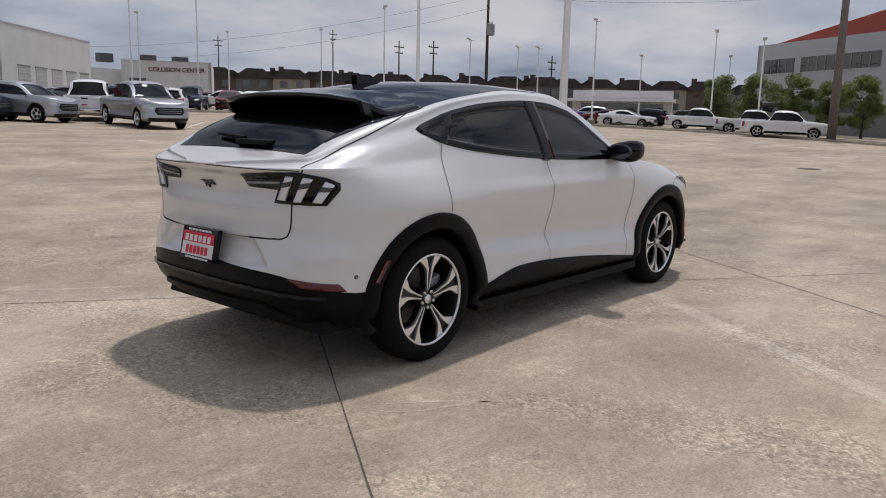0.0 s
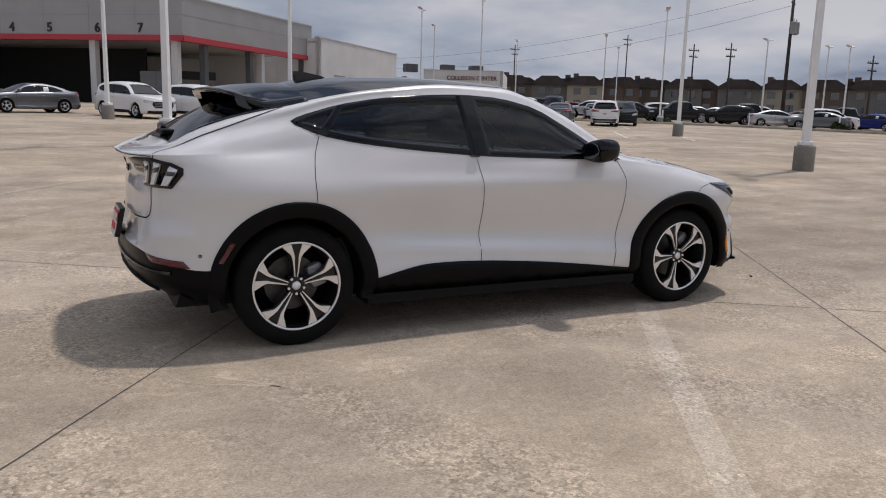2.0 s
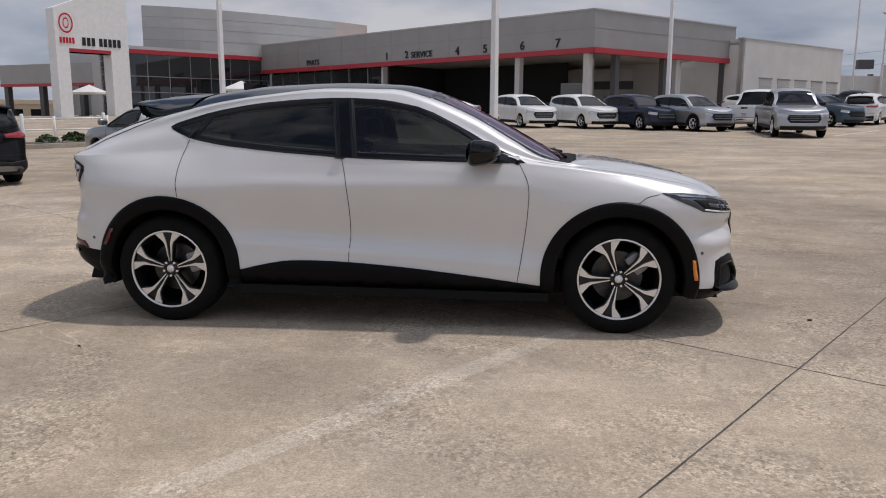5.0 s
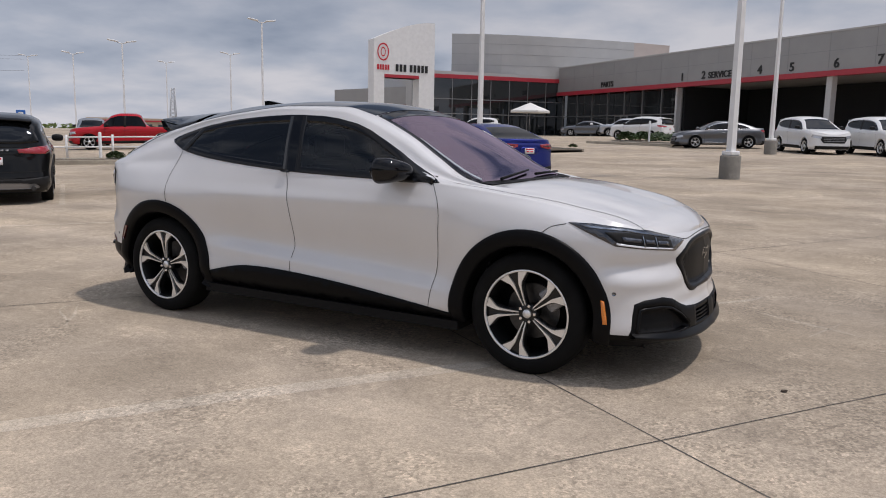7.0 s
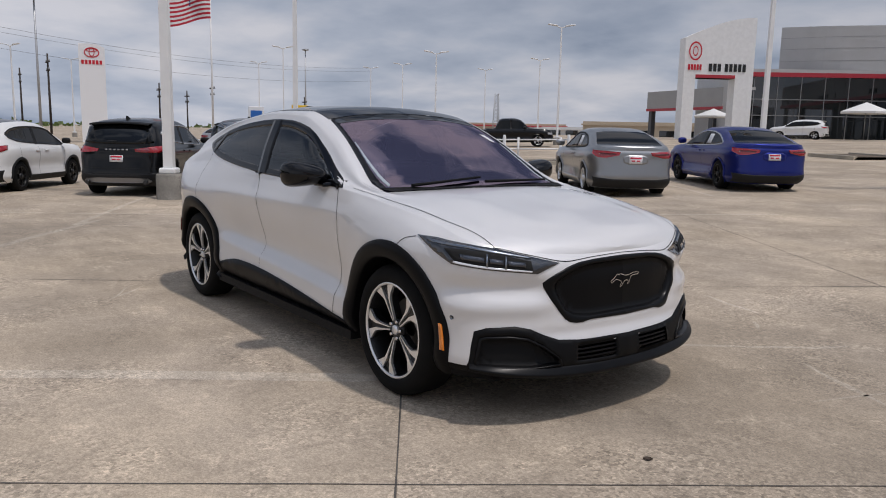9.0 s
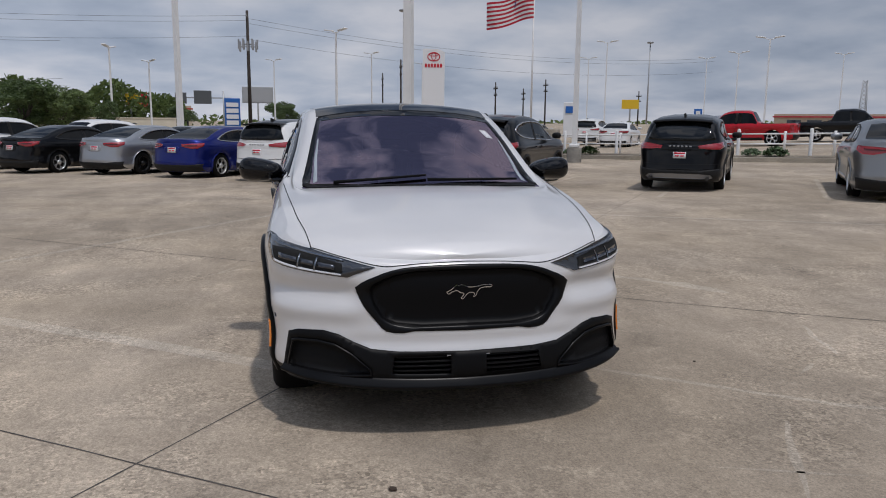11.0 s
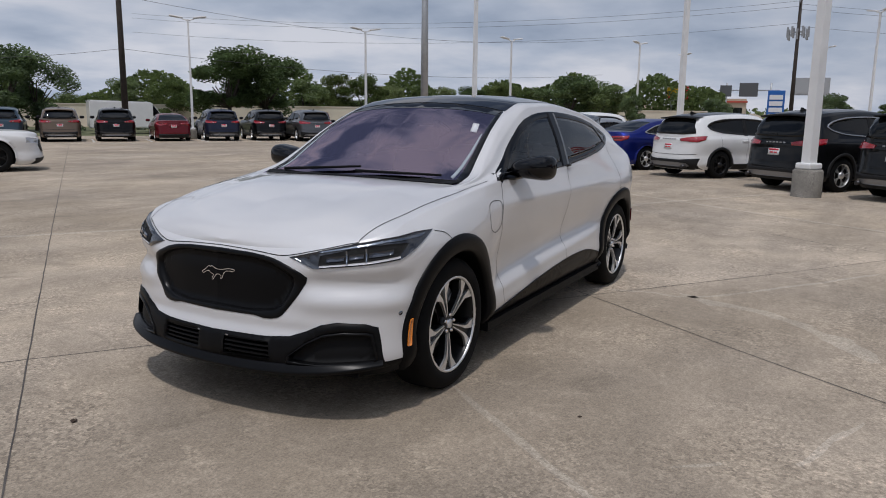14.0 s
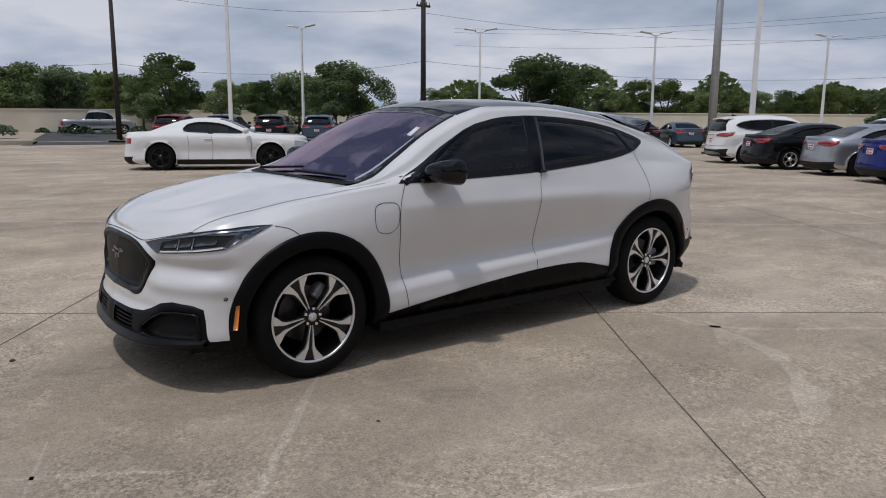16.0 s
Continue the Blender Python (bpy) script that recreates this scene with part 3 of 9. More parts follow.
def hero_surface():
    along = np.array([smooth_line(r, 14) for r in FLANK])                    # rails x steps x 3
    flank = np.array([smooth_line(along[:, k], 9) for k in range(along.shape[1])])   # steps x height x 3
    way = np.gradient(flank[:, :, :2], axis=0)
    way /= np.maximum(np.linalg.norm(way, axis=2, keepdims=True), 1e-6)
    for i in range(flank.shape[0]):
        for j in range(flank.shape[1] - 1):
            x, y, z = flank[i, j]
            d = relief(x, y, z) * (1 - ease(j, flank.shape[1] - 5, flank.shape[1] - 1) * (0 if x < -1.9 else 1))
            flank[i, j, 0] -= way[i, j, 1] * d
            flank[i, j, 1] = max(0, y + way[i, j, 0] * d)
    for i in range(flank.shape[0]):                                          # the lip runs up to the top edge
        x, y, z = along[-1][i]
        d = relief(x, y, z) if x < -1.9 else 0
        along[-1][i, 0] -= way[i, -1, 1] * d
        along[-1][i, 1] = max(0, y + way[i, -1, 0] * d)
        flank[i, -1] = along[-1][i]
    edge = along[-1]
    lid = []
    for x, y, z in edge:
        y3, y2 = min(EDGE_Y(x), y * .86), min(CANT_Y(x), y * .94)
        z3, z2, zc = EDGE_Z(x), CANT_Z(x), TOP_Z(x)
        w = 1 if y > .55 else max(0, y / .55) ** .5                       # the ends close in a point
        z3, z2, zc = z + (z3 - z) * w, z + (z2 - z) * w, z + (zc - z) * w
        row = [(x, y, z), (x, (y + y2) / 2 + .010 * w, (z + z2) / 2 + .004), (x, y2, z2), (x, (y3 + y2) / 2 + .014 * w, (z3 + z2) / 2 + .012 * w), (x, y3, z3),
               (x, y3 * .70, z3 + (zc - z3) * .56), (x, y3 * .36, z3 + (zc - z3) * .88), (x, 0, zc)]
        ye, ze = y, z
        crown = [(x, ye * q, ze + (TOP_Z(x) - ze) * (1 - q ** 2.7)) for q in (1, .955, .90, .83, .74, .54, .28, 0)]      # bonnet
        b = min(1, max(0, (x - 1.16) / .16))
        row = [tuple(u + (v - u) * b for u, v in zip(p, q)) for p, q in zip(row, crown)]
        if x > 1.2:                                                          # two ridges run down the bonnet to the nose
            swell = ease(x, 1.22, 1.45) * (1 - ease(x, 1.95, 2.2))
            ridge = .56 - .14 * (x - 1.2)
            row = [(a, q, c + swell * (.007 * bell(q, ridge, .085) - .004 * bell(q, ridge - .17, .12) - .004 * bell(q, ridge + .13, .08))) for a, q, c in row]
        lid.append(smooth_line(row, 8))
    return flank, np.array(lid)


FLANK_GRID, LID_GRID = hero_surface()


def grid_faces(bm, g, keep=lambda c: True, mirror=True, dz=0.0):
    for s in (1, -1) if mirror else (1,):
        cache = {}

        def vert(i, j):
            if (i, j) not in cache:
                p = g[i, j]
                cache[i, j] = bm.verts.new((p[0], s * p[1], p[2] + dz))
            return cache[i, j]
        for i in range(g.shape[0] - 1):
            for j in range(g.shape[1] - 1):
                q = [(i, j), (i + 1, j), (i + 1, j + 1), (i, j + 1)]
                c = sum(g[a] for a in q) / 4
                if keep((c[0], c[1], c[2])):
                    vs = [vert(*a) for a in (q if s < 0 else q[::-1])]
                    try:
                        bm.faces.new(vs)
                    except ValueError:
                        pass
    bmesh.ops.remove_doubles(bm, verts=bm.verts[:], dist=0.0006)
    bad = [f for f in bm.faces if f.calc_area() < 1e-9]
    if bad:
        bmesh.ops.delete(bm, geom=bad, context="FACES_ONLY")
    bmesh.ops.recalc_face_normals(bm, faces=bm.faces[:])


def hero_bvh():
    bm = bmesh.new()
    grid_faces(bm, FLANK_GRID)
    grid_faces(bm, LID_GRID)
    return BVHTree.FromBMesh(bm)


BODY = [hero_bvh()]           # the body on which patches and seams are laid
AXES = {"L": (Vector((0, 3, 0)), Vector((0, -1, 0))), "R": (Vector((0, -3, 0)), Vector((0, 1, 0))), "F": (Vector((4, 0, 0)), Vector((-1, 0, 0))),
        "B": (Vector((-4, 0, 0)), Vector((1, 0, 0))), "T": (Vector((0, 0, 4)), Vector((0, 0, -1)))}
SLANT = {"FL": (-.6, -.8), "FR": (-.6, .8), "BL": (.75, -.66), "BR": (.75, .66)}        # corners seen on the slant
for k, (a, b) in SLANT.items():
    v = Vector((a, b, 0)).normalized()
    AXES[k] = (-v * 4, v)


def flat(axis, pts):
    """Places (x, y, z) as pairs for a patch on a slanted axis."""
    d = AXES[axis][1]
    return [(x * -d.y + y * d.x, z) for x, y, z in pts]


def on_body(a, b, axis):
    """The place and normal of the body where a line along an axis meets it: (x, z) for L and R, (y, z) for F and B, (x, y) for T."""
    o, d = AXES[axis]
    if axis in SLANT:
        p = o + Vector((-d.y, d.x, 0)) * a + Vector((0, 0, b))
    else:
        p = Vector((a, o.y, b)) if axis in "LR" else Vector((o.x, a, b)) if axis in "FB" else Vector((a, b, o.z))
    hit, n, _, _ = BODY[0].ray_cast(p, d)
    if hit is None:
        hit, n, _, _ = BODY[0].find_nearest(p + d * 2)
    return hit, (n if n.dot(d) < 0 else -n)


COARSE = [1.0]                # how much wider the steps on far vehicles are


def patch(bm, outline, axis, lift=0.004, depth=0.012, size=0.06, hole=None, dome=0.0, straight=False):
    """A shell laid on the body within an outline, lifted off it, with a rim that runs back into it."""
    size *= COARSE[0]
    def close(o):
        return [bm2.verts.new((p[0], p[1], 0)) for p in o]
    bm2 = bmesh.new()
    vs = close(outline)
    edges = [bm2.edges.new((vs[i], vs[(i + 1) % len(vs)])) for i in range(len(vs))]
    for one in ([] if not hole else hole if isinstance(hole[0], list) else [hole]):
        hs = close(one)
        edges += [bm2.edges.new((hs[i], hs[(i + 1) % len(hs)])) for i in range(len(hs))]
    bmesh.ops.triangle_fill(bm2, use_beauty=True, use_dissolve=False, edges=edges, normal=(0, 0, 1))
    for _ in range(4):
        long = [e for e in bm2.edges if e.calc_length() > size]
        if not long:
            break
        bmesh.ops.subdivide_edges(bm2, edges=long, cuts=1, use_grid_fill=False)
        bmesh.ops.triangulate(bm2, faces=bm2.faces[:])
    made = {}
    rims = {v for e in bm2.edges if e.is_boundary for v in e.verts}
    cx = sum(p[0] for p in outline) / len(outline)
    cy = sum(p[1] for p in outline) / len(outline)
    rx = max(abs(p[0] - cx) for p in outline)
    ry = max(abs(p[1] - cy) for p in outline)
    for v in bm2.verts:
        hit, n = on_body(v.co.x, v.co.y, axis)
        if straight:
            n = -AXES[axis][1]
        k = 0 if v in rims else dome * max(0, 1 - ((v.co.x - cx) / rx) ** 2) * max(0, 1 - ((v.co.y - cy) / ry) ** 2)
        made[v] = (bm.verts.new(hit + n * (lift + k)), hit - n * (depth - lift))
    d = AXES[axis][1]
    for f in bm2.faces:
        vv = [made[v][0] for v in f.verts]
        nn = (vv[1].co - vv[0].co).cross(vv[2].co - vv[0].co)
        g = bm.faces.new(vv if nn.dot(d) < 0 else vv[::-1])
        g.smooth = True
    low = {}
    for e in bm2.edges:
        if e.is_boundary:
            a, b = e.verts
            for v in (a, b):
                if v not in low:
                    low[v] = bm.verts.new(made[v][1])
            bm.faces.new((made[a][0], made[b][0], low[b], low[a]))
    bm2.free()


def seam(bm, pts, axis, width=0.0038, lift=0.0016, n=10):
    """A dark panel gap along a line laid on the body."""
    line = smooth_line(pts, n) if len(pts) > 2 else np.linspace(pts[0], pts[1], n + 1)
    got = [on_body(p[0], p[1], axis) for p in line]
    last = None
    for i, (p, nrm) in enumerate(got):
        a, b = got[max(0, i - 1)][0], got[min(len(got) - 1, i + 1)][0]
        s = (b - a).cross(nrm).normalized() * width / 2
        pair = (bm.verts.new(p + nrm * lift - s), bm.verts.new(p + nrm * lift + s))
        if last:
            bm.faces.new((last[0], last[1], pair[1], pair[0]))
        last = pair


def ribbon(bm, outer, inner, axis, lift):
    """A closed flat moulding between two outlines, laid on the body with rims that run back into it."""
    out = -AXES[axis][1]
    rows = []
    for a, b in zip(outer, inner):
        p, q = on_body(a[0], a[1], axis)[0], on_body(b[0], b[1], axis)[0]
        rows.append([bm.verts.new(v) for v in (p - out * .008, p + out * (lift - .002), p.lerp(q, .12) + out * lift, p.lerp(q, .88) + out * lift, q + out * (lift - .002), q - out * .012)])
    for a, b in zip(rows, rows[1:] + rows[:1]):
        for i in range(5):
            bm.faces.new((a[i], b[i], b[i + 1], a[i + 1]))
    bmesh.ops.recalc_face_normals(bm, faces=bm.faces[:])


def sheet(bm, corners, axis, lift, nu=4, nv=10):
    """A four-cornered panel laid on the body, with turned-in edges."""
    a, b, c, d = (Vector(p) for p in corners)
    out = -AXES[axis][1]
    rows = []
    for j in range(nv + 1):
        row = []
        for i in range(-1, nu + 2):
            u = min(nu, max(0, i)) / nu
            p = a.lerp(b, u).lerp(d.lerp(c, u), j / nv)
            row.append(bm.verts.new(on_body(p.x, p.y, axis)[0] + out * (lift if 0 <= i <= nu else -.012)))
        rows.append(row)
    for r, s in zip(rows, rows[1:]):
        for i in range(len(r) - 1):
            bm.faces.new((r[i], r[i + 1], s[i + 1], s[i]))
    bmesh.ops.recalc_face_normals(bm, faces=bm.faces[:])


def curved(pts, n=6):
    """A closed outline rounded through its points."""
    p = [tuple(q) for q in pts]
    q = smooth_line(p[-2:] + p + p[:2], n)[2 * n:-2 * n + 0]
    return [tuple(v) for v in q[:-n]] if len(q) > n else p


DLO = [(-1.50, 1.300), (-1.33, 1.228), (-1.12, 1.188), (-.78, 1.150), (-.28, 1.112), (.17, 1.098), (.55, 1.090), (.83, 1.088), (.90, 1.090), (.69, 1.185), (.51, 1.290), (.23, 1.432),
       (-.04, 1.488), (-.33, 1.501), (-.62, 1.488), (-.91, 1.460), (-1.19, 1.410), (-1.44, 1.335)]


def denser(poly, step):
    """More points along the sides of an outline."""
    out = []
    for a, b in zip(poly, poly[1:] + poly[:1]):
        n = max(1, int((Vector(b) - Vector(a)).length / step))
        out += [tuple(Vector(a).lerp(Vector(b), i / n)) for i in range(n)]
    return out


def rounded(poly):
    """Cuts the corners of an outline once, then adds points."""
    out = []
    for a, b in zip(poly, poly[1:] + poly[:1]):
        out += [tuple(Vector(a).lerp(Vector(b), .2)), tuple(Vector(a).lerp(Vector(b), .8))]
    return denser(out, .045)


DLO = rounded(DLO)


def shrink(poly, d):
    """An outline moved inwards by d."""
    n = len(poly)
    out = []
    area = sum(a[0] * b[1] - b[0] * a[1] for a, b in zip(poly, poly[1:] + poly[:1]))
    s = 1 if area > 0 else -1
    for i in range(n):
        a, b, c = (Vector(poly[(i + k) % n]) for k in (-1, 0, 1))
        u, v = (b - a).normalized(), (c - b).normalized()
        nrm = (Vector((-u.y, u.x)) + Vector((-v.y, v.x)))
        if nrm.length < 1e-6:
            nrm = Vector((-u.y, u.x))
        nrm.normalize()
        k = min(2.5, 1 / max(0.35, nrm.dot(Vector((-u.y, u.x)))))
        out.append(tuple(b + nrm * d * s * k))
    return out


def whole(half):
    """An outline on both sides of the middle from its left half."""
    return half + [(-y, z) for y, z in half[-2:0:-1]]


def polar_loop(poly, c, n=96):
    """n points round an outline, evenly turned about c."""
    out = []
    for i in range(n):
        a = 2 * math.pi * i / n
        d = Vector((math.cos(a), math.sin(a)))
        best = 0
        for p, q in zip(poly, poly[1:] + poly[:1]):
            u, v = Vector(p) - Vector(c), Vector(q) - Vector(p)
            k = d.x * v.y - d.y * v.x
            if abs(k) > 1e-9:
                r, w = (u.x * v.y - u.y * v.x) / k, (u.x * d.y - u.y * d.x) / k
                if 0 <= w <= 1 and r > best:
                    best = r
        out.append((c[0] + d.x * best, c[1] + d.y * best))
    return out


def bezel(bm, outer, inner, axis, high, low):
    """A closed frame that falls from one outline on the body to another one sunk below it."""
    out = -AXES[axis][1]
    rows = []
    for a, b in zip(outer, inner):
        p, q = on_body(a[0], a[1], axis)[0], on_body(b[0], b[1], axis)[0]
        e = p + (p - q).normalized() * .005
        rows.append([bm.verts.new(v) for v in (e - out * .020, e + out * (high - .003), p.lerp(q, .06) + out * high, p.lerp(q, .60) + out * high,
                                               p.lerp(q, .72) + out * (high * .7 + low * .3), q + out * (low + .002), q + out * (low - .012))])
    for a, b in zip(rows, rows[1:] + rows[:1]):
        for i in range(6):
            bm.faces.new((a[i], b[i], b[i + 1], a[i + 1]))
    bmesh.ops.recalc_face_normals(bm, faces=bm.faces[:])


SILL_TOP = [(-1.02, .365), (-.78, .42), (-.60, .44), (-.26, .434), (.17, .402), (.56, .36), (.84, .324), (1.02, .30)]
# outlines on the nose, across and up: grille mouth, its sunk shield, the black lower fascia, its side pockets and middle intakes
GRILLE_OUT = [(0, .812), (.20, .808), (.30, .800), (.37, .785), (.455, .752), (.512, .722), (.520, .704), (.480, .622), (.398, .522), (.375, .508), (.330, .500), (.290, .502), (.255, .511), (0, .511)]
GRILLE_IN = [(0, .786), (.23, .783), (.335, .764), (.420, .730), (.452, .690), (.430, .630), (.388, .566), (.335, .546), (.215, .534), (0, .537)]
FASCIA_LINE = [(0, .413), (.33, .417), (.455, .428), (.53, .456), (.60, .490), (.67, .505), (.785, .497), (.830, .478), (.845, .39), (.862, .275), (.72, .245), (.45, .236), (0, .236)]
POCKET = [(.812, .450), (.70, .455), (.620, .442), (.545, .402), (.425, .306), (.60, .296), (.842, .306)]
INTAKE = [(.085, .398), (.350, .394), (.362, .312), (.085, .306)]


def wheel(kind="hero"):
    """A wheel with its axle along y, its face towards -y, centred on the hub."""
    w = thing("wheel", Matrix(), "", "")
    bm = bmesh.new()
    R, r, hw = .362, .262, .115
    lathe(bm, [(r - .004, -hw + .012), (r + .004, -hw + .004), (r + .028, -hw - .006), (R - .045, -hw - .004), (R - .018, -hw + .010), (R - .003, -hw + .032), (R, -hw + .06),
               (R, hw - .06), (R - .003, hw - .032), (R - .03, hw), (r, hw), (r - .004, hw - .03)], 64)
    part("tyre", bm, RUBBER, w, smooth=True)
    bm = bmesh.new()
    lathe(bm, [(r + .003, -hw + .006), (r - .004, -hw + .002), (r - .010, -hw + .006), (r - .011, -hw + .014)], 64)
    part("rim_lip", bm, ALLOY, w, "bright machined rim lip", smooth=True)
    bm = bmesh.new()
    lathe(bm, [(r - .010, -hw + .013), (r - .018, -hw + .03), (r - .03, .06), (r - .03, .10)], 64)
    part("rim", bm, ALLOY_DARK, w, smooth=True)
    bm = bmesh.new()
    lathe(bm, [(.165, .02), (.165, .035), (.05, .035)], 40)
    lathe(bm, [(.05, .02), (.165, .02)], 40)
    part("brake_disc", bm, STEEL, w, smooth=True)
    bm = bmesh.new()
    box(bm, .10, .20, -.03, .05, -.075, .065, .018)
    box(bm, .125, .175, -.042, -.03, -.04, .03, .006)
    part("brake_caliper", bm, CALIPER, w, "grey brake caliper")
    bm = bmesh.new()
    lathe(bm, [(.0, .05), (r - .02, .05), (r - .02, .06)], 40)
    part("backing_plate", bm, PLASTIC, w, smooth=True)
    # five forked spokes: bright machined blades that widen to the rim, on dark webs with a sunk pocket in each fork
    face = -hw + .016
    dark, bright = bmesh.new(), bmesh.new()
    blade = [(.050, .0045), (.095, .0078), (.140, .0112), (.181, .0122), (.222, .0245), (.2595, .0365), (.2535, .066), (.2430, .0965), (.214, .0645), (.188, .0362), (.168, .0272), (.140, .0212), (.095, .0150), (.052, .0100)]
    web = [(.045, .0), (.2605, .0), (.2590, .036), (.2535, .066), (.2410, .1005), (.186, .0415), (.140, .0255), (.052, .0135)]
    for k in range(5):
        rot = Matrix.Rotation(radians(72 * k), 4, "Y")
        for sgn in (1, -1):
            for target, pts, y0, y1 in ((dark, web, .0125, .052), (bright, blade, 0.0, .014)):
                dip = [face + .024 * (1 - min(1, p[0] / .22)) ** 1.5 for p in pts]
                top = [target.verts.new(rot @ Vector((p[0], d + y0, p[1] * sgn))) for p, d in zip(pts, dip)]
                low = [target.verts.new(rot @ Vector((p[0], d + y1, p[1] * sgn))) for p, d in zip(pts, dip)]
                n = len(pts)
                for i in range(n):
                    target.faces.new((top[i], top[(i + 1) % n], low[(i + 1) % n], low[i]))
                if target is dark:
                    target.faces.new(top)
                else:                                        # quads across the blade
                    for i in range(n // 2 - 1):
                        target.faces.new((top[i], top[i + 1], top[n - 2 - i], top[n - 1 - i]))
    for b in (dark, bright):
        bmesh.ops.recalc_face_normals(b, faces=b.faces[:])
    part("spoke_web", dark, ALLOY_DARK, w)
    part("spoke_face", bright, ALLOY, w, "bright machined spoke faces")
    bm = bmesh.new()
    lathe(bm, [(.062, face + .05), (.060, face + .030), (.050, face + .022), (.030, face + .022)], 30)
    part("hub", bm, ALLOY_DARK, w, smooth=True)
    bm = bmesh.new()
    lathe(bm, [(.027, face + .03), (.0265, face + .014), (.024, face + .010), (.0, face + .009)], 24)
    part("hub_cap", bm, ALLOY, w, smooth=True)
    for k in range(5):
        a = -radians(72 * k + 36)
        bm = bmesh.new()
        tube(bm, (.048 * math.cos(a), face + .028, .048 * math.sin(a)), (.048 * math.cos(a), face + .010, .048 * math.sin(a)), .0105, .0085, 8)
        part("wheel_nut", bm, CHROME, w)
    return w


def build_hero():
    car = thing("electric_crossover_car", Matrix(), "pearl white electric crossover with gloss black roof, parked on concrete", "car")
    windows = [shrink(DLO, .012)]
    ws_lo, ws_hi = 1.16, .27

    def arch_hole(x, z):
        return any(math.hypot(x - a, z - b) < .455 for a, b in ARCH)

    def off_arch(c):
        return not arch_hole(c[0], c[2]) or abs(c[1]) < .5

    grille, fascia = shrink(whole(GRILLE_OUT), .006), shrink(whole(FASCIA_LINE), .016)

    def nose_hole(c):                                                        # openings for the grille and the lower fascia
        return c[0] > 2.0 and (inside(c[1], c[2], grille) or inside(c[1], c[2], fascia))

    def is_windscreen(c):
        return ws_hi < c[0] < ws_lo and abs(c[1]) < EDGE_Y(c[0]) * .985

    def is_roof(c):
        return -1.60 < c[0] <= ws_hi and abs(c[1]) < EDGE_Y(c[0]) + .002

    def is_rear_glass(c):
        return -2.13 < c[0] <= -1.60 and abs(c[1]) < EDGE_Y(c[0]) * .985

    sill_line = curve_of(SILL_TOP)

    def under(c):                                                            # hidden behind the sill, or the black foot of the nose
        return -1.02 < c[0] < 1.02 and c[2] < sill_line(c[0]) - .02

    def valance(c):
        return c[0] > 1.80 and c[2] < .305

    # upper body, without glass and roof
    bm = bmesh.new()
    grid_faces(bm, FLANK_GRID, lambda c: off_arch(c) and c[0] > -1.93 and not (nose_hole(c) or under(c) or valance(c)))
    grid_faces(bm, FLANK_GRID[:, 18:], lambda c: off_arch(c) and c[0] <= -1.93)
    grid_faces(bm, LID_GRID, lambda c: not (is_windscreen(c) or is_roof(c) or is_rear_glass(c) or inside(c[0], c[2], windows[0]) and c[1] > .68))
    part("body", bm, WHITE_CAR, car, "pearl white painted body", smooth=True)
    bm = bmesh.new()
    grid_faces(bm, FLANK_GRID[:, :19], lambda c: off_arch(c) and c[0] <= -1.93)
    part("rear_bumper", bm, CLADDING, car, "satin black lower rear bumper", smooth=True)
    bm = bmesh.new()
    grid_faces(bm, FLANK_GRID, lambda c: off_arch(c) and valance(c) and not nose_hole(c))
    part("front_valance", bm, CLADDING, car, "black foot of the front bumper", smooth=True)
    bm = bmesh.new()
    grid_faces(bm, LID_GRID, is_roof, dz=0.002)
    part("roof_panel", bm, ROOF_BLACK, car, "gloss black glass roof panel", smooth=True)
    bm = bmesh.new()
    grid_faces(bm, LID_GRID, is_windscreen)
    part("windshield", bm, GLASS_FRONT, car, "windshield with a purple tint", smooth=True)
    bm = bmesh.new()
    grid_faces(bm, LID_GRID, is_rear_glass, dz=0.003)
    part("rear_window", bm, BLACK_GLOSS, car, "dark raked rear window", smooth=True)

    for side, s in (("L", 1), ("R", -1)):
        # window surround and panes
        bm = bmesh.new()
        ribbon(bm, DLO, shrink(DLO, .040), side, .005)
        part("window_trim", bm, BLACK_GLOSS, car, smooth=True)
        for name, lo, hi, m in (("front_side_window", -.25, .90, GLASS_SIDE), ("rear_side_window", -1.27, -.30, GLASS_DARK), ("quarter_window", -1.50, -1.273, GLASS_QUARTER)):
            inner = shrink(DLO, .028)
            ring = []
            for (x0, z0), (x1, z1) in zip(inner, inner[1:] + inner[:1]):          # clip between lo and hi
                a_in, b_in = lo <= x0 <= hi, lo <= x1 <= hi
                if a_in:
                    ring.append((x0, z0))
                cuts = sorted((c - x0) / (x1 - x0) for c in (lo, hi) if (x0 - c) * (x1 - c) < 0)
                ring += [(x0 + (x1 - x0) * t, z0 + (z1 - z0) * t) for t in cuts]
            if len(ring) >= 3:
                bm = bmesh.new()
                patch(bm, ring, side, .002, .001, .05, straight=True)
                part(name, bm, m, car)
        for corners in (((-.335, 1.122), (-.195, 1.116), (-.245, 1.492), (-.385, 1.490)), ((-1.350, 1.235), (-1.290, 1.226), (-1.150, 1.412), (-1.205, 1.400))):
            bm = bmesh.new()
            sheet(bm, corners, side, .006)
            part("door_pillar", bm, BLACK_GLOSS, car, smooth=True)
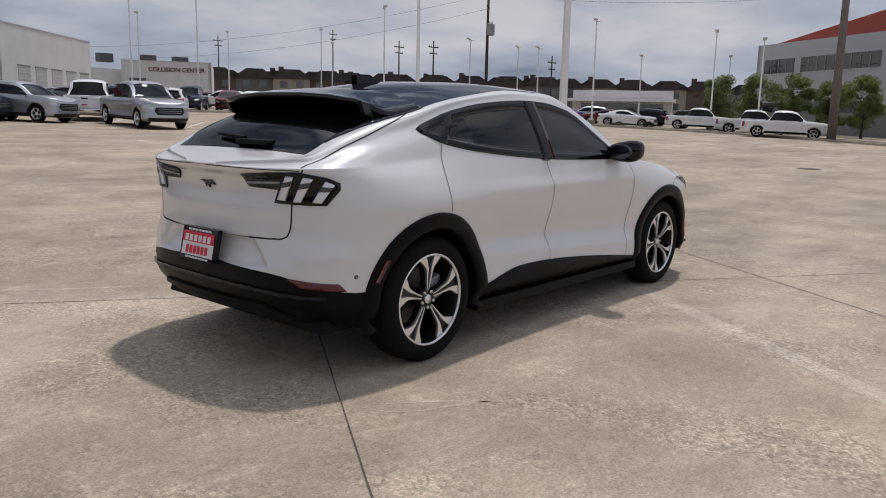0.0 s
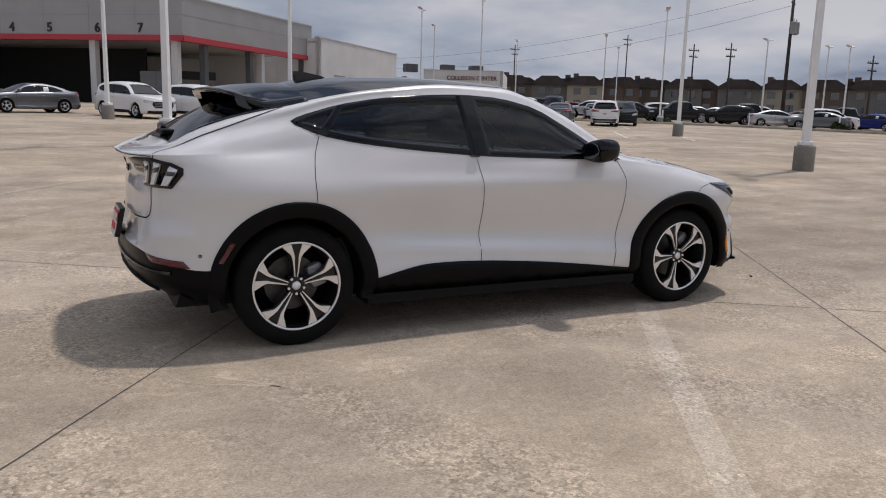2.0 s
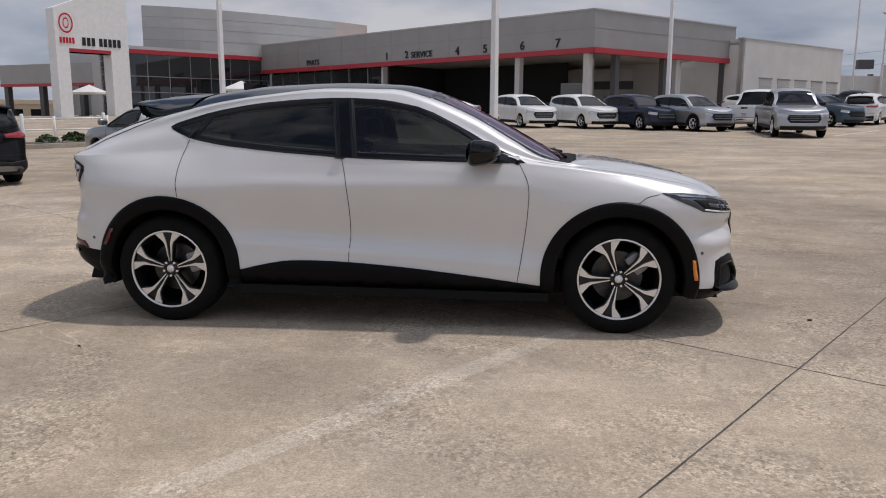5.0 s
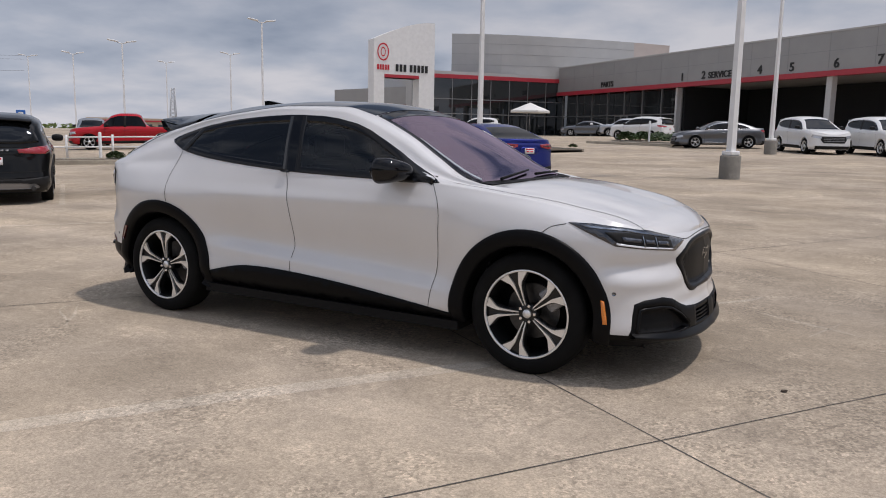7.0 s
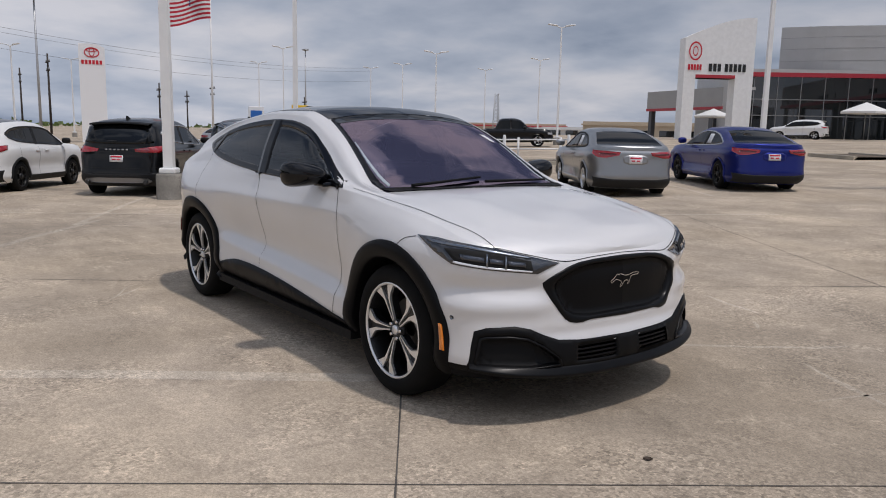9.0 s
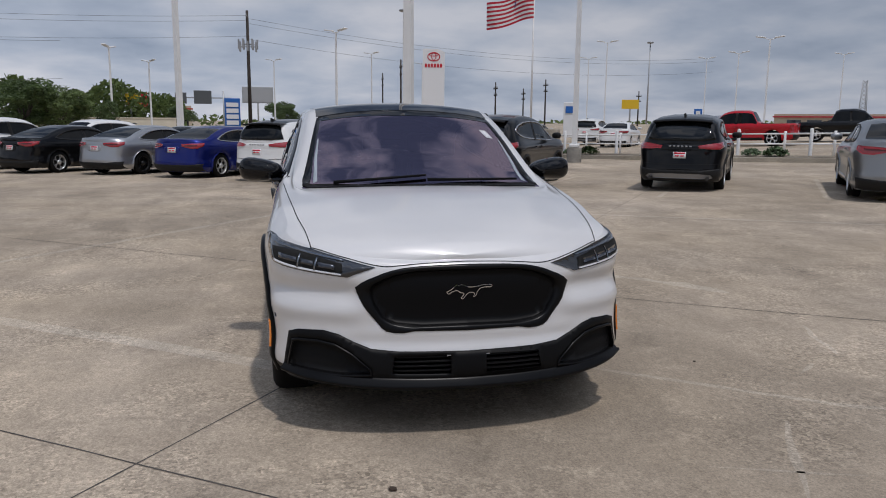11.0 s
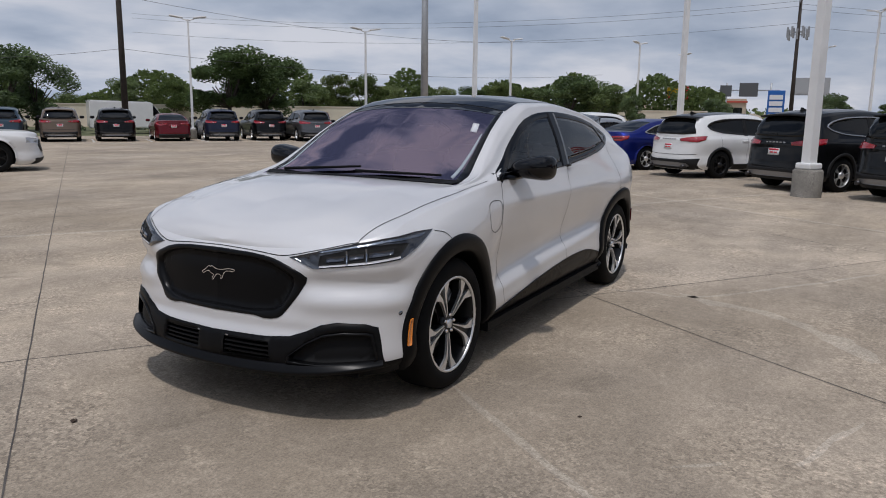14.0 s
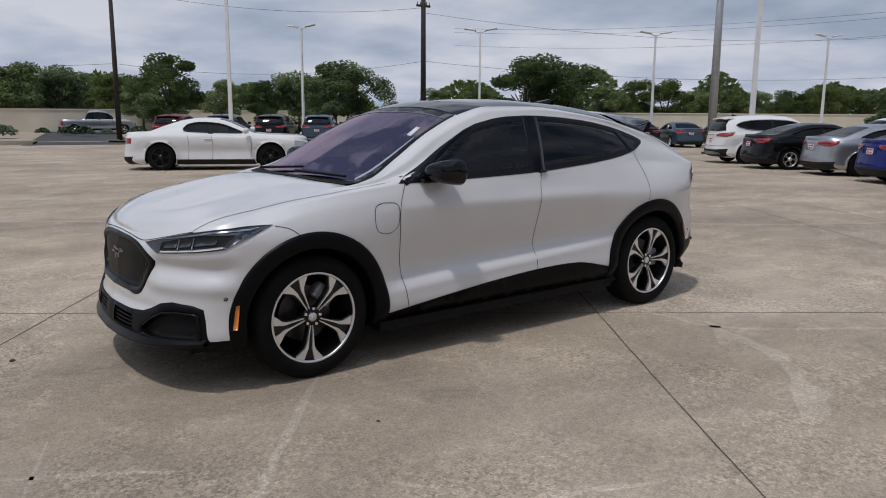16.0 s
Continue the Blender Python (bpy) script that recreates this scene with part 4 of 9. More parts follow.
        # wheel-arch cladding
        for cx, cz in ARCH:
            bm = bmesh.new()
            rows = []
            for k in range(49):
                a = radians(-14 + 208 * k / 48)
                row = []
                for r, lift in ((.502, -.004), (.500, .010), (.485, .017), (.455, .018), (.425, .016), (.408, .008), (.404, -.01), (.404, -.10), (.41, -.22)):
                    x, z = cx + r * math.cos(a), max(.20, cz + r * math.sin(a))
                    hit, nrm = on_body(x, max(z, .26), side)
                    yy = max(abs(hit.y), .80) + lift
                    row.append(bm.verts.new((x, s * yy, z)))
                rows.append(row)
            for a, b in zip(rows, rows[1:]):
                for i in range(len(a) - 1):
                    bm.faces.new((a[i], a[i + 1], b[i + 1], b[i]))
            bmesh.ops.recalc_face_normals(bm, faces=bm.faces[:])
            part("arch_cladding", bm, CLADDING, car, "satin black wheel arch cladding", smooth=True)
            bm = bmesh.new()
            lathe(bm, [(.43, s * .88), (.43, s * .55), (.0, s * .55)], 48)
            bmesh.ops.delete(bm, geom=[v for v in bm.verts if v.co.z < -.13], context="VERTS")
            bmesh.ops.translate(bm, verts=bm.verts[:], vec=(cx, 0, cz))
            part("wheel_well", bm, PLASTIC, car, smooth=True)
        # sill
        bm = bmesh.new()
        patch(bm, [(x, z) for x, z in smooth_line(SILL_TOP, 4)] + [(1.02, .255), (.4, .252), (-.4, .255), (-1.02, .27)], side, .008, .03, .09)
        part("sill", bm, CLADDING, car, "black side sill")
        bm = bmesh.new()
        prism(bm, [(-1.05, .27), (1.05, .255), (1.05, .20), (-1.05, .21)], s * .70, s * .905)
        part("sill_board", bm, PLASTIC, car)
        # panel gaps
        for pts in ([(-1.335, 1.222), (-1.375, 1.10), (-1.392, .97), (-1.385, .855)], [(-.30, 1.105), (-.268, .96), (-.250, .75), (-.258, .435)],
                    [(.845, 1.088), (.905, .95), (.905, .78), (.885, .58), (.845, .325)], [(1.72, .905), (1.64, .885), (1.585, .845)]):
            bm = bmesh.new()
            seam(bm, pts, side)
            part("door_seam", bm, GAP, car)
        bm = bmesh.new()
        patch(bm, [(-.345, 1.108), (-.285, 1.104), (-.275, 1.118), (-.35, 1.124)], side, .016, .02)
        part("door_handle", bm, BLACK_GLOSS, car)
    bm = bmesh.new()
    cap = [(1.02, .985), (.93, .972), (.915, .90), (.935, .83), (1.0, .80), (1.075, .825), (1.09, .90), (1.075, .965), (1.02, .985)]
    seam(bm, cap, "L", .004)
    part("charge_flap", bm, GAP, car)
    return car


hero = build_hero()


def mirrored(pts):
    return [(x, -y, z) for x, y, z in pts]


def hero_details(car):
    """Lamps, grille, bumpers, spoiler, mirrors, plate and cabin."""
    # underside
    bm = bmesh.new()
    prism(bm, [(-2.15, .25), (2.15, .22), (2.1, .36), (-2.1, .40)], -.74, .74)
    part("underbody", bm, PLASTIC, car)
    # grille shield sunk in its gloss frame
    mid = (0, .655)
    outer, inner = polar_loop(whole(GRILLE_OUT), mid, 120), polar_loop(whole(GRILLE_IN), mid, 120)
    bm = bmesh.new()
    bezel(bm, outer, inner, "F", .006, -.016)
    part("grille_frame", bm, LIP_BLACK, car, "gloss black grille frame", smooth=True)
    bm = bmesh.new()
    patch(bm, inner, "F", -.015, .006, .05, straight=True)
    part("grille_shield", bm, SHIELD, car, "closed black grille shield", smooth=True)
    badge = [(-.100, .694), (-.078, .706), (-.052, .727), (-.040, .722), (-.030, .728), (.012, .716), (.050, .719), (.082, .725), (.120, .722), (.113, .713), (.085, .713), (.062, .708), (.048, .692), (.042, .676),
             (.030, .668), (.034, .684), (.014, .690), (-.004, .682), (-.022, .660), (-.030, .664), (-.018, .684), (-.034, .690), (-.052, .700), (-.070, .696), (-.092, .684)]
    bm = bmesh.new()
    seam(bm, [(y, z - .006) for y, z in badge + badge[:1]], "F", .0034, -.009, 4)
    part("badge", bm, CHROME, car, "thin chrome badge outline")
    # black lower front fascia with sunk side pockets and louvred intakes
    full = whole(FASCIA_LINE)
    holes = []
    for s in (1, -1):
        holes += [polar_loop([(s * y, z) for y, z in POCKET], (s * .68, .365), 48), [(s * y, z) for y, z in denser(INTAKE, .05)]]
    bm = bmesh.new()
    patch(bm, denser(full, .05), "F", .006, .03, .035, hole=[list(h) for h in holes], straight=True)
    part("front_bumper", bm, FASCIA, car, "satin black lower front bumper", smooth=True)
    for s in (1, -1):
        bm = bmesh.new()
        patch(bm, [(s * y, z) for y, z in denser([(.075, .408), (.360, .404), (.372, .302), (.075, .296)], .05)], "F", -.055, .01, .05, straight=True)
        intake = part("air_intake", bm, GAP, car)
        for k in range(4):
            bm = bmesh.new()
            z = .322 + .021 * k
            patch(bm, [(s * .08, z), (s * .36, z), (s * .36, z + .008), (s * .08, z + .008)], "F", -.004, .040, .06, straight=True)
            part("louvre", bm, FASCIA, intake)
        c = (s * .68, .365)
        rim = polar_loop([(s * y, z) for y, z in POCKET], c, 48)
        sunk = [(c[0] + (y - c[0]) * .955, c[1] + (z - c[1]) * .87) for y, z in rim]
        bm = bmesh.new()
        bezel(bm, rim, sunk, "F", .012, -.030)
        part("pocket_rim", bm, LIP_BLACK, car, "gloss black pocket edge", smooth=True)
        bm = bmesh.new()
        patch(bm, sunk, "F", -.028, .006, .05, straight=True)
        part("bumper_pocket", bm, PLASTIC, car, smooth=True)
    # splitter lip, flaring out under the fascia
    bm = bmesh.new()
    rows = []
    for k in range(-22, 23):
        y = .855 * math.sin(math.pi / 2 * k / 22)
        zt, zb = .286 + .030 * (abs(y) / .855) ** 2, .238 + .052 * (abs(y) / .855) ** 3
        hit = on_body(max(-.80, min(.80, y)), zt, "F")[0]
        p = Vector((hit.x if abs(y) < .80 else hit.x - (abs(y) - .80) * 1.1, y, 0))
        n = Vector((1.0, y * .75, 0)).normalized()
        rows.append([bm.verts.new(p + n * a + Vector((0, 0, b))) for a, b in ((-.02, zt + .006), (.006, zt + .003), (.012, zt - .006), (.030, zb + .020), (.034, zb + .010), (.026, zb), (-.02, zb - .006), (-.14, zb - .004))])
    for a, b in zip(rows, rows[1:]):
        for i in range(7):
            bm.faces.new((a[i], a[i + 1], b[i + 1], b[i]))
    bmesh.ops.recalc_face_normals(bm, faces=bm.faces[:])
    part("splitter", bm, LIP_BLACK, car, "gloss black splitter lip", smooth=True)
    # headlamps
    head = [(1.735, .915, .912), (1.867, .885, .910), (2.023, .815, .893), (2.11, .715, .873), (2.19, .58, .840), (2.262, .43, .803), (2.242, .558, .757), (2.113, .79, .780), (1.99, .888, .798), (1.88, .911, .847), (1.80, .915, .882)]
    inner = [(1.93, .89, .868), (2.02, .835, .868), (2.11, .73, .855), (2.20, .56, .815), (2.225, .57, .775), (2.10, .795, .795), (2.0, .88, .815)]
    for ax, f in (("FL", lambda p: p), ("FR", mirrored)):
        bm = bmesh.new()
        patch(bm, flat(ax, f(head)), ax, .005, .02, .035)
        lamp = part("headlamp", bm, LAMP_DARK, car, "slim clear headlamp with dark housing")
        bm = bmesh.new()
        patch(bm, flat(ax, f(inner)), ax, .008, .006, .03)
        part("housing", bm, GAP, lamp)
        for a, b in ((.06, .40), (.47, .66), (.72, .95)):
            q = []
            for t, lo in ((a, 0), (b, 0), (b, 1), (a, 1)):
                u, w = Vector((1.995, .868, .848)).lerp(Vector((2.20, .575, .806)), t), Vector((2.01, .872, .826)).lerp(Vector((2.215, .585, .786)), t)
                q.append(tuple(w if lo else u))
            bm = bmesh.new()
            patch(bm, flat(ax, f(q)), ax, .012, .008, .03)
            part("reflector", bm, LAMP_MODULE, lamp)
        for a in (.435, .69):
            q = [tuple(Vector((1.995, .868, .868)).lerp(Vector((2.20, .575, .822)), a + e).lerp(Vector((2.01, .872, .806)).lerp(Vector((2.215, .585, .770)), a + e), w)) for e, w in ((-.012, 0), (.012, 0), (.012, 1), (-.012, 1))]
            bm = bmesh.new()
            patch(bm, flat(ax, f(q)), ax, .013, .008, .03)
            part("divider", bm, LAMP_REFL, lamp)
        drl = [(1.80, .912, .902), (2.023, .818, .884), (2.20, .56, .831), (2.20, .56, .826), (2.02, .822, .874), (1.84, .912, .888)]
        bm = bmesh.new()
        patch(bm, flat(ax, f(drl)), ax, .009, .006, .03)
        part("light_strip", bm, LAMP_REFL, lamp, "clear light strip")
        bm = bmesh.new()
        patch(bm, flat(ax, f([(2.0, .888, .815), (2.11, .79, .795), (2.225, .578, .772), (2.225, .578, .765), (2.11, .792, .786), (2.0, .889, .805)])), ax, .010, .006, .03)
        part("light_strip", bm, CLEAR_LENS, lamp)
    # tail lamps: dark bezel with three clear slanted bars
    bez = [(-2.316, .30, 1.066), (-2.29, .50, 1.086), (-2.243, .668, 1.092), (-2.15, .785, 1.068), (-2.10, .824, 1.040), (-2.098, .824, 1.005), (-2.149, .783, .928), (-2.196, .72, .926), (-2.241, .622, .926),
           (-2.271, .52, .926), (-2.268, .545, .995), (-2.30, .345, 1.0)]
    bars = [[(-2.265, .601, 1.074), (-2.244, .652, 1.068), (-2.250, .600, .943), (-2.268, .540, .943)], [(-2.228, .688, 1.070), (-2.191, .742, 1.061), (-2.217, .68, .940), (-2.239, .632, .940)],
            [(-2.161, .775, 1.053), (-2.116, .812, 1.028), (-2.159, .772, .940), (-2.195, .722, .941)]]
    for ax, f in (("BL", lambda p: p), ("BR", mirrored)):
        bm = bmesh.new()
        patch(bm, flat(ax, f(bez)), ax, .006, .02, .035)
        lamp = part("tail_lamp", bm, BLACK_GLOSS, car, "smoked tail lamp with three slanted bars")
        for q in bars:
            v = [Vector(c) for c in q]
            slim = [v[0].lerp(v[1], .10), v[1].lerp(v[0], .12), v[2].lerp(v[3], .16), v[3].lerp(v[2], .10)]
            bm = bmesh.new()
            patch(bm, flat(ax, f([tuple(c) for c in slim])), ax, .016, .012, .03)
            bar = part("light_bar", bm, CLEAR_LENS, lamp, "clear grey light bar")
            head = [slim[0].lerp(slim[3], .26), slim[1].lerp(slim[2], .14), slim[1].lerp(slim[2], .38), slim[0].lerp(slim[3], .50)]
            bm = bmesh.new()
            patch(bm, flat(ax, f([tuple(c) for c in head])), ax, .0185, .006, .03)
            part("bar_shade", bm, LAMP_DARK, bar)
        bm = bmesh.new()
        patch(bm, flat(ax, f([(-2.312, .33, 1.030), (-2.262, .56, 1.042), (-2.262, .56, 1.028), (-2.312, .345, 1.016)])), ax, .009, .006, .03)
        part("lamp_line", bm, LAMP_REFL, lamp)
        # reflectors
        bm = bmesh.new()
        patch(bm, flat(ax, f([(-2.285, .63, .555), (-2.115, .833, .530), (-2.079, .850, .488), (-2.265, .685, .512)])), ax, .004, .01, .04)
        part("rear_reflector", bm, DARK_RED, car, "dark red rear reflector")
    for side, s in (("L", 1), ("R", -1)):
        bm = bmesh.new()
        patch(bm, [(1.935, .500), (1.953, .495), (1.975, .365), (1.952, .365), (1.940, .440)], side, .024, .03, .05)
        part("side_marker", bm, AMBER, car, "amber side marker")
        bm = bmesh.new()
        patch(bm, [(-1.845, .635), (-1.870, .640), (-1.935, .525), (-1.912, .520)], side, .026, .03, .05)
        part("side_marker", bm, DARK_RED, car, "dark red side marker")
        for axis, u, z in ((side, 2.0 if s else 0, .535), (side, -2.03, .56)):
            bm = bmesh.new()
            patch(bm, [(u + .011 * math.cos(a), z + .011 * math.sin(a)) for a in (i * math.pi / 6 for i in range(12))], axis, .0015, .004)
            part("parking_sensor", bm, LAMP_REFL, car)
        # door mirror
        bm = bmesh.new()
        bmesh.ops.create_uvsphere(bm, u_segments=32, v_segments=20, radius=1)
        for v in bm.verts:
            x, y, z = (math.copysign(abs(c) ** .72, c) for c in v.co)           # fuller than a ball
            k = .84 + .20 * y - .16 * x * (z < 0)
            v.co = Vector((.59 + (.135 if x > 0 else .075) * x * (1 - .15 * y), s * (.985 + .138 * y), 1.155 + .088 * z * k + .008 * y))
        for f in bm.faces:
            f.smooth = True
        bmesh.ops.recalc_face_normals(bm, faces=bm.faces[:])
        mir = part("door_mirror", bm, BLACK_GLOSS, car, "gloss black door mirror")
        bm = bmesh.new()
        box(bm, .60, .74, s * .80, s * .92, 1.085, 1.112, .012)
        part("mirror_foot", bm, BLACK_GLOSS, mir)
        bm = bmesh.new()
        bmesh.ops.create_uvsphere(bm, u_segments=14, v_segments=8, radius=1)
        for v in bm.verts:
            v.co = Vector((.520 + .006 * v.co.x, s * (.985 + .098 * v.co.y), 1.155 + .055 * v.co.z))
        part("mirror_glass", bm, MIRROR_DARK, mir, smooth=True)
    # rear spoiler
    bm = bmesh.new()
    rows = []
    for x, zt, hw, ze, th in ((-1.38, 1.541, .692, 1.430, .02), (-1.47, 1.540, .694, 1.412, .02), (-1.54, 1.537, .690, 1.398, .03), (-1.61, 1.531, .682, 1.390, .04), (-1.70, 1.522, .656, 1.416, .045), (-1.78, 1.510, .63, 1.442, .04),
                              (-1.85, 1.500, .605, 1.462, .03), (-1.875, 1.495, .598, 1.462, .02)):
        up, dn = [], []
        for q in (-1, -.92, -.7, -.35, 0, .35, .7, .92, 1):
            back = .075 * q * q * min(1, max(0, (-1.6 - x) / .28))
            z = zt - (zt - ze) * abs(q) ** 3.0
            up.append(bm.verts.new((x + back, hw * q, z)))
            dn.append(bm.verts.new((x + back + .01, hw * q * .985, z - th)))
        rows.append((up, dn))
    for (a, b), (c, d) in zip(rows, rows[1:]):
        for i in range(8):
            bm.faces.new((a[i], a[i + 1], c[i + 1], c[i]))
            bm.faces.new((b[i + 1], b[i], d[i], d[i + 1]))
        bm.faces.new((a[0], c[0], d[0], b[0]))
        bm.faces.new((a[8], b[8], d[8], c[8]))
    for i in range(8):
        bm.faces.new((rows[-1][0][i], rows[-1][0][i + 1], rows[-1][1][i + 1], rows[-1][1][i]))
    bmesh.ops.recalc_face_normals(bm, faces=bm.faces[:])
    for f in bm.faces:
        f.smooth = True
    part("spoiler", bm, ROOF_BLACK, car, "gloss black roof spoiler")
    for s in (1, -1):                                # black sail panels and fins beside the rear window
        bm = bmesh.new()
        patch(bm, [(x, s * y) for x, y in ((-1.36, .70), (-1.55, .705), (-1.72, .690), (-1.90, .655), (-2.02, .618), (-1.90, .612), (-1.72, .640), (-1.55, .655), (-1.36, .655))], "T", .005, .012, .05)
        part("sail_panel", bm, ROOF_BLACK, car, "gloss black sail panel", smooth=True)
        bm = bmesh.new()
        prism(bm, [(-1.780, 1.452), (-1.58, 1.42), (-1.52, 1.37), (-1.66, 1.350), (-1.75, 1.385)], s * .604, s * .632)
        part("window_fin", bm, ROOF_BLACK, car)
    bm = bmesh.new()                                  # antenna fin
    prism(bm, [(-1.24, 1.565), (-1.02, 1.59), (-1.06, 1.606), (-1.20, 1.630), (-1.245, 1.628)], -.024, .024)
    part("antenna_fin", bm, BLACK_GLOSS, car)
    # rear wiper
    bm = bmesh.new()
    tube(bm, (-2.09, -.02, 1.235), (-2.06, .28, 1.255), .016, .010, 8)
    box(bm, -2.13, -2.05, -.26, .02, 1.205, 1.235, .01)
    part("rear_wiper", bm, PLASTIC, car)
    bm = bmesh.new()
    patch(bm, [(-.60, .335), (-.46, .405), (.46, .405), (.60, .335), (.42, .305), (-.42, .305)], "B", .016, .03, .08)
    part("rear_diffuser", bm, PLASTIC, car, "grey-black rear diffuser")
    bm = bmesh.new()
    patch(bm, [(-.80, .470), (-.40, .490), (0, .494), (.40, .490), (.80, .470), (.80, .452), (.40, .470), (0, .474), (-.40, .470), (-.80, .452)], "B", .014, .02, .08)
    part("bumper_ridge", bm, BLACK_GLOSS, car)
    # tailgate seam and rear badge
    gate = [(-.70, 1.105), (-.632, .98), (-.612, .80), (-.58, .752), (-.50, .742), (-.25, .735), (0, .733), (.25, .735), (.50, .742), (.58, .752), (.612, .80), (.632, .98), (.70, 1.105)]
    bm = bmesh.new()
    seam(bm, gate, "B", .008)
    part("tailgate_seam", bm, GAP, car)
    bm = bmesh.new()
    seam(bm, [(-.68, 1.098), (-.35, 1.100), (0, 1.102), (.35, 1.100), (.68, 1.098)], "B", .005)
    part("tailgate_crease", bm, GAP, car)
    for s in (1, -1):
        bm = bmesh.new()
        seam(bm, [(-2.235, s * .685), (-2.12, s * .703), (-2.0, s * .716), (-1.784, s * .733), (-1.60, s * .726), (-1.52, s * .710)], "T", .007)
        part("quarter_seam", bm, GAP, car)
        bm = bmesh.new()
        seam(bm, [(.97, s * .842), (1.20, s * .826), (1.45, s * .805), (1.75, s * .775), (2.0, s * .735), (2.10, s * .717)], "T", .0045)
        part("bonnet_seam", bm, GAP, car)
        bm = bmesh.new()
        seam(bm, [(2.10, s * .717), (2.185, s * .58), (2.25, s * .44), (2.275, s * .30), (2.283, 0)], "T", .0045)
        part("bonnet_seam", bm, GAP, car)
    bm = bmesh.new()
    patch(bm, [(y * .62 + .02, .985 + (z - .684) * .66) for y, z in badge], "B", .010, .008, .05)
    part("badge", bm, BLACK_GLOSS, car, "small dark rear badge")
    # dealer plate, leaning with the bumper
    def plate_part(name, y0, y1, z0, z1, out, material, parent, label=""):
        bm = bmesh.new()
        outer = [(-2.352 - .215 * (.748 - z) - out, y, z) for y, z in ((y0, z0), (y1, z0), (y1, z1), (y0, z1))]
        a = [bm.verts.new(p) for p in outer]
        b = [bm.verts.new((p[0] + min(.03, out + .006), p[1], p[2])) for p in outer]
        bm.faces.new(a)
        for i in range(4):
            bm.faces.new((a[i], a[(i + 1) % 4], b[(i + 1) % 4], b[i]))
        bmesh.ops.recalc_face_normals(bm, faces=bm.faces[:])
        return part(name, bm, material, parent, label)
    plate = plate_part("plate", -.165, .165, .578, .752, .024, BLACK_GLOSS, car, "red and white dealer plate in a black frame")
    plate_part("plate_face", -.148, .148, .600, .728, .027, PLATE_FACE, plate)
    plate_part("plate_field", -.148, .148, .672, .7285, .0285, PLATE_TINT, plate)
    for n, y0, dy, z0, z1, m in ((6, -.125, .043, .678, .712, PLATE_FACE), (6, -.105, .036, .612, .654, PLATE_TINT)):
        for k in range(n):
            a = -(y0 + dy * k)
            plate_part("bar", a - dy * .66, a, z0, z1, .0305, m, plate)
    for z0, z1 in ((.734, .744), (.584, .594)):
        for k in range(7):
            plate_part("bar", -.110 + .032 * k, -.086 + .032 * k, z0, z1, .027, PLATE_FACE, plate)
    # cowl, front wipers, windscreen sticker
    bm = bmesh.new()
    patch(bm, [(1.165, -.70), (1.235, -.40), (1.262, 0), (1.235, .40), (1.165, .70), (1.09, .735), (1.165, .4), (1.185, 0), (1.165, -.4), (1.09, -.735)], "T", .006, .01, .08)
    part("cowl", bm, PLASTIC, car, "black cowl panel")
    for y0, y1 in ((-.55, .02), (.02, .60)):
        bm = bmesh.new()
        a, _ = on_body(1.155, y0, "T")
        b, _ = on_body(1.10, y1, "T")
        tube(bm, a + Vector((0, 0, .022)), b + Vector((0, 0, .020)), .010, .007, 8)
        part("wiper", bm, PLASTIC, car)
    bm = bmesh.new()
    patch(bm, [(.50, .50), (.60, .53), (.60, .575), (.50, .545)], "T", .003, .002, .2)
    part("sticker", bm, PLATE_FACE, car)
    bm = bmesh.new()                                  # dark band at the head of the windscreen, and its dark edges
    patch(bm, [(.26, -.60), (.345, -.585), (.36, 0), (.345, .585), (.26, .60)], "T", .002, .006, .08)
    part("windshield_band", bm, BLACK_GLOSS, car)
    for s in (1, -1):
        bm = bmesh.new()
        patch(bm, [(.27, s * .608), (.54, s * .648), (.80, s * .692), (1.0, s * .730), (1.13, s * .73), (1.10, s * .69), (.80, s * .655), (.54, s * .615), (.27, s * .575)], "T", .002, .006, .08)
        part("windshield_band", bm, BLACK_GLOSS, car)
        bm = bmesh.new()
        patch(bm, [(1.08, s * .668), (.80, s * .648), (.60, s * .618), (.60, s * .610), (.80, s * .630), (1.06, s * .642)], "T", .0025, .004, .08)
        part("pillar_trim", bm, PILLAR_TRIM, car, "pale inner pillar trim behind the windshield edge")
    # cabin
    bm = bmesh.new()
    prism(bm, [(-1.7, .45), (1.15, .45), (1.15, .60), (-1.7, .60)], -.72, .72)
    part("cabin_floor", bm, CABIN, car)
    bm = bmesh.new()
    prism(bm, [(1.18, .60), (1.18, 1.02), (.95, 1.065), (.72, 1.03), (.66, .95), (.74, .60)], -.74, .74)
    part("dashboard", bm, CABIN, car)
    bm = bmesh.new()
    box(bm, .64, .67, -.13, .13, .86, 1.10, .01)
    part("touch_screen", bm, BLACK_GLOSS, car)
    bm = bmesh.new()
    for i in range(24):
        a, b = 2 * math.pi * i / 24, 2 * math.pi * (i + 1) / 24
        f = lambda t: Vector((.52 - .06 * math.sin(t), .37 + .185 * math.cos(t), .985 + .18 * math.sin(t)))
        tube(bm, f(a), f(b), .016, .016, 6, False)
    tube(bm, (.52, .37, .985), (.72, .37, .93), .04, .04, 8)
    box(bm, .505, .535, .20, .54, .96, 1.01, .008)
    part("steering_wheel", bm, CABIN, car)
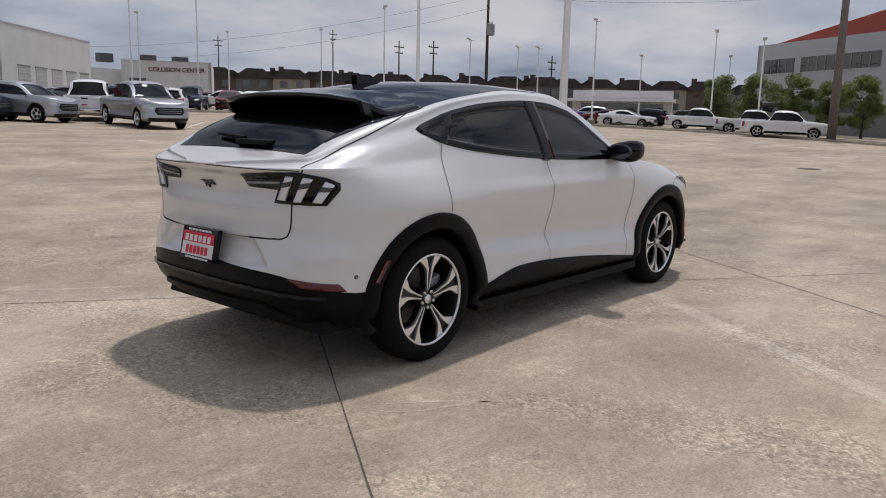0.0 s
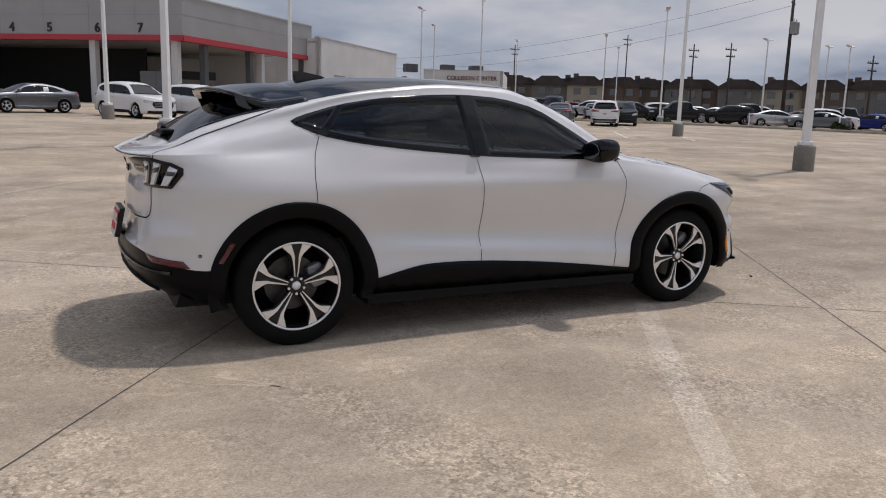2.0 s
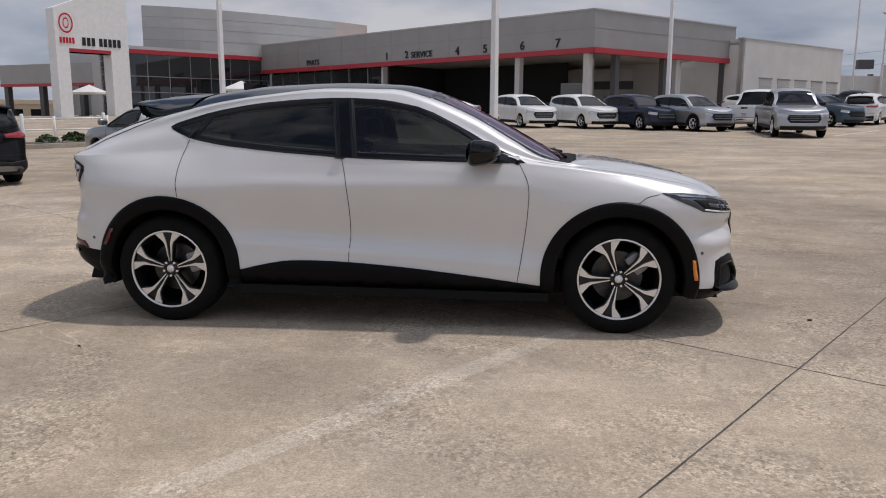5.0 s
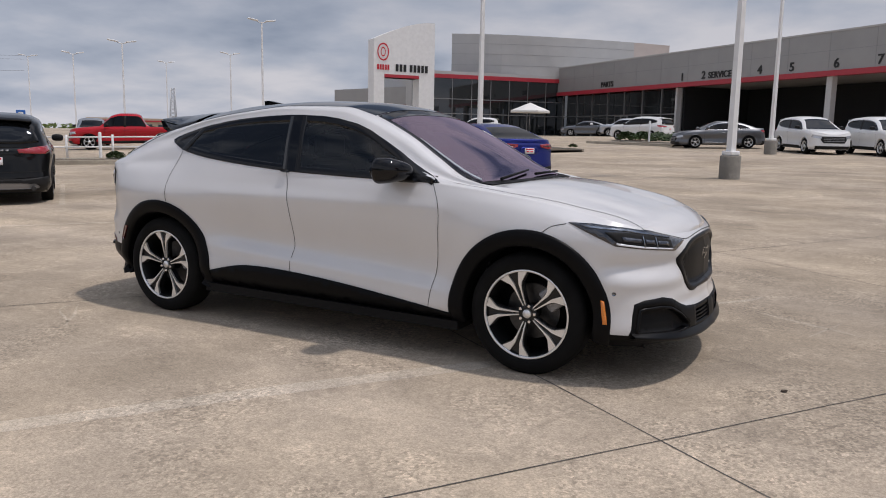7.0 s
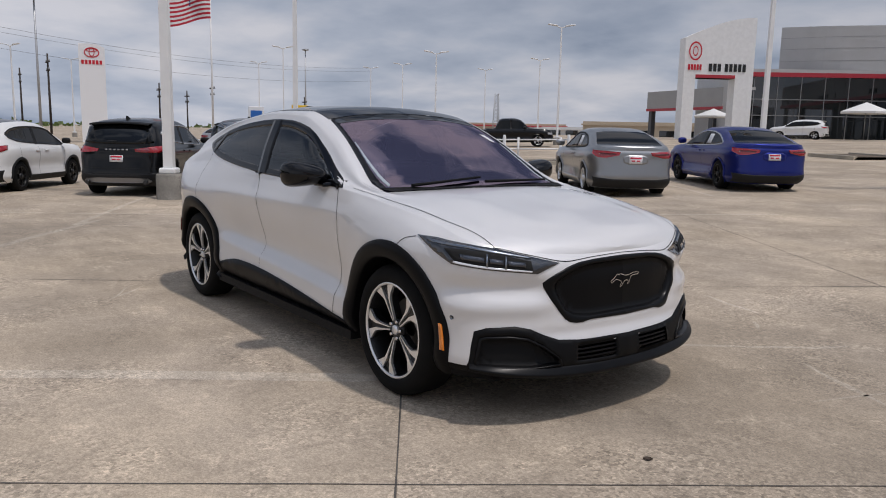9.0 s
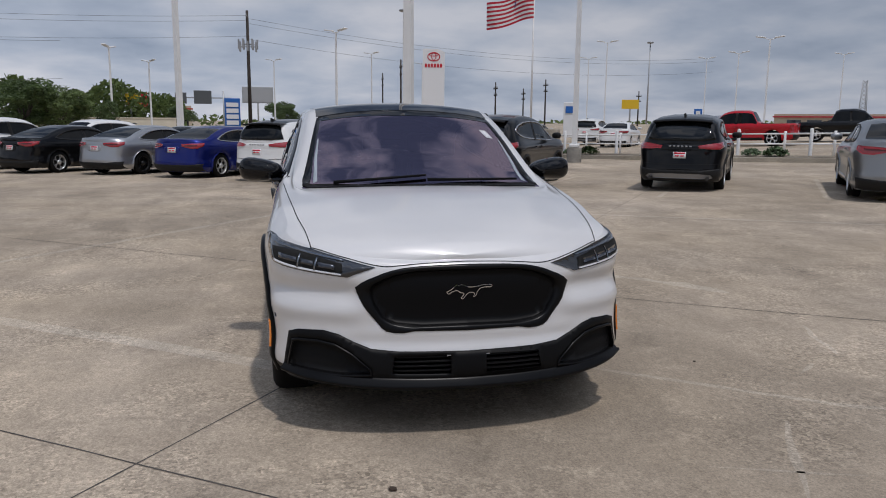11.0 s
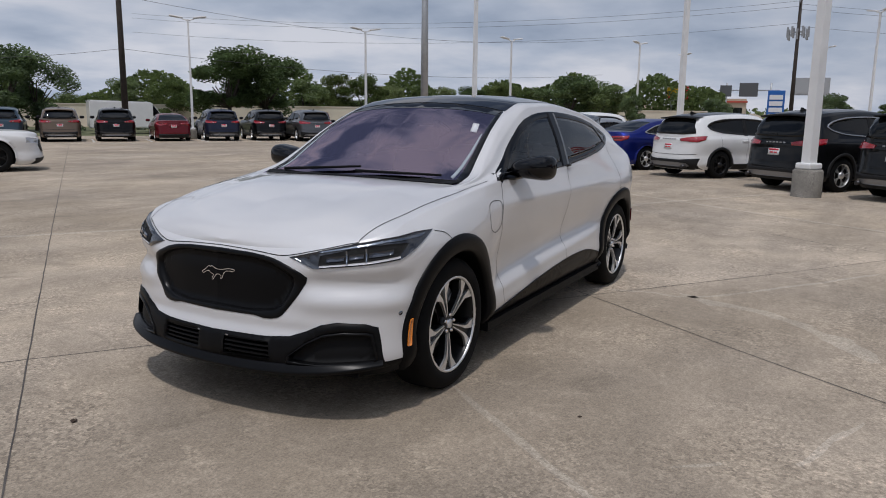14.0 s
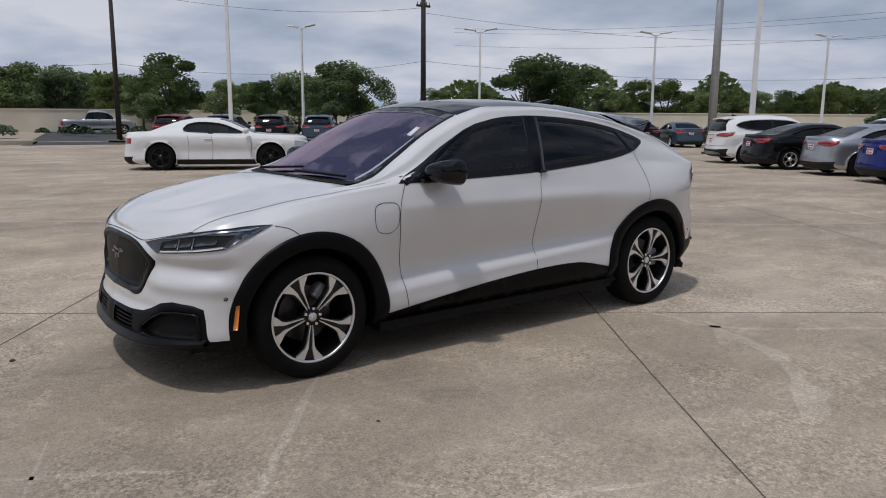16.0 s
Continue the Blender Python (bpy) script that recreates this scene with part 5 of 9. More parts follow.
    for x, y, w in ((.10, .37, .27), (.10, -.37, .27), (-.86, .40, .26), (-.86, -.40, .26)):
        seat = thing("seat", pose(x, y, 0), "", "")
        seat.parent = car
        bm = bmesh.new()
        box(bm, -.28, .30, -w, w, .58, .74, .05)
        part("cushion", bm, SEAT, seat)
        bm = bmesh.new()
        prism(bm, [(-.22, .70), (-.36, 1.18), (-.46, 1.18), (-.38, .66)], -w * .92, w * .92)
        bmesh.ops.bevel(bm, geom=bm.edges[:], offset=.03, segments=2, affect="EDGES")
        part("backrest", bm, SEAT, seat)
        bm = bmesh.new()
        box(bm, -.47, -.36, -.14, .14, 1.20, 1.37, .04)
        part("headrest", bm, SEAT, seat)
    bm = bmesh.new()
    box(bm, .36, .40, -.12, .12, 1.40, 1.46, .012)
    part("rear_view_mirror", bm, BLACK_GLOSS, car)


PILLAR_TRIM = mat("pale_pillar_trim", (0.34, 0.38, 0.42), 0.6, vary=0.1, vscale=6)
PLATE_FACE = mat("plate_face", (0.72, 0.72, 0.73), 0.4)
PLATE_TINT = mat("plate_field", (0.62, 0.02, 0.05), 0.4)
hero_details(hero)

hero_wheel = wheel()
hero_wheel.parent = hero
for i, (wx, side) in enumerate(((-1.492, -1), (1.492, -1), (1.492, 1), (-1.492, 1))):
    m = Matrix.Translation((wx, side * .80, .357)) @ (Matrix() if side < 0 else Matrix.Rotation(math.pi, 4, "Z")) @ Matrix.Rotation(radians((-18, -39, -46, -2)[i]), 4, "Y")
    if i == 0:
        hero_wheel.matrix_basis = m
    else:
        copy_thing(hero_wheel, m)

# ---------------------------------------------------------------- the parked vehicles round the lot
CAR_GLASS = mat("dark_car_glass", (0.004, 0.0045, 0.005), 0.05, coat=0.7, coat_rough=0.0, spec=0.0)
TRIM_BLACK = mat("black_bumper_plastic", (0.014, 0.014, 0.0145), 0.6, grain=0.1, gscale=200, spec=0.25)
BRIGHT_TRIM = mat("bright_window_trim", (0.55, 0.55, 0.56), 0.25, metal=0.9)
PLATE_WHITE = mat("plate_white", (0.75, 0.75, 0.76), 0.4)
PLATE_RED = mat("plate_red", (0.62, 0.02, 0.05), 0.4)
SKID = mat("dull_silver_plastic", (0.26, 0.26, 0.265), 0.45, metal=0.4)
HEADLAMP = mat("headlamp_lens", (0.50, 0.52, 0.55), 0.12, coat=1.0, metal=0.4)


def paint(name, c, metal=0.0):
    return mat(name, c, 0.30 if not metal else 0.35, metal=metal, coat=0.6, coat_rough=0.02, vary=0.03, vscale=2, spec=0.05)


PAINTS = {
    "white": paint("white_paint", (0.74, 0.74, 0.73)), "black": paint("black_paint", (0.004, 0.004, 0.005)), "charcoal": paint("charcoal_paint", (0.0055, 0.0058, 0.0066)),
    "silver": paint("silver_paint", (0.42, 0.43, 0.45), .85), "grey": paint("grey_paint", (0.14, 0.145, 0.155), .75), "blue": paint("royal_blue_paint", (0.010, 0.018, 0.16), .55),
    "two_tone": paint("white_paint_two_tone", (0.74, 0.74, 0.73)), "warm_silver": paint("warm_silver_paint", (0.30, 0.305, 0.31), .85), "navy": paint("navy_paint", (0.02, 0.025, 0.05), .2), "red": paint("red_paint", (0.42, 0.012, 0.02)), "maroon": paint("maroon_paint", (0.13, 0.012, 0.018), .2),
    "tan": paint("bronze_paint", (0.17, 0.13, 0.10), .3), "teal": paint("slate_blue_paint", (0.05, 0.08, 0.11), .2),
}
# length, half width, belt heights, roof line, windscreen range, rear glass range, wheel radius, axles
KINDS = {
    "suv": dict(lean=.215, L=4.62, hw=.925, belt=[(-2.31, 1.03), (-1.2, 1.07), (1.1, 1.04), (1.9, .985), (2.31, .85)], clear=.22, r=.35, ax=(-1.34, 1.37), ws=(.42, 1.18), rg=(-2.22, -1.86),
                top=[(-2.33, 1.03), (-2.27, 1.10), (-2.05, 1.40), (-1.86, 1.57), (-1.4, 1.645), (-.5, 1.685), (.1, 1.65), (.42, 1.55), (.8, 1.32), (1.18, 1.11), (1.4, 1.10), (1.9, 1.04), (2.15, .975), (2.31, .85)], side=(-1.78, .95), clad=True),
    "sedan": dict(lean=.235, L=4.66, hw=.90, belt=[(-2.33, .95), (-1.2, .96), (1.0, .90), (1.8, .82), (2.33, .66)], clear=.17, r=.325, ax=(-1.36, 1.36), ws=(.25, 1.15), rg=(-1.82, -1.0),
                  top=[(-2.35, .95), (-2.29, 1.045), (-2.20, 1.055), (-1.84, 1.065), (-1.4, 1.22), (-1.0, 1.345), (-.5, 1.42), (0, 1.42), (.3, 1.36), (.7, 1.17), (1.15, .95), (1.35, .94), (1.9, .86), (2.2, .77), (2.33, .66)], side=(-1.45, .95), clad=False),
    "coupe": dict(lean=.235, L=5.02, hw=.96, belt=[(-2.51, .96), (-1.2, .99), (1.0, .95), (1.9, .90), (2.51, .80)], clear=.16, r=.37, ax=(-1.46, 1.49), ws=(.15, 1.10), rg=(-1.80, -.95),
                  top=[(-2.53, .96), (-2.44, 1.03), (-1.85, 1.06), (-1.3, 1.26), (-.95, 1.37), (-.4, 1.44), (.05, 1.435), (.35, 1.355), (.75, 1.17), (1.12, 1.015), (1.4, .995), (2.2, .955), (2.45, .90), (2.51, .80)], side=(-1.15, 1.0), clad=False),
    "pickup": dict(lean=.185, L=5.75, hw=.98, belt=[(-2.875, 1.12), (-1.0, 1.14), (1.2, 1.14), (2.2, 1.05), (2.875, .92)], clear=.30, r=.40, ax=(-1.72, 1.85), ws=(.72, 1.30), rg=(-.98, -.80),
                   top=[(-2.9, 1.12), (-2.82, 1.16), (-1.02, 1.16), (-.93, 1.35), (-.80, 1.74), (-.5, 1.88), (.2, 1.90), (.72, 1.78), (1.05, 1.46), (1.30, 1.22), (1.5, 1.21), (2.4, 1.14), (2.75, 1.05), (2.875, .92)], side=(-.86, 1.12), clad=True),
}


# outlines of the side glass, along the length and up
SIDE_GLASS = {
    "suv": [(.98, 1.075), (.78, 1.22), (.46, 1.42), (.10, 1.50), (-.50, 1.525), (-1.15, 1.505), (-1.55, 1.44), (-1.76, 1.34), (-1.66, 1.25), (-1.30, 1.17), (-.50, 1.125), (.40, 1.085)],
    "sedan": [(1.00, .935), (.72, 1.08), (.36, 1.24), (-.05, 1.305), (-.55, 1.305), (-.95, 1.235), (-1.28, 1.115), (-1.42, 1.045), (-1.20, 1.005), (-.50, .975), (.40, .945)],
    "coupe": [(.80, 1.03), (.50, 1.155), (.20, 1.270), (-.15, 1.315), (-.50, 1.315), (-.74, 1.255), (-.86, 1.135), (-.80, 1.075), (-.30, 1.05), (.30, 1.035)],
}


def vehicle_shell(k, fine):
    sx, sy = k["L"] / 4.645, k["hw"] / .938
    belt, top = curve_of(k["belt"]), curve_of(k["top"])
    rails = []
    for ys, zf, out in ((.90, 0, -.08), (.98, .14, .02), (.982, .30, .045), (.972, .46, .03), (.992, .66, .0), (1.0, .80, -.015), (.985, .92, -.02), (.945, 1.0, -.045)):
        line = []
        for x, y in OUTLINE:
            w = min(1, max(0, (abs(x) - 1.75) / .4))
            if zf in (.30, .46) and abs(x) < 1.2:                # waisted doors
                y -= .018 * bell(x, 0, .8)
            xx = x * sx + out * w * (1 if x > 0 else -1)
            zb = belt(xx)
            line.append((xx, y * sy * ys, k["clear"] + (zb - k["clear"]) * zf))
        rails.append(smooth_line(line, 7 if fine else 4))
    along = np.array(rails)
    flank = np.array([smooth_line(along[:, i], 5 if fine else 2) for i in range(along.shape[1])])
    lid = []
    for x, y, z in along[-1]:
        zc = top(x)
        w = 1 if y > .5 else max(0, y / .5) ** .5
        h = max(0.0, zc - z) * w
        s = min(1, h / .40)
        t = k["lean"]
        lid.append([(x, y, z), (x, y * (1 - .030 * s), z + .07 * h), (x, y * (1 - t * .80 * s), z + .80 * h), (x, y * (.90 - (t + .02) * s), z + .925 * h),
                    (x, y * (.52 - .10 * s), z + .985 * h), (x, 0, z + h)])
    lid = np.array(lid)
    # finer steps along the glasshouse
    for g in (flank,):                                        # bend the mesh onto the wheel arches
        for cx in k["ax"]:
            R = k["r"] * 1.13
            for p in g.reshape(-1, 3):
                d = math.hypot(p[0] - cx, p[2] - k["r"])
                if abs(d - R) < .075 and abs(p[1]) > .5 and d > 0:
                    p[0], p[2] = cx + (p[0] - cx) * R / d, k["r"] + (p[2] - k["r"]) * R / d
    return flank, lid


def simple_wheel(r, bright=True, spokes=5, seg=28):
    w = thing("wheel", Matrix(), "", "")
    bm = bmesh.new()
    lathe(bm, ([] if seg > 20 else [(0, -.028), (r * .63, -.028)]) + [(r * .66, -.10), (r * .70, -.108), (r * .93, -.10), (r, -.075), (r, .10), (r * .6, .10)], seg)
    part("tyre", bm, RUBBER, w, smooth=True)
    bm = bmesh.new()
    lathe(bm, [(r * .68, -.105), (r * .66, -.108), (r * .63, -.09), (r * .62, -.03)], seg)
    for k in range(spokes):
        m = Matrix.Rotation(-2 * math.pi * k / spokes, 4, "Y")
        for o in (1, -1):
            pts = [(.12, .02), (.40, .05), (.645, .20), (.66, .10), (.44, .012), (.12, .0)]
            a = [bm.verts.new(m @ Vector((r * x, -.102 + .03 * (1 - x), o * r * z))) for x, z in pts]
            b = [bm.verts.new(m @ Vector((r * x, -.060, o * r * z))) for x, z in pts]
            fs = [bm.faces.new(a)] + [bm.faces.new((a[i], a[(i + 1) % 6], b[(i + 1) % 6], b[i])) for i in range(6)]
    lathe(bm, [(r * .2, -.06), (r * .2, -.10), (0, -.104)], seg // 2)
    bmesh.ops.recalc_face_normals(bm, faces=bm.faces[:])
    part("rim", bm, ALLOY if bright else ALLOY_DARK, w)
    if seg > 20:
        bm = bmesh.new()
        lathe(bm, [(r * .60, -.028), (r * .59, -.034), (0, -.034)], seg)
        part("rim_back", bm, GAP, w)
    return w


def vehicle(kind, colour, label, bright=True, fine=True):
    """A parked vehicle at the origin, nose towards +x."""
    k = KINDS[kind]
    flank, lid = vehicle_shell(k, fine)
    COARSE[0] = 1.0 if fine else 2.4
    hw, L = k["hw"], k["L"]
    car = thing({"suv": "suv_car", "sedan": "sedan_car", "coupe": "coupe_car", "pickup": "pickup_truck"}[kind], Matrix(), label,
                "truck" if kind == "pickup" else "car", "parked vehicles")
    P = PAINTS[colour]

    def arch(c):
        return any(math.hypot(c[0] - a, c[2] - k["r"]) < k["r"] * 1.13 - .004 for a in k["ax"]) and abs(c[1]) > .45

    def in_x(c, r):
        return r[0] < c[0] < r[1]
    bm = bmesh.new()
    grid_faces(bm, flank, lambda c: not arch(c))
    part("body_side", bm, P, car, smooth=True)
    # the lid by bands: body, panes
    body, sideg, ws, rg, roof = (bmesh.new() for _ in range(5))
    top, belt = curve_of(k["top"]), curve_of(k["belt"])
    lo, hi = k["side"]
    mid = (lo + hi) / 2

    def band(j0, j1, keep, target, dz=0.0):
        grid_faces(target, lid[:, j0:j1 + 1], keep, dz=dz)
    glassy = lambda c: lo < c[0] < hi and top(c[0]) - belt(c[0]) > .16
    band(0, 1, lambda c: True, body)
    band(1, 2, lambda c: kind in SIDE_GLASS or not glassy(c), body)
    band(1, 2, lambda c: kind not in SIDE_GLASS and glassy(c), sideg)
    band(2, 3, lambda c: True, body)
    on_top = lambda c: k["rg"][1] <= c[0] <= k["ws"][0]
    band(3, 5, lambda c: not on_top(c) and not in_x(c, k["ws"]) and not in_x(c, k["rg"]), body)
    band(3, 5, on_top, roof)
    part("roof_panel", roof, PAINTS["black"] if colour == "two_tone" else P, car, smooth=True)
    band(3, 5, lambda c: in_x(c, k["ws"]), ws)
    band(3, 5, lambda c: in_x(c, k["rg"]), body if kind == "suv" else rg)
    part("upper_body", body, P, car, smooth=True)
    if kind not in SIDE_GLASS:
        for s in (1, -1):
            half = sideg.copy()
            bmesh.ops.delete(half, geom=[v for v in half.verts if v.co.y * s < 0], context="VERTS")
            part("side_window", half, CAR_GLASS, car, smooth=True)
        sideg.free()
    part("windshield", ws, CAR_GLASS, car, smooth=True)
    if kind != "suv":
        part("rear_window", rg, CAR_GLASS, car, smooth=True)
    full = bmesh.new()
    grid_faces(full, flank)
    grid_faces(full, lid)
    keep = BODY[0]
    BODY[0] = BVHTree.FromBMesh(full)
    full.free()
    zb = k["belt"][0][1]
    zf = k["belt"][-1][1]
    for s in (1, -1):
        def mir(pts):
            return [(s * y, z) for y, z in pts]
        bm = bmesh.new()
        if kind == "sedan":
            tail = [(.42 * hw, zb - .06), (.92 * hw, zb - .07), (.93 * hw, zb - .20), (.70 * hw, zb - .19), (.44 * hw, zb - .13)]
        elif kind == "suv":
            tail = [(.55 * hw, zb + .03), (.93 * hw, zb + .02), (.93 * hw, zb - .13), (.75 * hw, zb - .14), (.55 * hw, zb - .05)]
        elif kind == "pickup":
            tail = [(.86 * hw, zb - .05), (.955 * hw, zb - .05), (.955 * hw, zb - .40), (.86 * hw, zb - .40)]
        else:
            tail = [(.30 * hw, zb - .08), (.90 * hw, zb - .08), (.90 * hw, zb - .22), (.30 * hw, zb - .22)]
        if kind == "suv":                       # wide lamps that wrap round the corner, a clear end towards the plate
            ax = "BL" if s > 0 else "BR"
            lamp_line = [(-2.29, .40, zb - .03), (-2.22, .70, zb + .02), (-2.08, .83, zb + .035), (-1.86, .90, zb + .05), (-1.90, .90, zb - .05), (-2.10, .83, zb - .105), (-2.23, .70, zb - .10), (-2.29, .42, zb - .085)]
            patch(bm, flat(ax, [(x, s * y, z) for x, y, z in lamp_line]), ax, .012, .02, .05)
            lamp = part("tail_lamp", bm, RED_LENS, car, "wide red tail lamp")
            bm = bmesh.new()
            patch(bm, flat(ax, [(x, s * y, z) for x, y, z in ((-2.285, .43, zb - .045), (-2.235, .66, zb - .005), (-2.235, .66, zb - .06), (-2.285, .44, zb - .07))]), ax, .011, .01, .08)
            part("clear_lens", bm, HEADLAMP, lamp)
        else:
            if kind == "pickup":
                ax = "BL" if s > 0 else "BR"
                patch(bm, flat(ax, [(x, s * y, z) for x, y, z in ((-2.81, .80, zb - .05), (-2.64, .93, zb - .05), (-2.64, .93, zb - .42), (-2.81, .80, zb - .42))]), ax, .012, .02, .06)
            elif kind == "sedan":                 # lamps that wrap round the corner onto the wing
                ax = "BL" if s > 0 else "BR"
                line = [(-2.33, .36, zb - .035), (-2.26, .62, zb - .015), (-2.16, .76, zb - .01), (-2.0, .86, zb + .0), (-2.03, .86, zb - .075), (-2.17, .76, zb - .145), (-2.27, .62, zb - .15), (-2.33, .38, zb - .095)]
                patch(bm, flat(ax, [(x, s * y, z) for x, y, z in line]), ax, .012, .02, .05)
            else:
                patch(bm, mir(tail), "B", .010, .02, .06)
            lamp = part("tail_lamp", bm, RED_LENS, car, "red tail lamp")
            if kind == "sedan":
                bm = bmesh.new()
                patch(bm, flat(ax, [(x, s * y, z) for x, y, z in ((-2.315, .44, zb - .065), (-2.27, .60, zb - .055), (-2.17, .75, zb - .05), (-2.17, .75, zb - .08), (-2.27, .60, zb - .09), (-2.315, .44, zb - .085))]), ax, .016, .01, .05)
                part("lamp_core", bm, DARK_RED, lamp)
        bm = bmesh.new()
        head = [(.55 * hw, zf - .03), (.93 * hw, zf + .02), (.95 * hw, zf - .10), (.60 * hw, zf - .15)]
        patch(bm, mir(head), "F", .012, .02, .05)
        part("headlamp", bm, HEADLAMP, car)
        bm = bmesh.new()
        mx = k["side"][1] - .16
        zm = belt(mx) + .05
        bmesh.ops.create_uvsphere(bm, u_segments=14 if fine else 8, v_segments=10 if fine else 6, radius=1)
        for v in bm.verts:
            q = [math.copysign(abs(e) ** .7, e) for e in v.co]
            v.co = Vector((mx + .075 * q[0] - .02 * q[1], s * (hw * .965 + .115 + .115 * q[1]), zm + .085 + .075 * q[2]))
        bmesh.ops.recalc_face_normals(bm, faces=bm.faces[:])
        part("door_mirror", bm, P if kind in ("sedan", "coupe") else TRIM_BLACK, car, smooth=True)
        side = "L" if s > 0 else "R"
        if kind in SIDE_GLASS:
            line = rounded(SIDE_GLASS[kind]) if fine else SIDE_GLASS[kind]
            bm = bmesh.new()
            patch(bm, line, side, .007, .012, .09, straight=True)
            part("side_window", bm, CAR_GLASS, car)
            if fine:
                bm = bmesh.new()
                ribbon(bm, shrink(line, -.012), shrink(line, .012), side, .012)
                part("window_trim", bm, BRIGHT_TRIM if colour in ("white", "charcoal", "grey", "blue", "silver") and kind != "coupe" else TRIM_BLACK, car, smooth=True)
        for xs in (lo + .42, mid - .02, hi - .06):
            bm = bmesh.new()
            seam(bm, [(xs, belt(xs) - .02), (xs + .03, belt(xs) - .3), (xs, k["clear"] + .14)], side, .007, .003, n=8)
            part("door_seam", bm, GAP, car)
        for xs in (mid - .22, hi - 1.12 if kind != "coupe" else mid - .2):
            bm = bmesh.new()
            zz = belt(xs) - .10
            patch(bm, [(xs, zz), (xs + .20, zz), (xs + .20, zz - .030), (xs, zz - .030)], side, .020, .03)
            part("door_handle", bm, P, car)
        bm = bmesh.new()
        patch(bm, [(mid - .10, belt(mid) + .03), (mid + .02, belt(mid) + .03), (mid - .02, top(mid) - .15), (mid - .14, top(mid) - .15)], side, .011, .014, .08, straight=True)
        part("door_pillar", bm, TRIM_BLACK, car)
        bm = bmesh.new()
        patch(bm, [(k["ax"][0] + k["r"] * 1.1, k["clear"] + .02), (k["ax"][1] - k["r"] * 1.1, k["clear"] + .02), (k["ax"][1] - k["r"] * 1.2, k["clear"] + .15),
                   (k["ax"][0] + k["r"] * 1.2, k["clear"] + .15)], side, .014, .03, .10)
        part("sill", bm, TRIM_BLACK if k["clad"] or kind == "coupe" else P, car)
        if kind != "pickup" and (fine or k["clad"]):
            wide = 1.30 if k["clad"] else 1.19
            for cx in k["ax"]:
                bm = bmesh.new()
                rows = []
                for q in range(25 if fine else 13):
                    a = radians(-5 + 190 * q / (24 if fine else 12))
                    row = []
                    for rr, lift in ((wide, -.004), (wide - .01, .014), (1.15, .017), (1.11, .010), (1.10, -.06)):
                        x, z = cx + k["r"] * rr * math.cos(a), k["r"] + k["r"] * rr * math.sin(a)
                        hit, _ = on_body(x, max(z, k["clear"] + .02), side)
                        row.append(bm.verts.new((x, s * (max(abs(hit.y), hw * .9) + lift), z)))
                    rows.append(row)
                for a, b in zip(rows, rows[1:]):
                    for i in range(4):
                        bm.faces.new((a[i], a[i + 1], b[i + 1], b[i]))
                bmesh.ops.recalc_face_normals(bm, faces=bm.faces[:])
                part("arch_cladding" if k["clad"] else "arch_lip", bm, TRIM_BLACK if k["clad"] and colour != "white" else P, car, smooth=True)
    bm = bmesh.new()
    c = k["clear"]
    h = .30 if kind in ("suv", "pickup") else .23
    patch(bm, [(-.88 * hw, c + .01), (.88 * hw, c + .01), (.92 * hw, c + h), (.5 * hw, c + h * .85), (-.5 * hw, c + h * .85), (-.92 * hw, c + h)], "B", .014, .03, .06, straight=True)
    part("rear_bumper", bm, CHROME if kind == "pickup" and colour == "white" else TRIM_BLACK, car)
    if kind == "suv":
        bm = bmesh.new()
        patch(bm, rounded([(-.72, zb + .08), (.72, zb + .08), (.68, zb + .22), (.55, zb + .49), (-.55, zb + .49), (-.68, zb + .22)]), "B", .010, .02, .06)
        glass = part("rear_window", bm, CAR_GLASS, car)
        bm = bmesh.new()
        tube(bm, (-2.24, .0, zb + .13), (-2.20, .34, zb + .145), .014, .010, 6)
        part("rear_wiper", bm, TRIM_BLACK, glass)
        bm = bmesh.new()
        top_z = top(-1.86)
        rows = [[bm.verts.new((x, y, z - .035 * (y / .62) ** 2 - d)) for y in (-.62, -.4, 0, .4, .62)] for x, z, d in ((-1.75, top_z + .022, 0), (-2.06, top_z - .010, 0), (-2.06, top_z - .010, .03), (-1.80, top_z - .03, .02))]
        for a, b in zip(rows, rows[1:]):
            for i in range(4):
                bm.faces.new((a[i], a[i + 1], b[i + 1], b[i]))
        bmesh.ops.recalc_face_normals(bm, faces=bm.faces[:])
        part("roof_spoiler", bm, P if colour != "two_tone" else PAINTS["black"], car, smooth=True)
        bm = bmesh.new()
        prism(bm, [(-1.62, top(-1.6) - .01), (-1.42, top(-1.4) - .005), (-1.60, top(-1.6) + .075)], -.02, .02)
        part("antenna_fin", bm, TRIM_BLACK, car)
        bm = bmesh.new()
        patch(bm, rounded([(-.72, c + .10), (-.62, c + .185), (.62, c + .185), (.72, c + .10), (.60, c + .075), (-.60, c + .075)]), "B", .024, .03, .05, straight=True)
        part("skid_plate", bm, SKID, car, "dull silver skid plate")
        for s in (1, -1):
            bm = bmesh.new()
            tube(bm, (-2.37, s * .60, c + .09), (-2.15, s * .60, c + .09), .04, .04, 10)
            part("exhaust", bm, STEEL, car)
        bm = bmesh.new()                        # crease and letter bars across the tailgate
        seam(bm, [(-.80, c + .40), (-.4, c + .385), (0, c + .38), (.4, c + .385), (.80, c + .40)], "B", .010, .006)
        part("tailgate_seam", bm, GAP, car)
        for q in range(6) if fine else ():
            bm = bmesh.new()
            patch(bm, [(-.24 + .085 * q, zb - .055), (-.19 + .085 * q, zb - .055), (-.19 + .085 * q, zb - .03), (-.24 + .085 * q, zb - .03)], "B", .012, .01, .1)
            part("bar", bm, SKID, car)
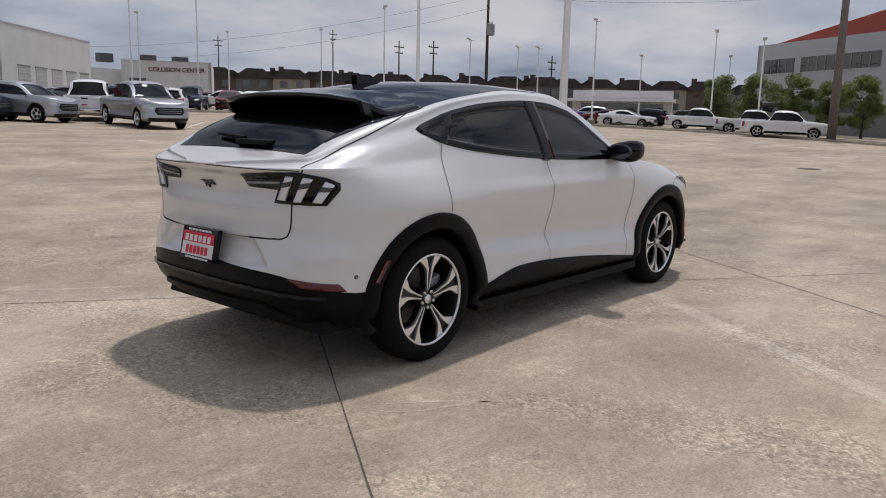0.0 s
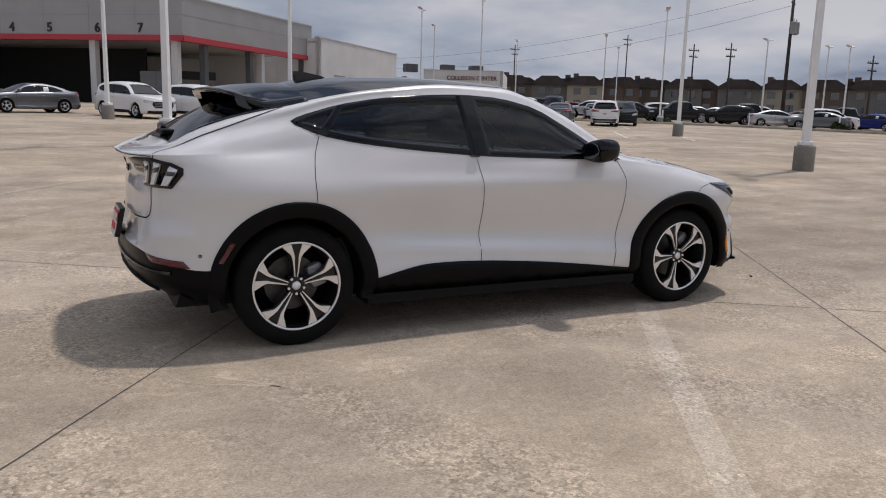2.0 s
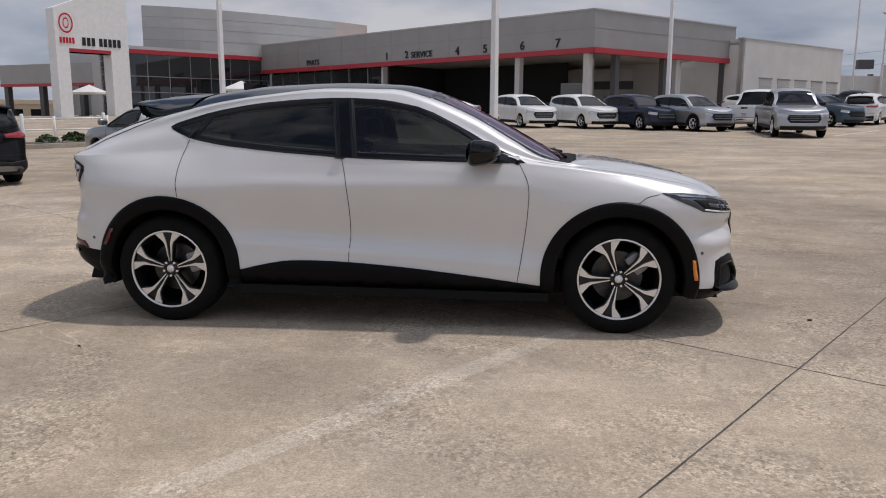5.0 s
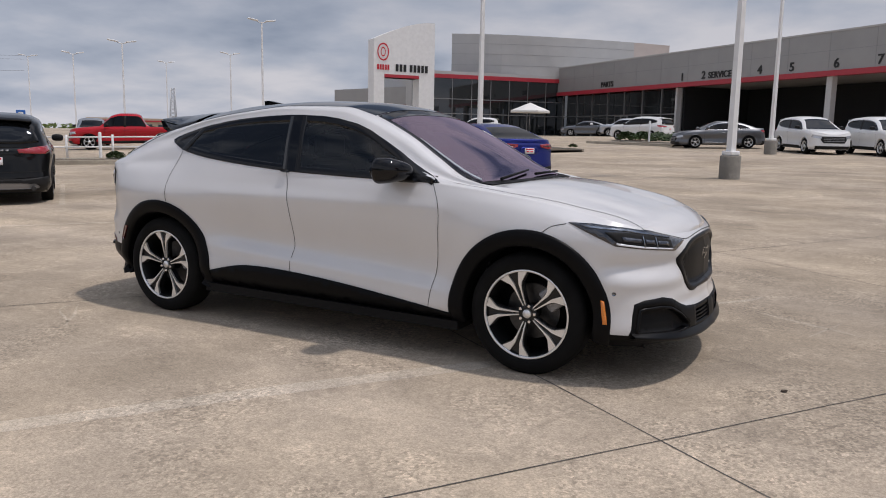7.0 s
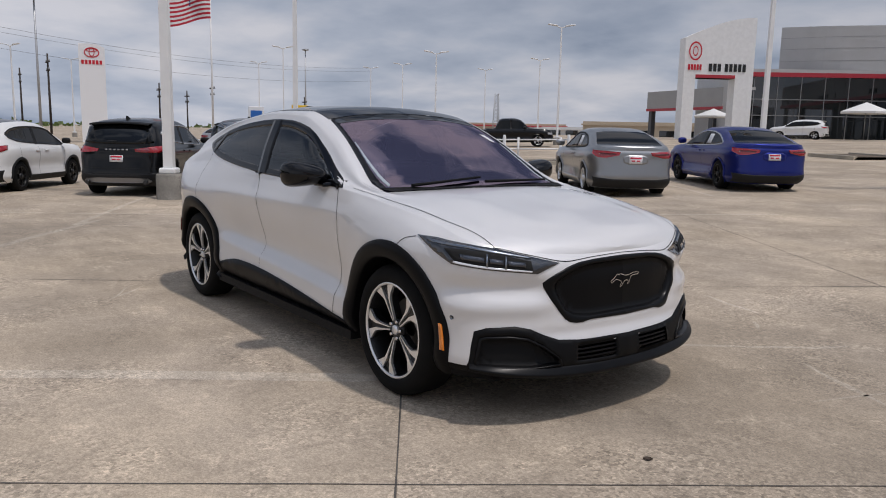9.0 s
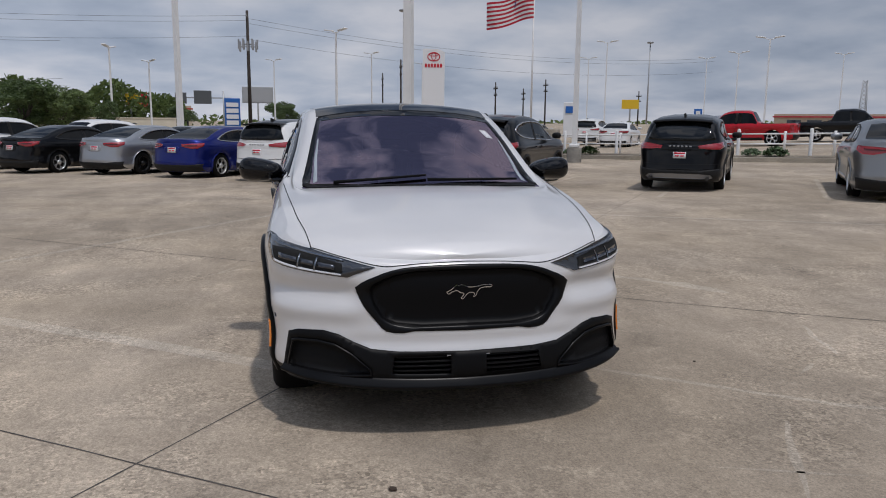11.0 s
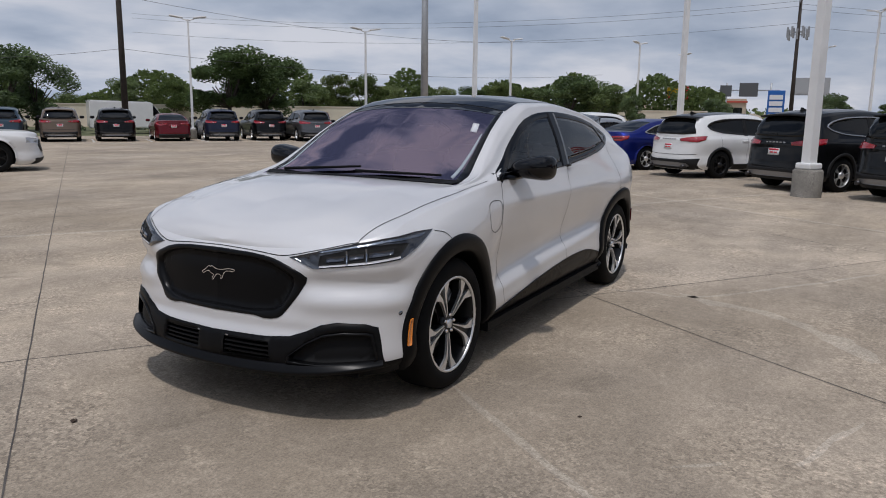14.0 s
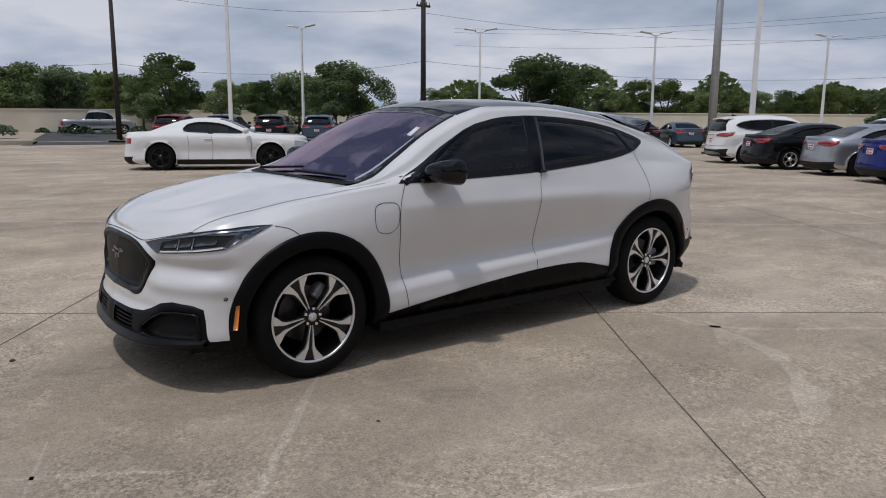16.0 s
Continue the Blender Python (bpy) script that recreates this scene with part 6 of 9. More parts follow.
    if kind == "sedan":
        bm = bmesh.new()
        patch(bm, rounded([(-.24, .67), (.24, .67), (.27, .86), (-.27, .86)]), "B", .005, .012, .06)
        part("plate_recess", bm, P, car)
    if kind == "pickup":
        bm = bmesh.new()
        patch(bm, [(-2.72, -.70), (-1.08, -.70), (-1.08, .70), (-2.72, .70)], "T", .006, .02, .2)
        part("bed", bm, TRIM_BLACK, car, "black cargo bed")
        bm = bmesh.new()
        seam(bm, [(-.86 * hw, 1.09), (-.86 * hw, .62), (0, .60), (.86 * hw, .62), (.86 * hw, 1.09)], "B", .014, .006)
        part("tailgate_seam", bm, GAP, car)
        bm = bmesh.new()
        patch(bm, [(-.14, 1.00), (.14, 1.00), (.14, 1.06), (-.14, 1.06)], "B", .016, .02, .1)
        part("tailgate_handle", bm, TRIM_BLACK, car)
    if kind == "sedan" or colour in ("maroon", "tan"):
        bm = bmesh.new()
        zt = belt(mid) + .07
        patch(bm, [(mid - .42, zt), (mid - .16, zt), (mid - .18, zt + .22), (mid - .42, zt + .22)], "L", .009, .004, .15, straight=True)
        part("price_sheet", bm, PLATE_WHITE, car, "white price sheet in the window")
    bm = bmesh.new()
    patch(bm, [(-.55 * hw, zf - .05), (.55 * hw, zf - .05), (.62 * hw, zf - .20), (.50 * hw, zf - .34), (-.50 * hw, zf - .34), (-.62 * hw, zf - .20)], "F", .012, .03, .06)
    grille = part("grille", bm, TRIM_BLACK, car, "dark grille")
    for q in range(1, 4) if fine else ():
        bm = bmesh.new()
        zz = zf - .05 - .29 * q / 4
        patch(bm, [(-.50 * hw, zz), (.50 * hw, zz), (.50 * hw, zz + .018), (-.50 * hw, zz + .018)], "F", .020, .02, .08)
        part("grille_bar", bm, SKID, grille)
    bm = bmesh.new()
    patch(bm, [(-.8 * hw, c + .02), (.8 * hw, c + .02), (.84 * hw, c + .16), (-.84 * hw, c + .16)], "F", .016, .03, .06, straight=True)
    part("front_bumper", bm, TRIM_BLACK, car)
    zp = {"suv": .80, "sedan": .76, "coupe": .50, "pickup": .72}[kind]
    bm = bmesh.new()
    patch(bm, [(-.135, zp - .068), (.135, zp - .068), (.135, zp + .068), (-.135, zp + .068)], "B", .012, .02, .2)
    plate = part("plate", bm, PLATE_WHITE, car, "white dealer plate with red bars")
    for z0, z1, y in ((.024, .060, .118), (-.032, -.002, .09)):
        bm = bmesh.new()
        patch(bm, [(-y, zp + z0), (y, zp + z0), (y, zp + z1), (-y, zp + z1)], "B", .015, .01, .2)
        part("bar", bm, PLATE_RED, plate)
    BODY[0] = keep
    bm = bmesh.new()
    prism(bm, [(-L / 2 + .25, c + .02), (L / 2 - .25, c + .02), (L / 2 - .3, c + .35), (-L / 2 + .3, c + .35)], -hw * .72, hw * .72)
    part("underbody", bm, PLASTIC, car)
    for ax in k["ax"] if fine else ():
        for s in (-1, 1):
            bm = bmesh.new()
            lathe(bm, [(k["r"] * 1.13, s * hw * .93), (k["r"] * 1.13, s * hw * .60), (0, s * hw * .60)], 24)
            bmesh.ops.delete(bm, geom=[v for v in bm.verts if v.co.z < -.12], context="VERTS")
            bmesh.ops.translate(bm, verts=bm.verts[:], vec=(ax, 0, k["r"]))
            part("wheel_well", bm, PLASTIC, car)
    COARSE[0] = 1.0
    w = simple_wheel(k["r"], bright, seg=28 if fine else 14)
    w.parent = car
    n = 0
    for ax in k["ax"]:
        for s in (-1, 1):
            m = Matrix.Translation((ax, s * (hw - .13), k["r"])) @ (Matrix() if s < 0 else Matrix.Rotation(math.pi, 4, "Z")) @ Matrix.Rotation(.7 * n, 4, "Y")
            if n == 0:
                w.matrix_basis = m
            else:
                copy_thing(w, m)
            n += 1
    return car


FLEET = {}


def park(kind, colour, x, y, heading, label, bright=True, scale=1.0, fine=False):
    """Parks a vehicle with the middle of its floor over (x, y)."""
    m = pose(x, y, ground_z(x, y), 0, 0, heading)
    a, b = ground_z(x + math.cos(radians(heading)), y + math.sin(radians(heading))), ground_z(x - math.cos(radians(heading)), y - math.sin(radians(heading)))
    m = m @ Matrix.Rotation(-math.atan2(a - b, 2), 4, "Y")
    key = (kind, colour, bright, fine)
    if key not in FLEET:
        FLEET[key] = vehicle(kind, colour, label, bright, fine)
        FLEET[key].matrix_basis = m @ Matrix.Diagonal((scale, scale, scale, 1))
        return FLEET[key]
    o = FLEET[key]
    old = o.scale.copy()
    o.scale = (scale,) * 3
    c = copy_thing(o, m)
    o.scale = old
    return tagged(c, label)


def lot(u, v):
    """From the grid of the lot (u along the long joints, v across) to x, y."""
    return -.818 * u + .575 * v, .575 * u + .818 * v


ROW = [("suv", "charcoal", 10.42, -6.05, "charcoal grey compact suv parked in the row", True), ("suv", "charcoal", 10.30, -3.40, "charcoal grey compact suv with silver rear skid plate", True),
       ("suv", "black", 11.08, .80, "black compact suv with red tail lamps", True), ("sedan", "warm_silver", 9.75, 4.75, "grey sedan with price sheets in its windows", True),
       ("sedan", "blue", 10.7, 8.1, "royal blue sedan with dark alloy wheels", False), ("suv", "two_tone", 10.55, -9.45, "white crossover with black roof and black wheels", False),
       ("sedan", "blue", 10.75, -12.3, "royal blue sedan parked in the row", True), ("sedan", "silver", 10.8, -15.2, "silver sedan parked in the row", False),
       ("sedan", "black", 10.2, -17.9, "black sedan with bright alloy wheels", True), ("suv", "white", 10.2, -21.0, "white crossover parked at the row's end", True)]
for kind, colour, u, v, label, bright in ROW:
    x, y = lot(u + KINDS[kind]["L"] / 2, v)
    park(kind, colour, x, y, 145, label, bright, .95 if colour in ("black", "two_tone") and kind == "suv" else 1.0, True)
for i, (kind, colour, u) in enumerate((("suv", "navy", -11.0), ("suv", "charcoal", -8.3), ("suv", "teal", -5.7), ("suv", "tan", -3.2), ("suv", "black", -.7), ("sedan", "maroon", 2.0), ("suv", "navy", 4.5),
                                       ("suv", "charcoal", 7.0), ("suv", "maroon", 9.6), ("sedan", "black", 12.4), ("sedan", "teal", 14.9), ("sedan", "black", 17.5), ("suv", "maroon", -13.8))):
    x, y = lot(u, -36 - 2.3)
    park(kind, colour, x, y, 235, f"{ {'navy': 'dark navy', 'tan': 'bronze', 'teal': 'slate blue'}.get(colour, colour)} {'sedan' if kind == 'sedan' else 'suv'} parked before the tree line")
park("coupe", "white", -4.6, -16.7, 152, "white two-door muscle coupe with black wheels", False, fine=True)

# more vehicles on the far sides of the lot
for kind, colour, x, y, h, label, bright in (
        ("pickup", "silver", 11.9, 27.3, -97, "silver midsize pickup facing the lot", True), ("pickup", "white", 12.6, 33.5, 60, "white pickup truck seen from its tailgate", True),
        ("suv", "white", 1.0, 35.0, -62, "white family suv parked in a row", True), ("suv", "white", 4.0, 34.2, -62, "white family suv parked in a row", True),
        ("suv", "navy", 6.6, 32.8, -62, "dark blue family suv parked in a row", True), ("suv", "silver", 8.8, 31.6, -62, "silver family suv parked in a row", True),
        ("sedan", "grey", -3.6, 37.8, 205, "dark grey sedan beside a planted island", True), ("suv", "white", -10.6, 49.5, 160, "white crossover near the showroom", True),
        ("suv", "white", 20.0, 39.0, 56, "white crossover parked by the planter", True), ("sedan", "grey", 28.4, 38.0, 50, "dark grey sedan parked by the planter", True),
        ("suv", "white", 27.5, 41.2, 230, "white crossover facing the lot", True), ("suv", "white", 30.8, 36.2, 50, "white crossover parked by the planter", True),
        ("suv", "charcoal", 33.5, 37.5, 230, "charcoal suv parked by the planter", True), ("suv", "teal", 16.5, 36.5, -60, "slate blue suv parked before the workshop", True),
        ("pickup", "black", 24.0, 50.5, 230, "black pickup truck behind the planter", True), ("pickup", "navy", 28.0, 49.8, 230, "dark blue pickup truck behind the planter", True),
        ("suv", "black", 20.5, 50.0, 50, "black suv behind the planter", True), ("suv", "maroon", 31.5, 50.0, 230, "maroon suv behind the planter", True),
        ("pickup", "black", 36.0, 49.5, 230, "black pickup truck behind the planter", True), ("sedan", "silver", 39.8, 48.8, 50, "silver sedan behind the planter", True),
        ("pickup", "charcoal", 47.0, 46.0, 150, "charcoal pickup truck with a bed cover", True), ("pickup", "black", 52.0, 43.0, 150, "black pickup truck behind the planter", True),
        ("sedan", "grey", 52.6, 36.2, 120, "grey sedan behind the planter", True), ("suv", "silver", 43.0, 50.0, 50, "silver suv behind the planter", True),
        ("sedan", "blue", 60.0, 36.5, 100, "blue sedan behind the planter", True), ("sedan", "maroon", 61.0, 32.0, 100, "maroon sedan behind the planter", True),
        ("coupe", "white", 56.5, 27.6, 285, "white two-door coupe behind the planter", True), ("pickup", "white", 59.5, 22.3, 285, "white crew-cab pickup behind the planter", True),
        ("pickup", "white", 51.2, 12.9, 285, "white crew-cab pickup behind the planter", True), ("suv", "black", 63.5, 24.0, 285, "black suv behind the planter", True),
        ("pickup", "white", 56.0, 16.6, 285, "white crew-cab pickup behind the planter", True), ("suv", "black", 66.0, 30.5, 100, "black suv behind the planter", True),
        ("pickup", "black", 62.0, 40.5, 120, "black pickup truck behind the planter", True), ("suv", "silver", 66.0, 37.0, 120, "silver suv behind the planter", True),
        ("pickup", "red", -31.6, 23.2, 228, "red heavy-duty pickup with a flatbed", True), ("suv", "silver", -39.0, 26.5, 325, "silver van across the access road", True),
        ("pickup", "black", -33.5, 31.5, 50, "black pickup truck across the access road", True), ("sedan", "white", -36.5, 18.5, 145, "white sedan across the access road", True),
        ("suv", "white", -42.0, 19.0, 145, "white crossover across the access road", True), ("sedan", "silver", -45.0, 16.0, 145, "silver sedan across the access road", True),
        ("suv", "white", -29.0, -9.0, 325, "white suv in the second row", True),
        ("sedan", "silver", -26.6, -4.8, 325, "silver sedan in the second row", True),
        ("suv", "grey", -28.5, -24.8, 235, "grey suv behind the row", True), ("pickup", "silver", -11.5, -62.0, 170, "silver pickup passing behind the hedge", True),
        ("sedan", "grey", -20.0, 65.5, 200, "grey sedan parked before the showroom glass", True), ("suv", "silver", -16.5, 66.0, 200, "silver crossover parked before the showroom glass", True),
        ("suv", "white", -29.0, 60.5, 200, "white crossover parked before the showroom glass", True)):
    park(kind, colour, x, y, h, label, bright, fine=math.hypot(x, y) < 38.5)
# rows of stock far behind the planter
rnd = random.Random(4)
for i in range(34):
    a = radians(34 + 1.15 * i)
    d = 66 + 5 * (i % 3) + rnd.uniform(-1, 1)
    kind, colour = rnd.choice([("suv", "silver"), ("suv", "white"), ("sedan", "grey"), ("suv", "black"), ("sedan", "maroon"), ("sedan", "silver"), ("pickup", "black"), ("suv", "grey")])
    park(kind, colour, d * math.cos(a), d * math.sin(a), 140 + rnd.choice((0, 180)), f"{colour} {'pickup truck' if kind == 'pickup' else kind} in the far stock rows")

# ---------------------------------------------------------------- lamp posts
BASE_CONC = concrete_mat("post_base_concrete", (0.25, 0.235, 0.21), 0)
LED_GLASS = mat("lamp_glass", (0.6, 0.62, 0.64), 0.2)


def lamp_post(x, y, h, r=.085, base=.62, base_r=.27, arms=2, turn=0.0, label="white steel lamp post on a round concrete base", base_z=None, single=False):
    z = ground_z(x, y)
    p = thing("lamp_post", pose(x, y, z, 0, 0, turn), label, "lamp post", "lamp posts")
    if base:
        bm = bmesh.new()
        lathe(bm, [(base_r, -.05), (base_r, base - .03), (base_r - .03, base), (0, base)], 28, "Z")
        part("base", bm, BASE_CONC, p, "weathered concrete base", smooth=False)
        bm = bmesh.new()
        box(bm, -.17, .17, -.17, .17, base, base + .12, .03)
        part("base_cover", bm, WHITE_PAINT, p)
    bm = bmesh.new()
    vs = [(r, base - .02), (r * .62, h)]
    seg = 4
    rings = []
    for rr, hh in vs:
        rings.append([bm.verts.new((rr * 1.25 * math.cos(math.pi / 4 + math.pi / 2 * i), rr * 1.25 * math.sin(math.pi / 4 + math.pi / 2 * i), hh)) for i in range(seg)])
    for i in range(seg):
        bm.faces.new((rings[0][i], rings[0][(i + 1) % seg], rings[1][(i + 1) % seg], rings[1][i]))
    bm.faces.new(rings[1])
    part("pole", bm, WHITE_PAINT, p)
    for k in range(arms):
        s = 1 if k == 0 else -1
        bm = bmesh.new()
        tube(bm, (0, 0, h - .06), (s * .32, 0, h + .03), .035, .03, 8)
        arm = part("arm", bm, WHITE_PAINT, p)
        bm = bmesh.new()
        box(bm, .28, .98, -.16, .16, -.035, .045, .03)
        bmesh.ops.transform(bm, matrix=Matrix.Translation((0, 0, h + .04)) @ Matrix.Rotation(0 if s > 0 else math.pi, 4, "Z") @ Matrix.Rotation(radians(-8), 4, "Y"), verts=bm.verts[:])
        head = part("lamp_head", bm, WHITE_PAINT, p)
        bm = bmesh.new()
        box(bm, .34, .92, -.12, .12, -.045, -.036)
        bmesh.ops.transform(bm, matrix=Matrix.Translation((0, 0, h + .04)) @ Matrix.Rotation(0 if s > 0 else math.pi, 4, "Z") @ Matrix.Rotation(radians(-8), 4, "Y"), verts=bm.verts[:])
        part("lamp_glass", bm, LED_GLASS, head)
    return p


for x, y, h, r, base, turn in ((.1, 16.6, 9.5, .10, .62, 55), (15.2, 8.6, 9.5, .11, .66, 55), (25.8, 24.2, 9.5, .10, .62, 55), (-10.9, 1.8, 9.5, .11, .52, 55), (-21.0, 9.6, 9.5, .10, .55, 55),
                                (-37.5, -6.4, 18.0, .15, .5, 55), (-24.4, -12.2, 9.5, .10, .5, 55), (-9.0, -27.0, 9.0, .09, .5, 55), (7.9, 32.2, 9.3, .10, .6, 55), (-.4, 32.0, 7.3, .09, .6, 55),
                                (-10.8, 23.7, 9.8, .10, .6, 55)):
    lamp_post(x, y, h, r, base, arms=2, turn=turn)
for x, y, h, turn in ((-44.4, -19.6, 6.6, -20), (-34.6, -25.0, 6.5, -30), (-25.7, -30.6, 6.5, -45), (-18.0, -38.2, 6.8, -60), (-53.0, -13.0, 6.8, -10),
                      (-46.0, 2.5, 7.6, 40), (-66.0, -12.5, 6.8, 40), (-75.0, 8.0, 8.6, 40), (-80.0, -2.0, 8.2, 60), (-90.0, 16.0, 8.6, 60), (-60.0, 27.6, 8.3, 60),
                      (-62.0, 42.0, 7.5, 60), (-52.0, 52.0, 7.8, 60), (-34.0, 36.5, 8.2, 60), (-44.0, 33.0, 7.0, 60), (-80.0, 34.0, 8.4, 60), (-78.0, 48.0, 8.2, 60), (-70.0, 60.0, 8.0, 60),
                      (30.0, 52.0, 9.4, 50), (24.4, 52.0, 8.2, 50), (32.5, 66.0, 8.4, 50), (40.2, 41.1, 8.6, 50), (48.0, 58.0, 8.0, 50), (55.0, 44.0, 7.4, 20), (52.0, 28.5, 8.4, 20),
                      (61.0, 22.0, 8.2, 20), (63.5, 30.0, 6.4, 20), (70.0, 24.0, 6.8, 20), (58.0, 17.0, 7.2, 20), (58.0, 38.0, 6.8, 20), (66.0, 46.0, 7.6, 20), (45.0, 70.0, 8.0, 50), (53.0, 62.0, 7.2, 50)):
    lamp_post(x, y, h, .08, .5, turn=turn, label="slim white twin-arm lamp post")

# ---------------------------------------------------------------- wooden utility poles and their wires
WIRE = mat("power_wire", (0.06, 0.06, 0.065), 0.6)
CERAMIC = mat("transformer_grey", (0.30, 0.31, 0.32), 0.5, vary=0.1)


def utility_pole(x, y, h, r=.17, arms=(), cans=0, antenna=False, turn=0, material=None, label="tall dark wooden utility pole with cross arms"):
    p = thing("utility_pole", pose(x, y, ground_z(x, y), 0, 0, turn), label, "utility pole", "utility poles")
    bm = bmesh.new()
    tube(bm, (0, 0, -.1), (0, 0, h), r, r * .62, 12)
    part("pole", bm, material or POLE_WOOD, p)
    for z, w in arms:
        bm = bmesh.new()
        box(bm, -w, w, -.06, .06, z - .06, z + .06, .01)
        arm = part("cross_arm", bm, POLE_WOOD if material is None else material, p)
        for q in (-.9, -.45, .45, .9):
            bm = bmesh.new()
            tube(bm, (q * w, 0, z + .06), (q * w, 0, z + .26), .04, .03, 8)
            part("insulator", bm, CERAMIC, arm)
    for k in range(cans):
        bm = bmesh.new()
        a = radians(-50 + 100 * k / max(1, cans - 1) - 90)
        cx, cy = .55 * math.cos(a) * (1.4 if cans > 2 else 1), .45 * math.sin(a)
        zz = h * .66
        rings = lathe(bm, [(0, zz - .55), (.27, zz - .52), (.28, zz - .45), (.28, zz + .45), (.30, zz + .47), (.24, zz + .55), (0, zz + .58)], 18, "Z")
        bmesh.ops.translate(bm, verts=bm.verts[:], vec=(cx, cy, 0))
        can = part("transformer", bm, CERAMIC, p, "grey transformer can", smooth=True)
        bm = bmesh.new()
        tube(bm, (cx, cy, zz + .55), (cx, cy, zz + .85), .05, .03, 8)
        part("bushing", bm, CERAMIC, can)
    if antenna:
        for k in range(12):
            a = 2 * math.pi * k / 12
            bm = bmesh.new()
            zz = h * .72 + .25 * (k % 2)
            tube(bm, (.15 * math.cos(a), .15 * math.sin(a), zz), (.95 * math.cos(a), .95 * math.sin(a), zz), .03, .03, 6)
            box(bm, .95 * math.cos(a) - .09, .95 * math.cos(a) + .09, .95 * math.sin(a) - .09, .95 * math.sin(a) + .09, zz - .5, zz + .5, .013)
            part("antenna_panel", bm, CERAMIC, p)
    return p


UP = dict(a=(59.5, 45.4), b=(-79.2, -4.6), c=(-24.6, -34.8), d=(-8.6, -43.8), e=(50.6, 9.7))
utility_pole(*UP["a"], 13.5, .19, ((12.6, 1.2), (11.2, .8)), 3, label="tall dark wooden pole carrying three transformers", turn=30)
utility_pole(*UP["b"], 13.2, .22, ((12.4, .9),), 0, True, label="dark wooden pole carrying a ring of antennas")
utility_pole(*UP["c"], 12.5, .19, ((8.3, .5),), 0, label="dark wooden pole with bent conduits")
utility_pole(*UP["d"], 9.8, .17, ((9.3, .6),), 0, label="dark wooden pole by the access road")
utility_pole(*UP["e"], 13.5, .30, (), 0, label="thick grey-brown pole at the lot's edge", material=mat("weathered_pole", (0.16, 0.14, 0.12), .8, vary=.2))
utility_pole(-34.0, -20.4, 13.0, .24, (), 0, label="thick galvanised steel pole", material=POLE_GREY)
for x, y, h in ((-78.5, 11.6, 8.3), (-105.0, 34.0, 6.0), (-88.0, 25.0, 6.2), (-95.0, 34.0, 6.8), (-110.0, 55.0, 5.5), (-98.0, 12.0, 8.0), (83.0, 96.0, 13.5), (70.0, 62.0, 9.0), (72.0, 70.0, 9.5), (76.0, 48.0, 7.5), (70.0, 110.0, 12.0)):
    utility_pole(x, y, h, .13, ((h - .8, .9), (h - 1.6, .7)), label="distant wooden utility pole")


def wire(p, q, sag=1.0, r=.010, n=16):
    bm = bmesh.new()
    p, q = Vector(p), Vector(q)
    pts = [p.lerp(q, i / n) - Vector((0, 0, sag * 4 * (i / n) * (1 - i / n))) for i in range(n + 1)]
    rings = [[bm.verts.new(c + Vector((0, 0, r)).lerp(Vector((0, 0, -r)), k) + (q - p).cross(Vector((0, 0, 1))).normalized() * w) for k, w in ((0, 0), (.5, r), (1, 0), (.5, -r))] for c in pts]
    for a, b in zip(rings, rings[1:]):
        for k in range(4):
            bm.faces.new((a[k], a[(k + 1) % 4], b[(k + 1) % 4], b[k]))
    return tagged(mesh_ob("power_wire", bm, WIRE), "thin sagging overhead power wire", "wire", "overhead wires")


def top(k, z):
    return (*UP[k], ground_z(*UP[k]) + z)


for z, o in ((12.7, 0), (12.2, .7), (10.6, 0)):
    wire(top("b", z), (-58, -75, z - .5), 1.6, .013)
    wire(top("b", z - .3), (-105, 65, z - 1), 1.8, .013)
wire(top("c", 8.2), top("d", 8.9), .7)
wire(top("d", 9.1), (22, -50, 10.0), .9)
wire(top("c", 7.9), (-60, -18, 7.5), 1.1)
wire(top("c", 5.0), (-60, -18, 4.6), .8)
wire(top("d", 4.6), top("c", 5.0), .7)
wire(top("d", 4.6), (15, -48, 4.9), .7)
wire(top("a", 12.4), (80, 10, 14.5), 1.2, .013)
wire(top("a", 13.3), (83, 14, 17), 1.2, .013)
wire(top("a", 12.4), (35, 100, 9), 1.8, .013)
wire(top("a", 11.0), (40, 100, 8), 1.8, .013)

# ---------------------------------------------------------------- kerbs, planters, bollards, lines
SOIL = mat("planter_soil", (0.10, 0.075, 0.05), .95, vary=.4, vscale=2, bump=.5, bscale=20)
GRASS_GROUND = mat("verge_grass", (0.07, 0.11, 0.035), .95, vary=.4, vscale=1.2, tint=(0.12, 0.12, 0.05), bump=.6, bscale=12)
ASPHALT = mat("asphalt", (0.055, 0.055, 0.056), .9, vary=.25, vscale=1.5, grain=.3, gscale=80)
LEAF = mat("shrub_leaf", (0.05, 0.085, 0.028), .6, vary=.5, vscale=4)


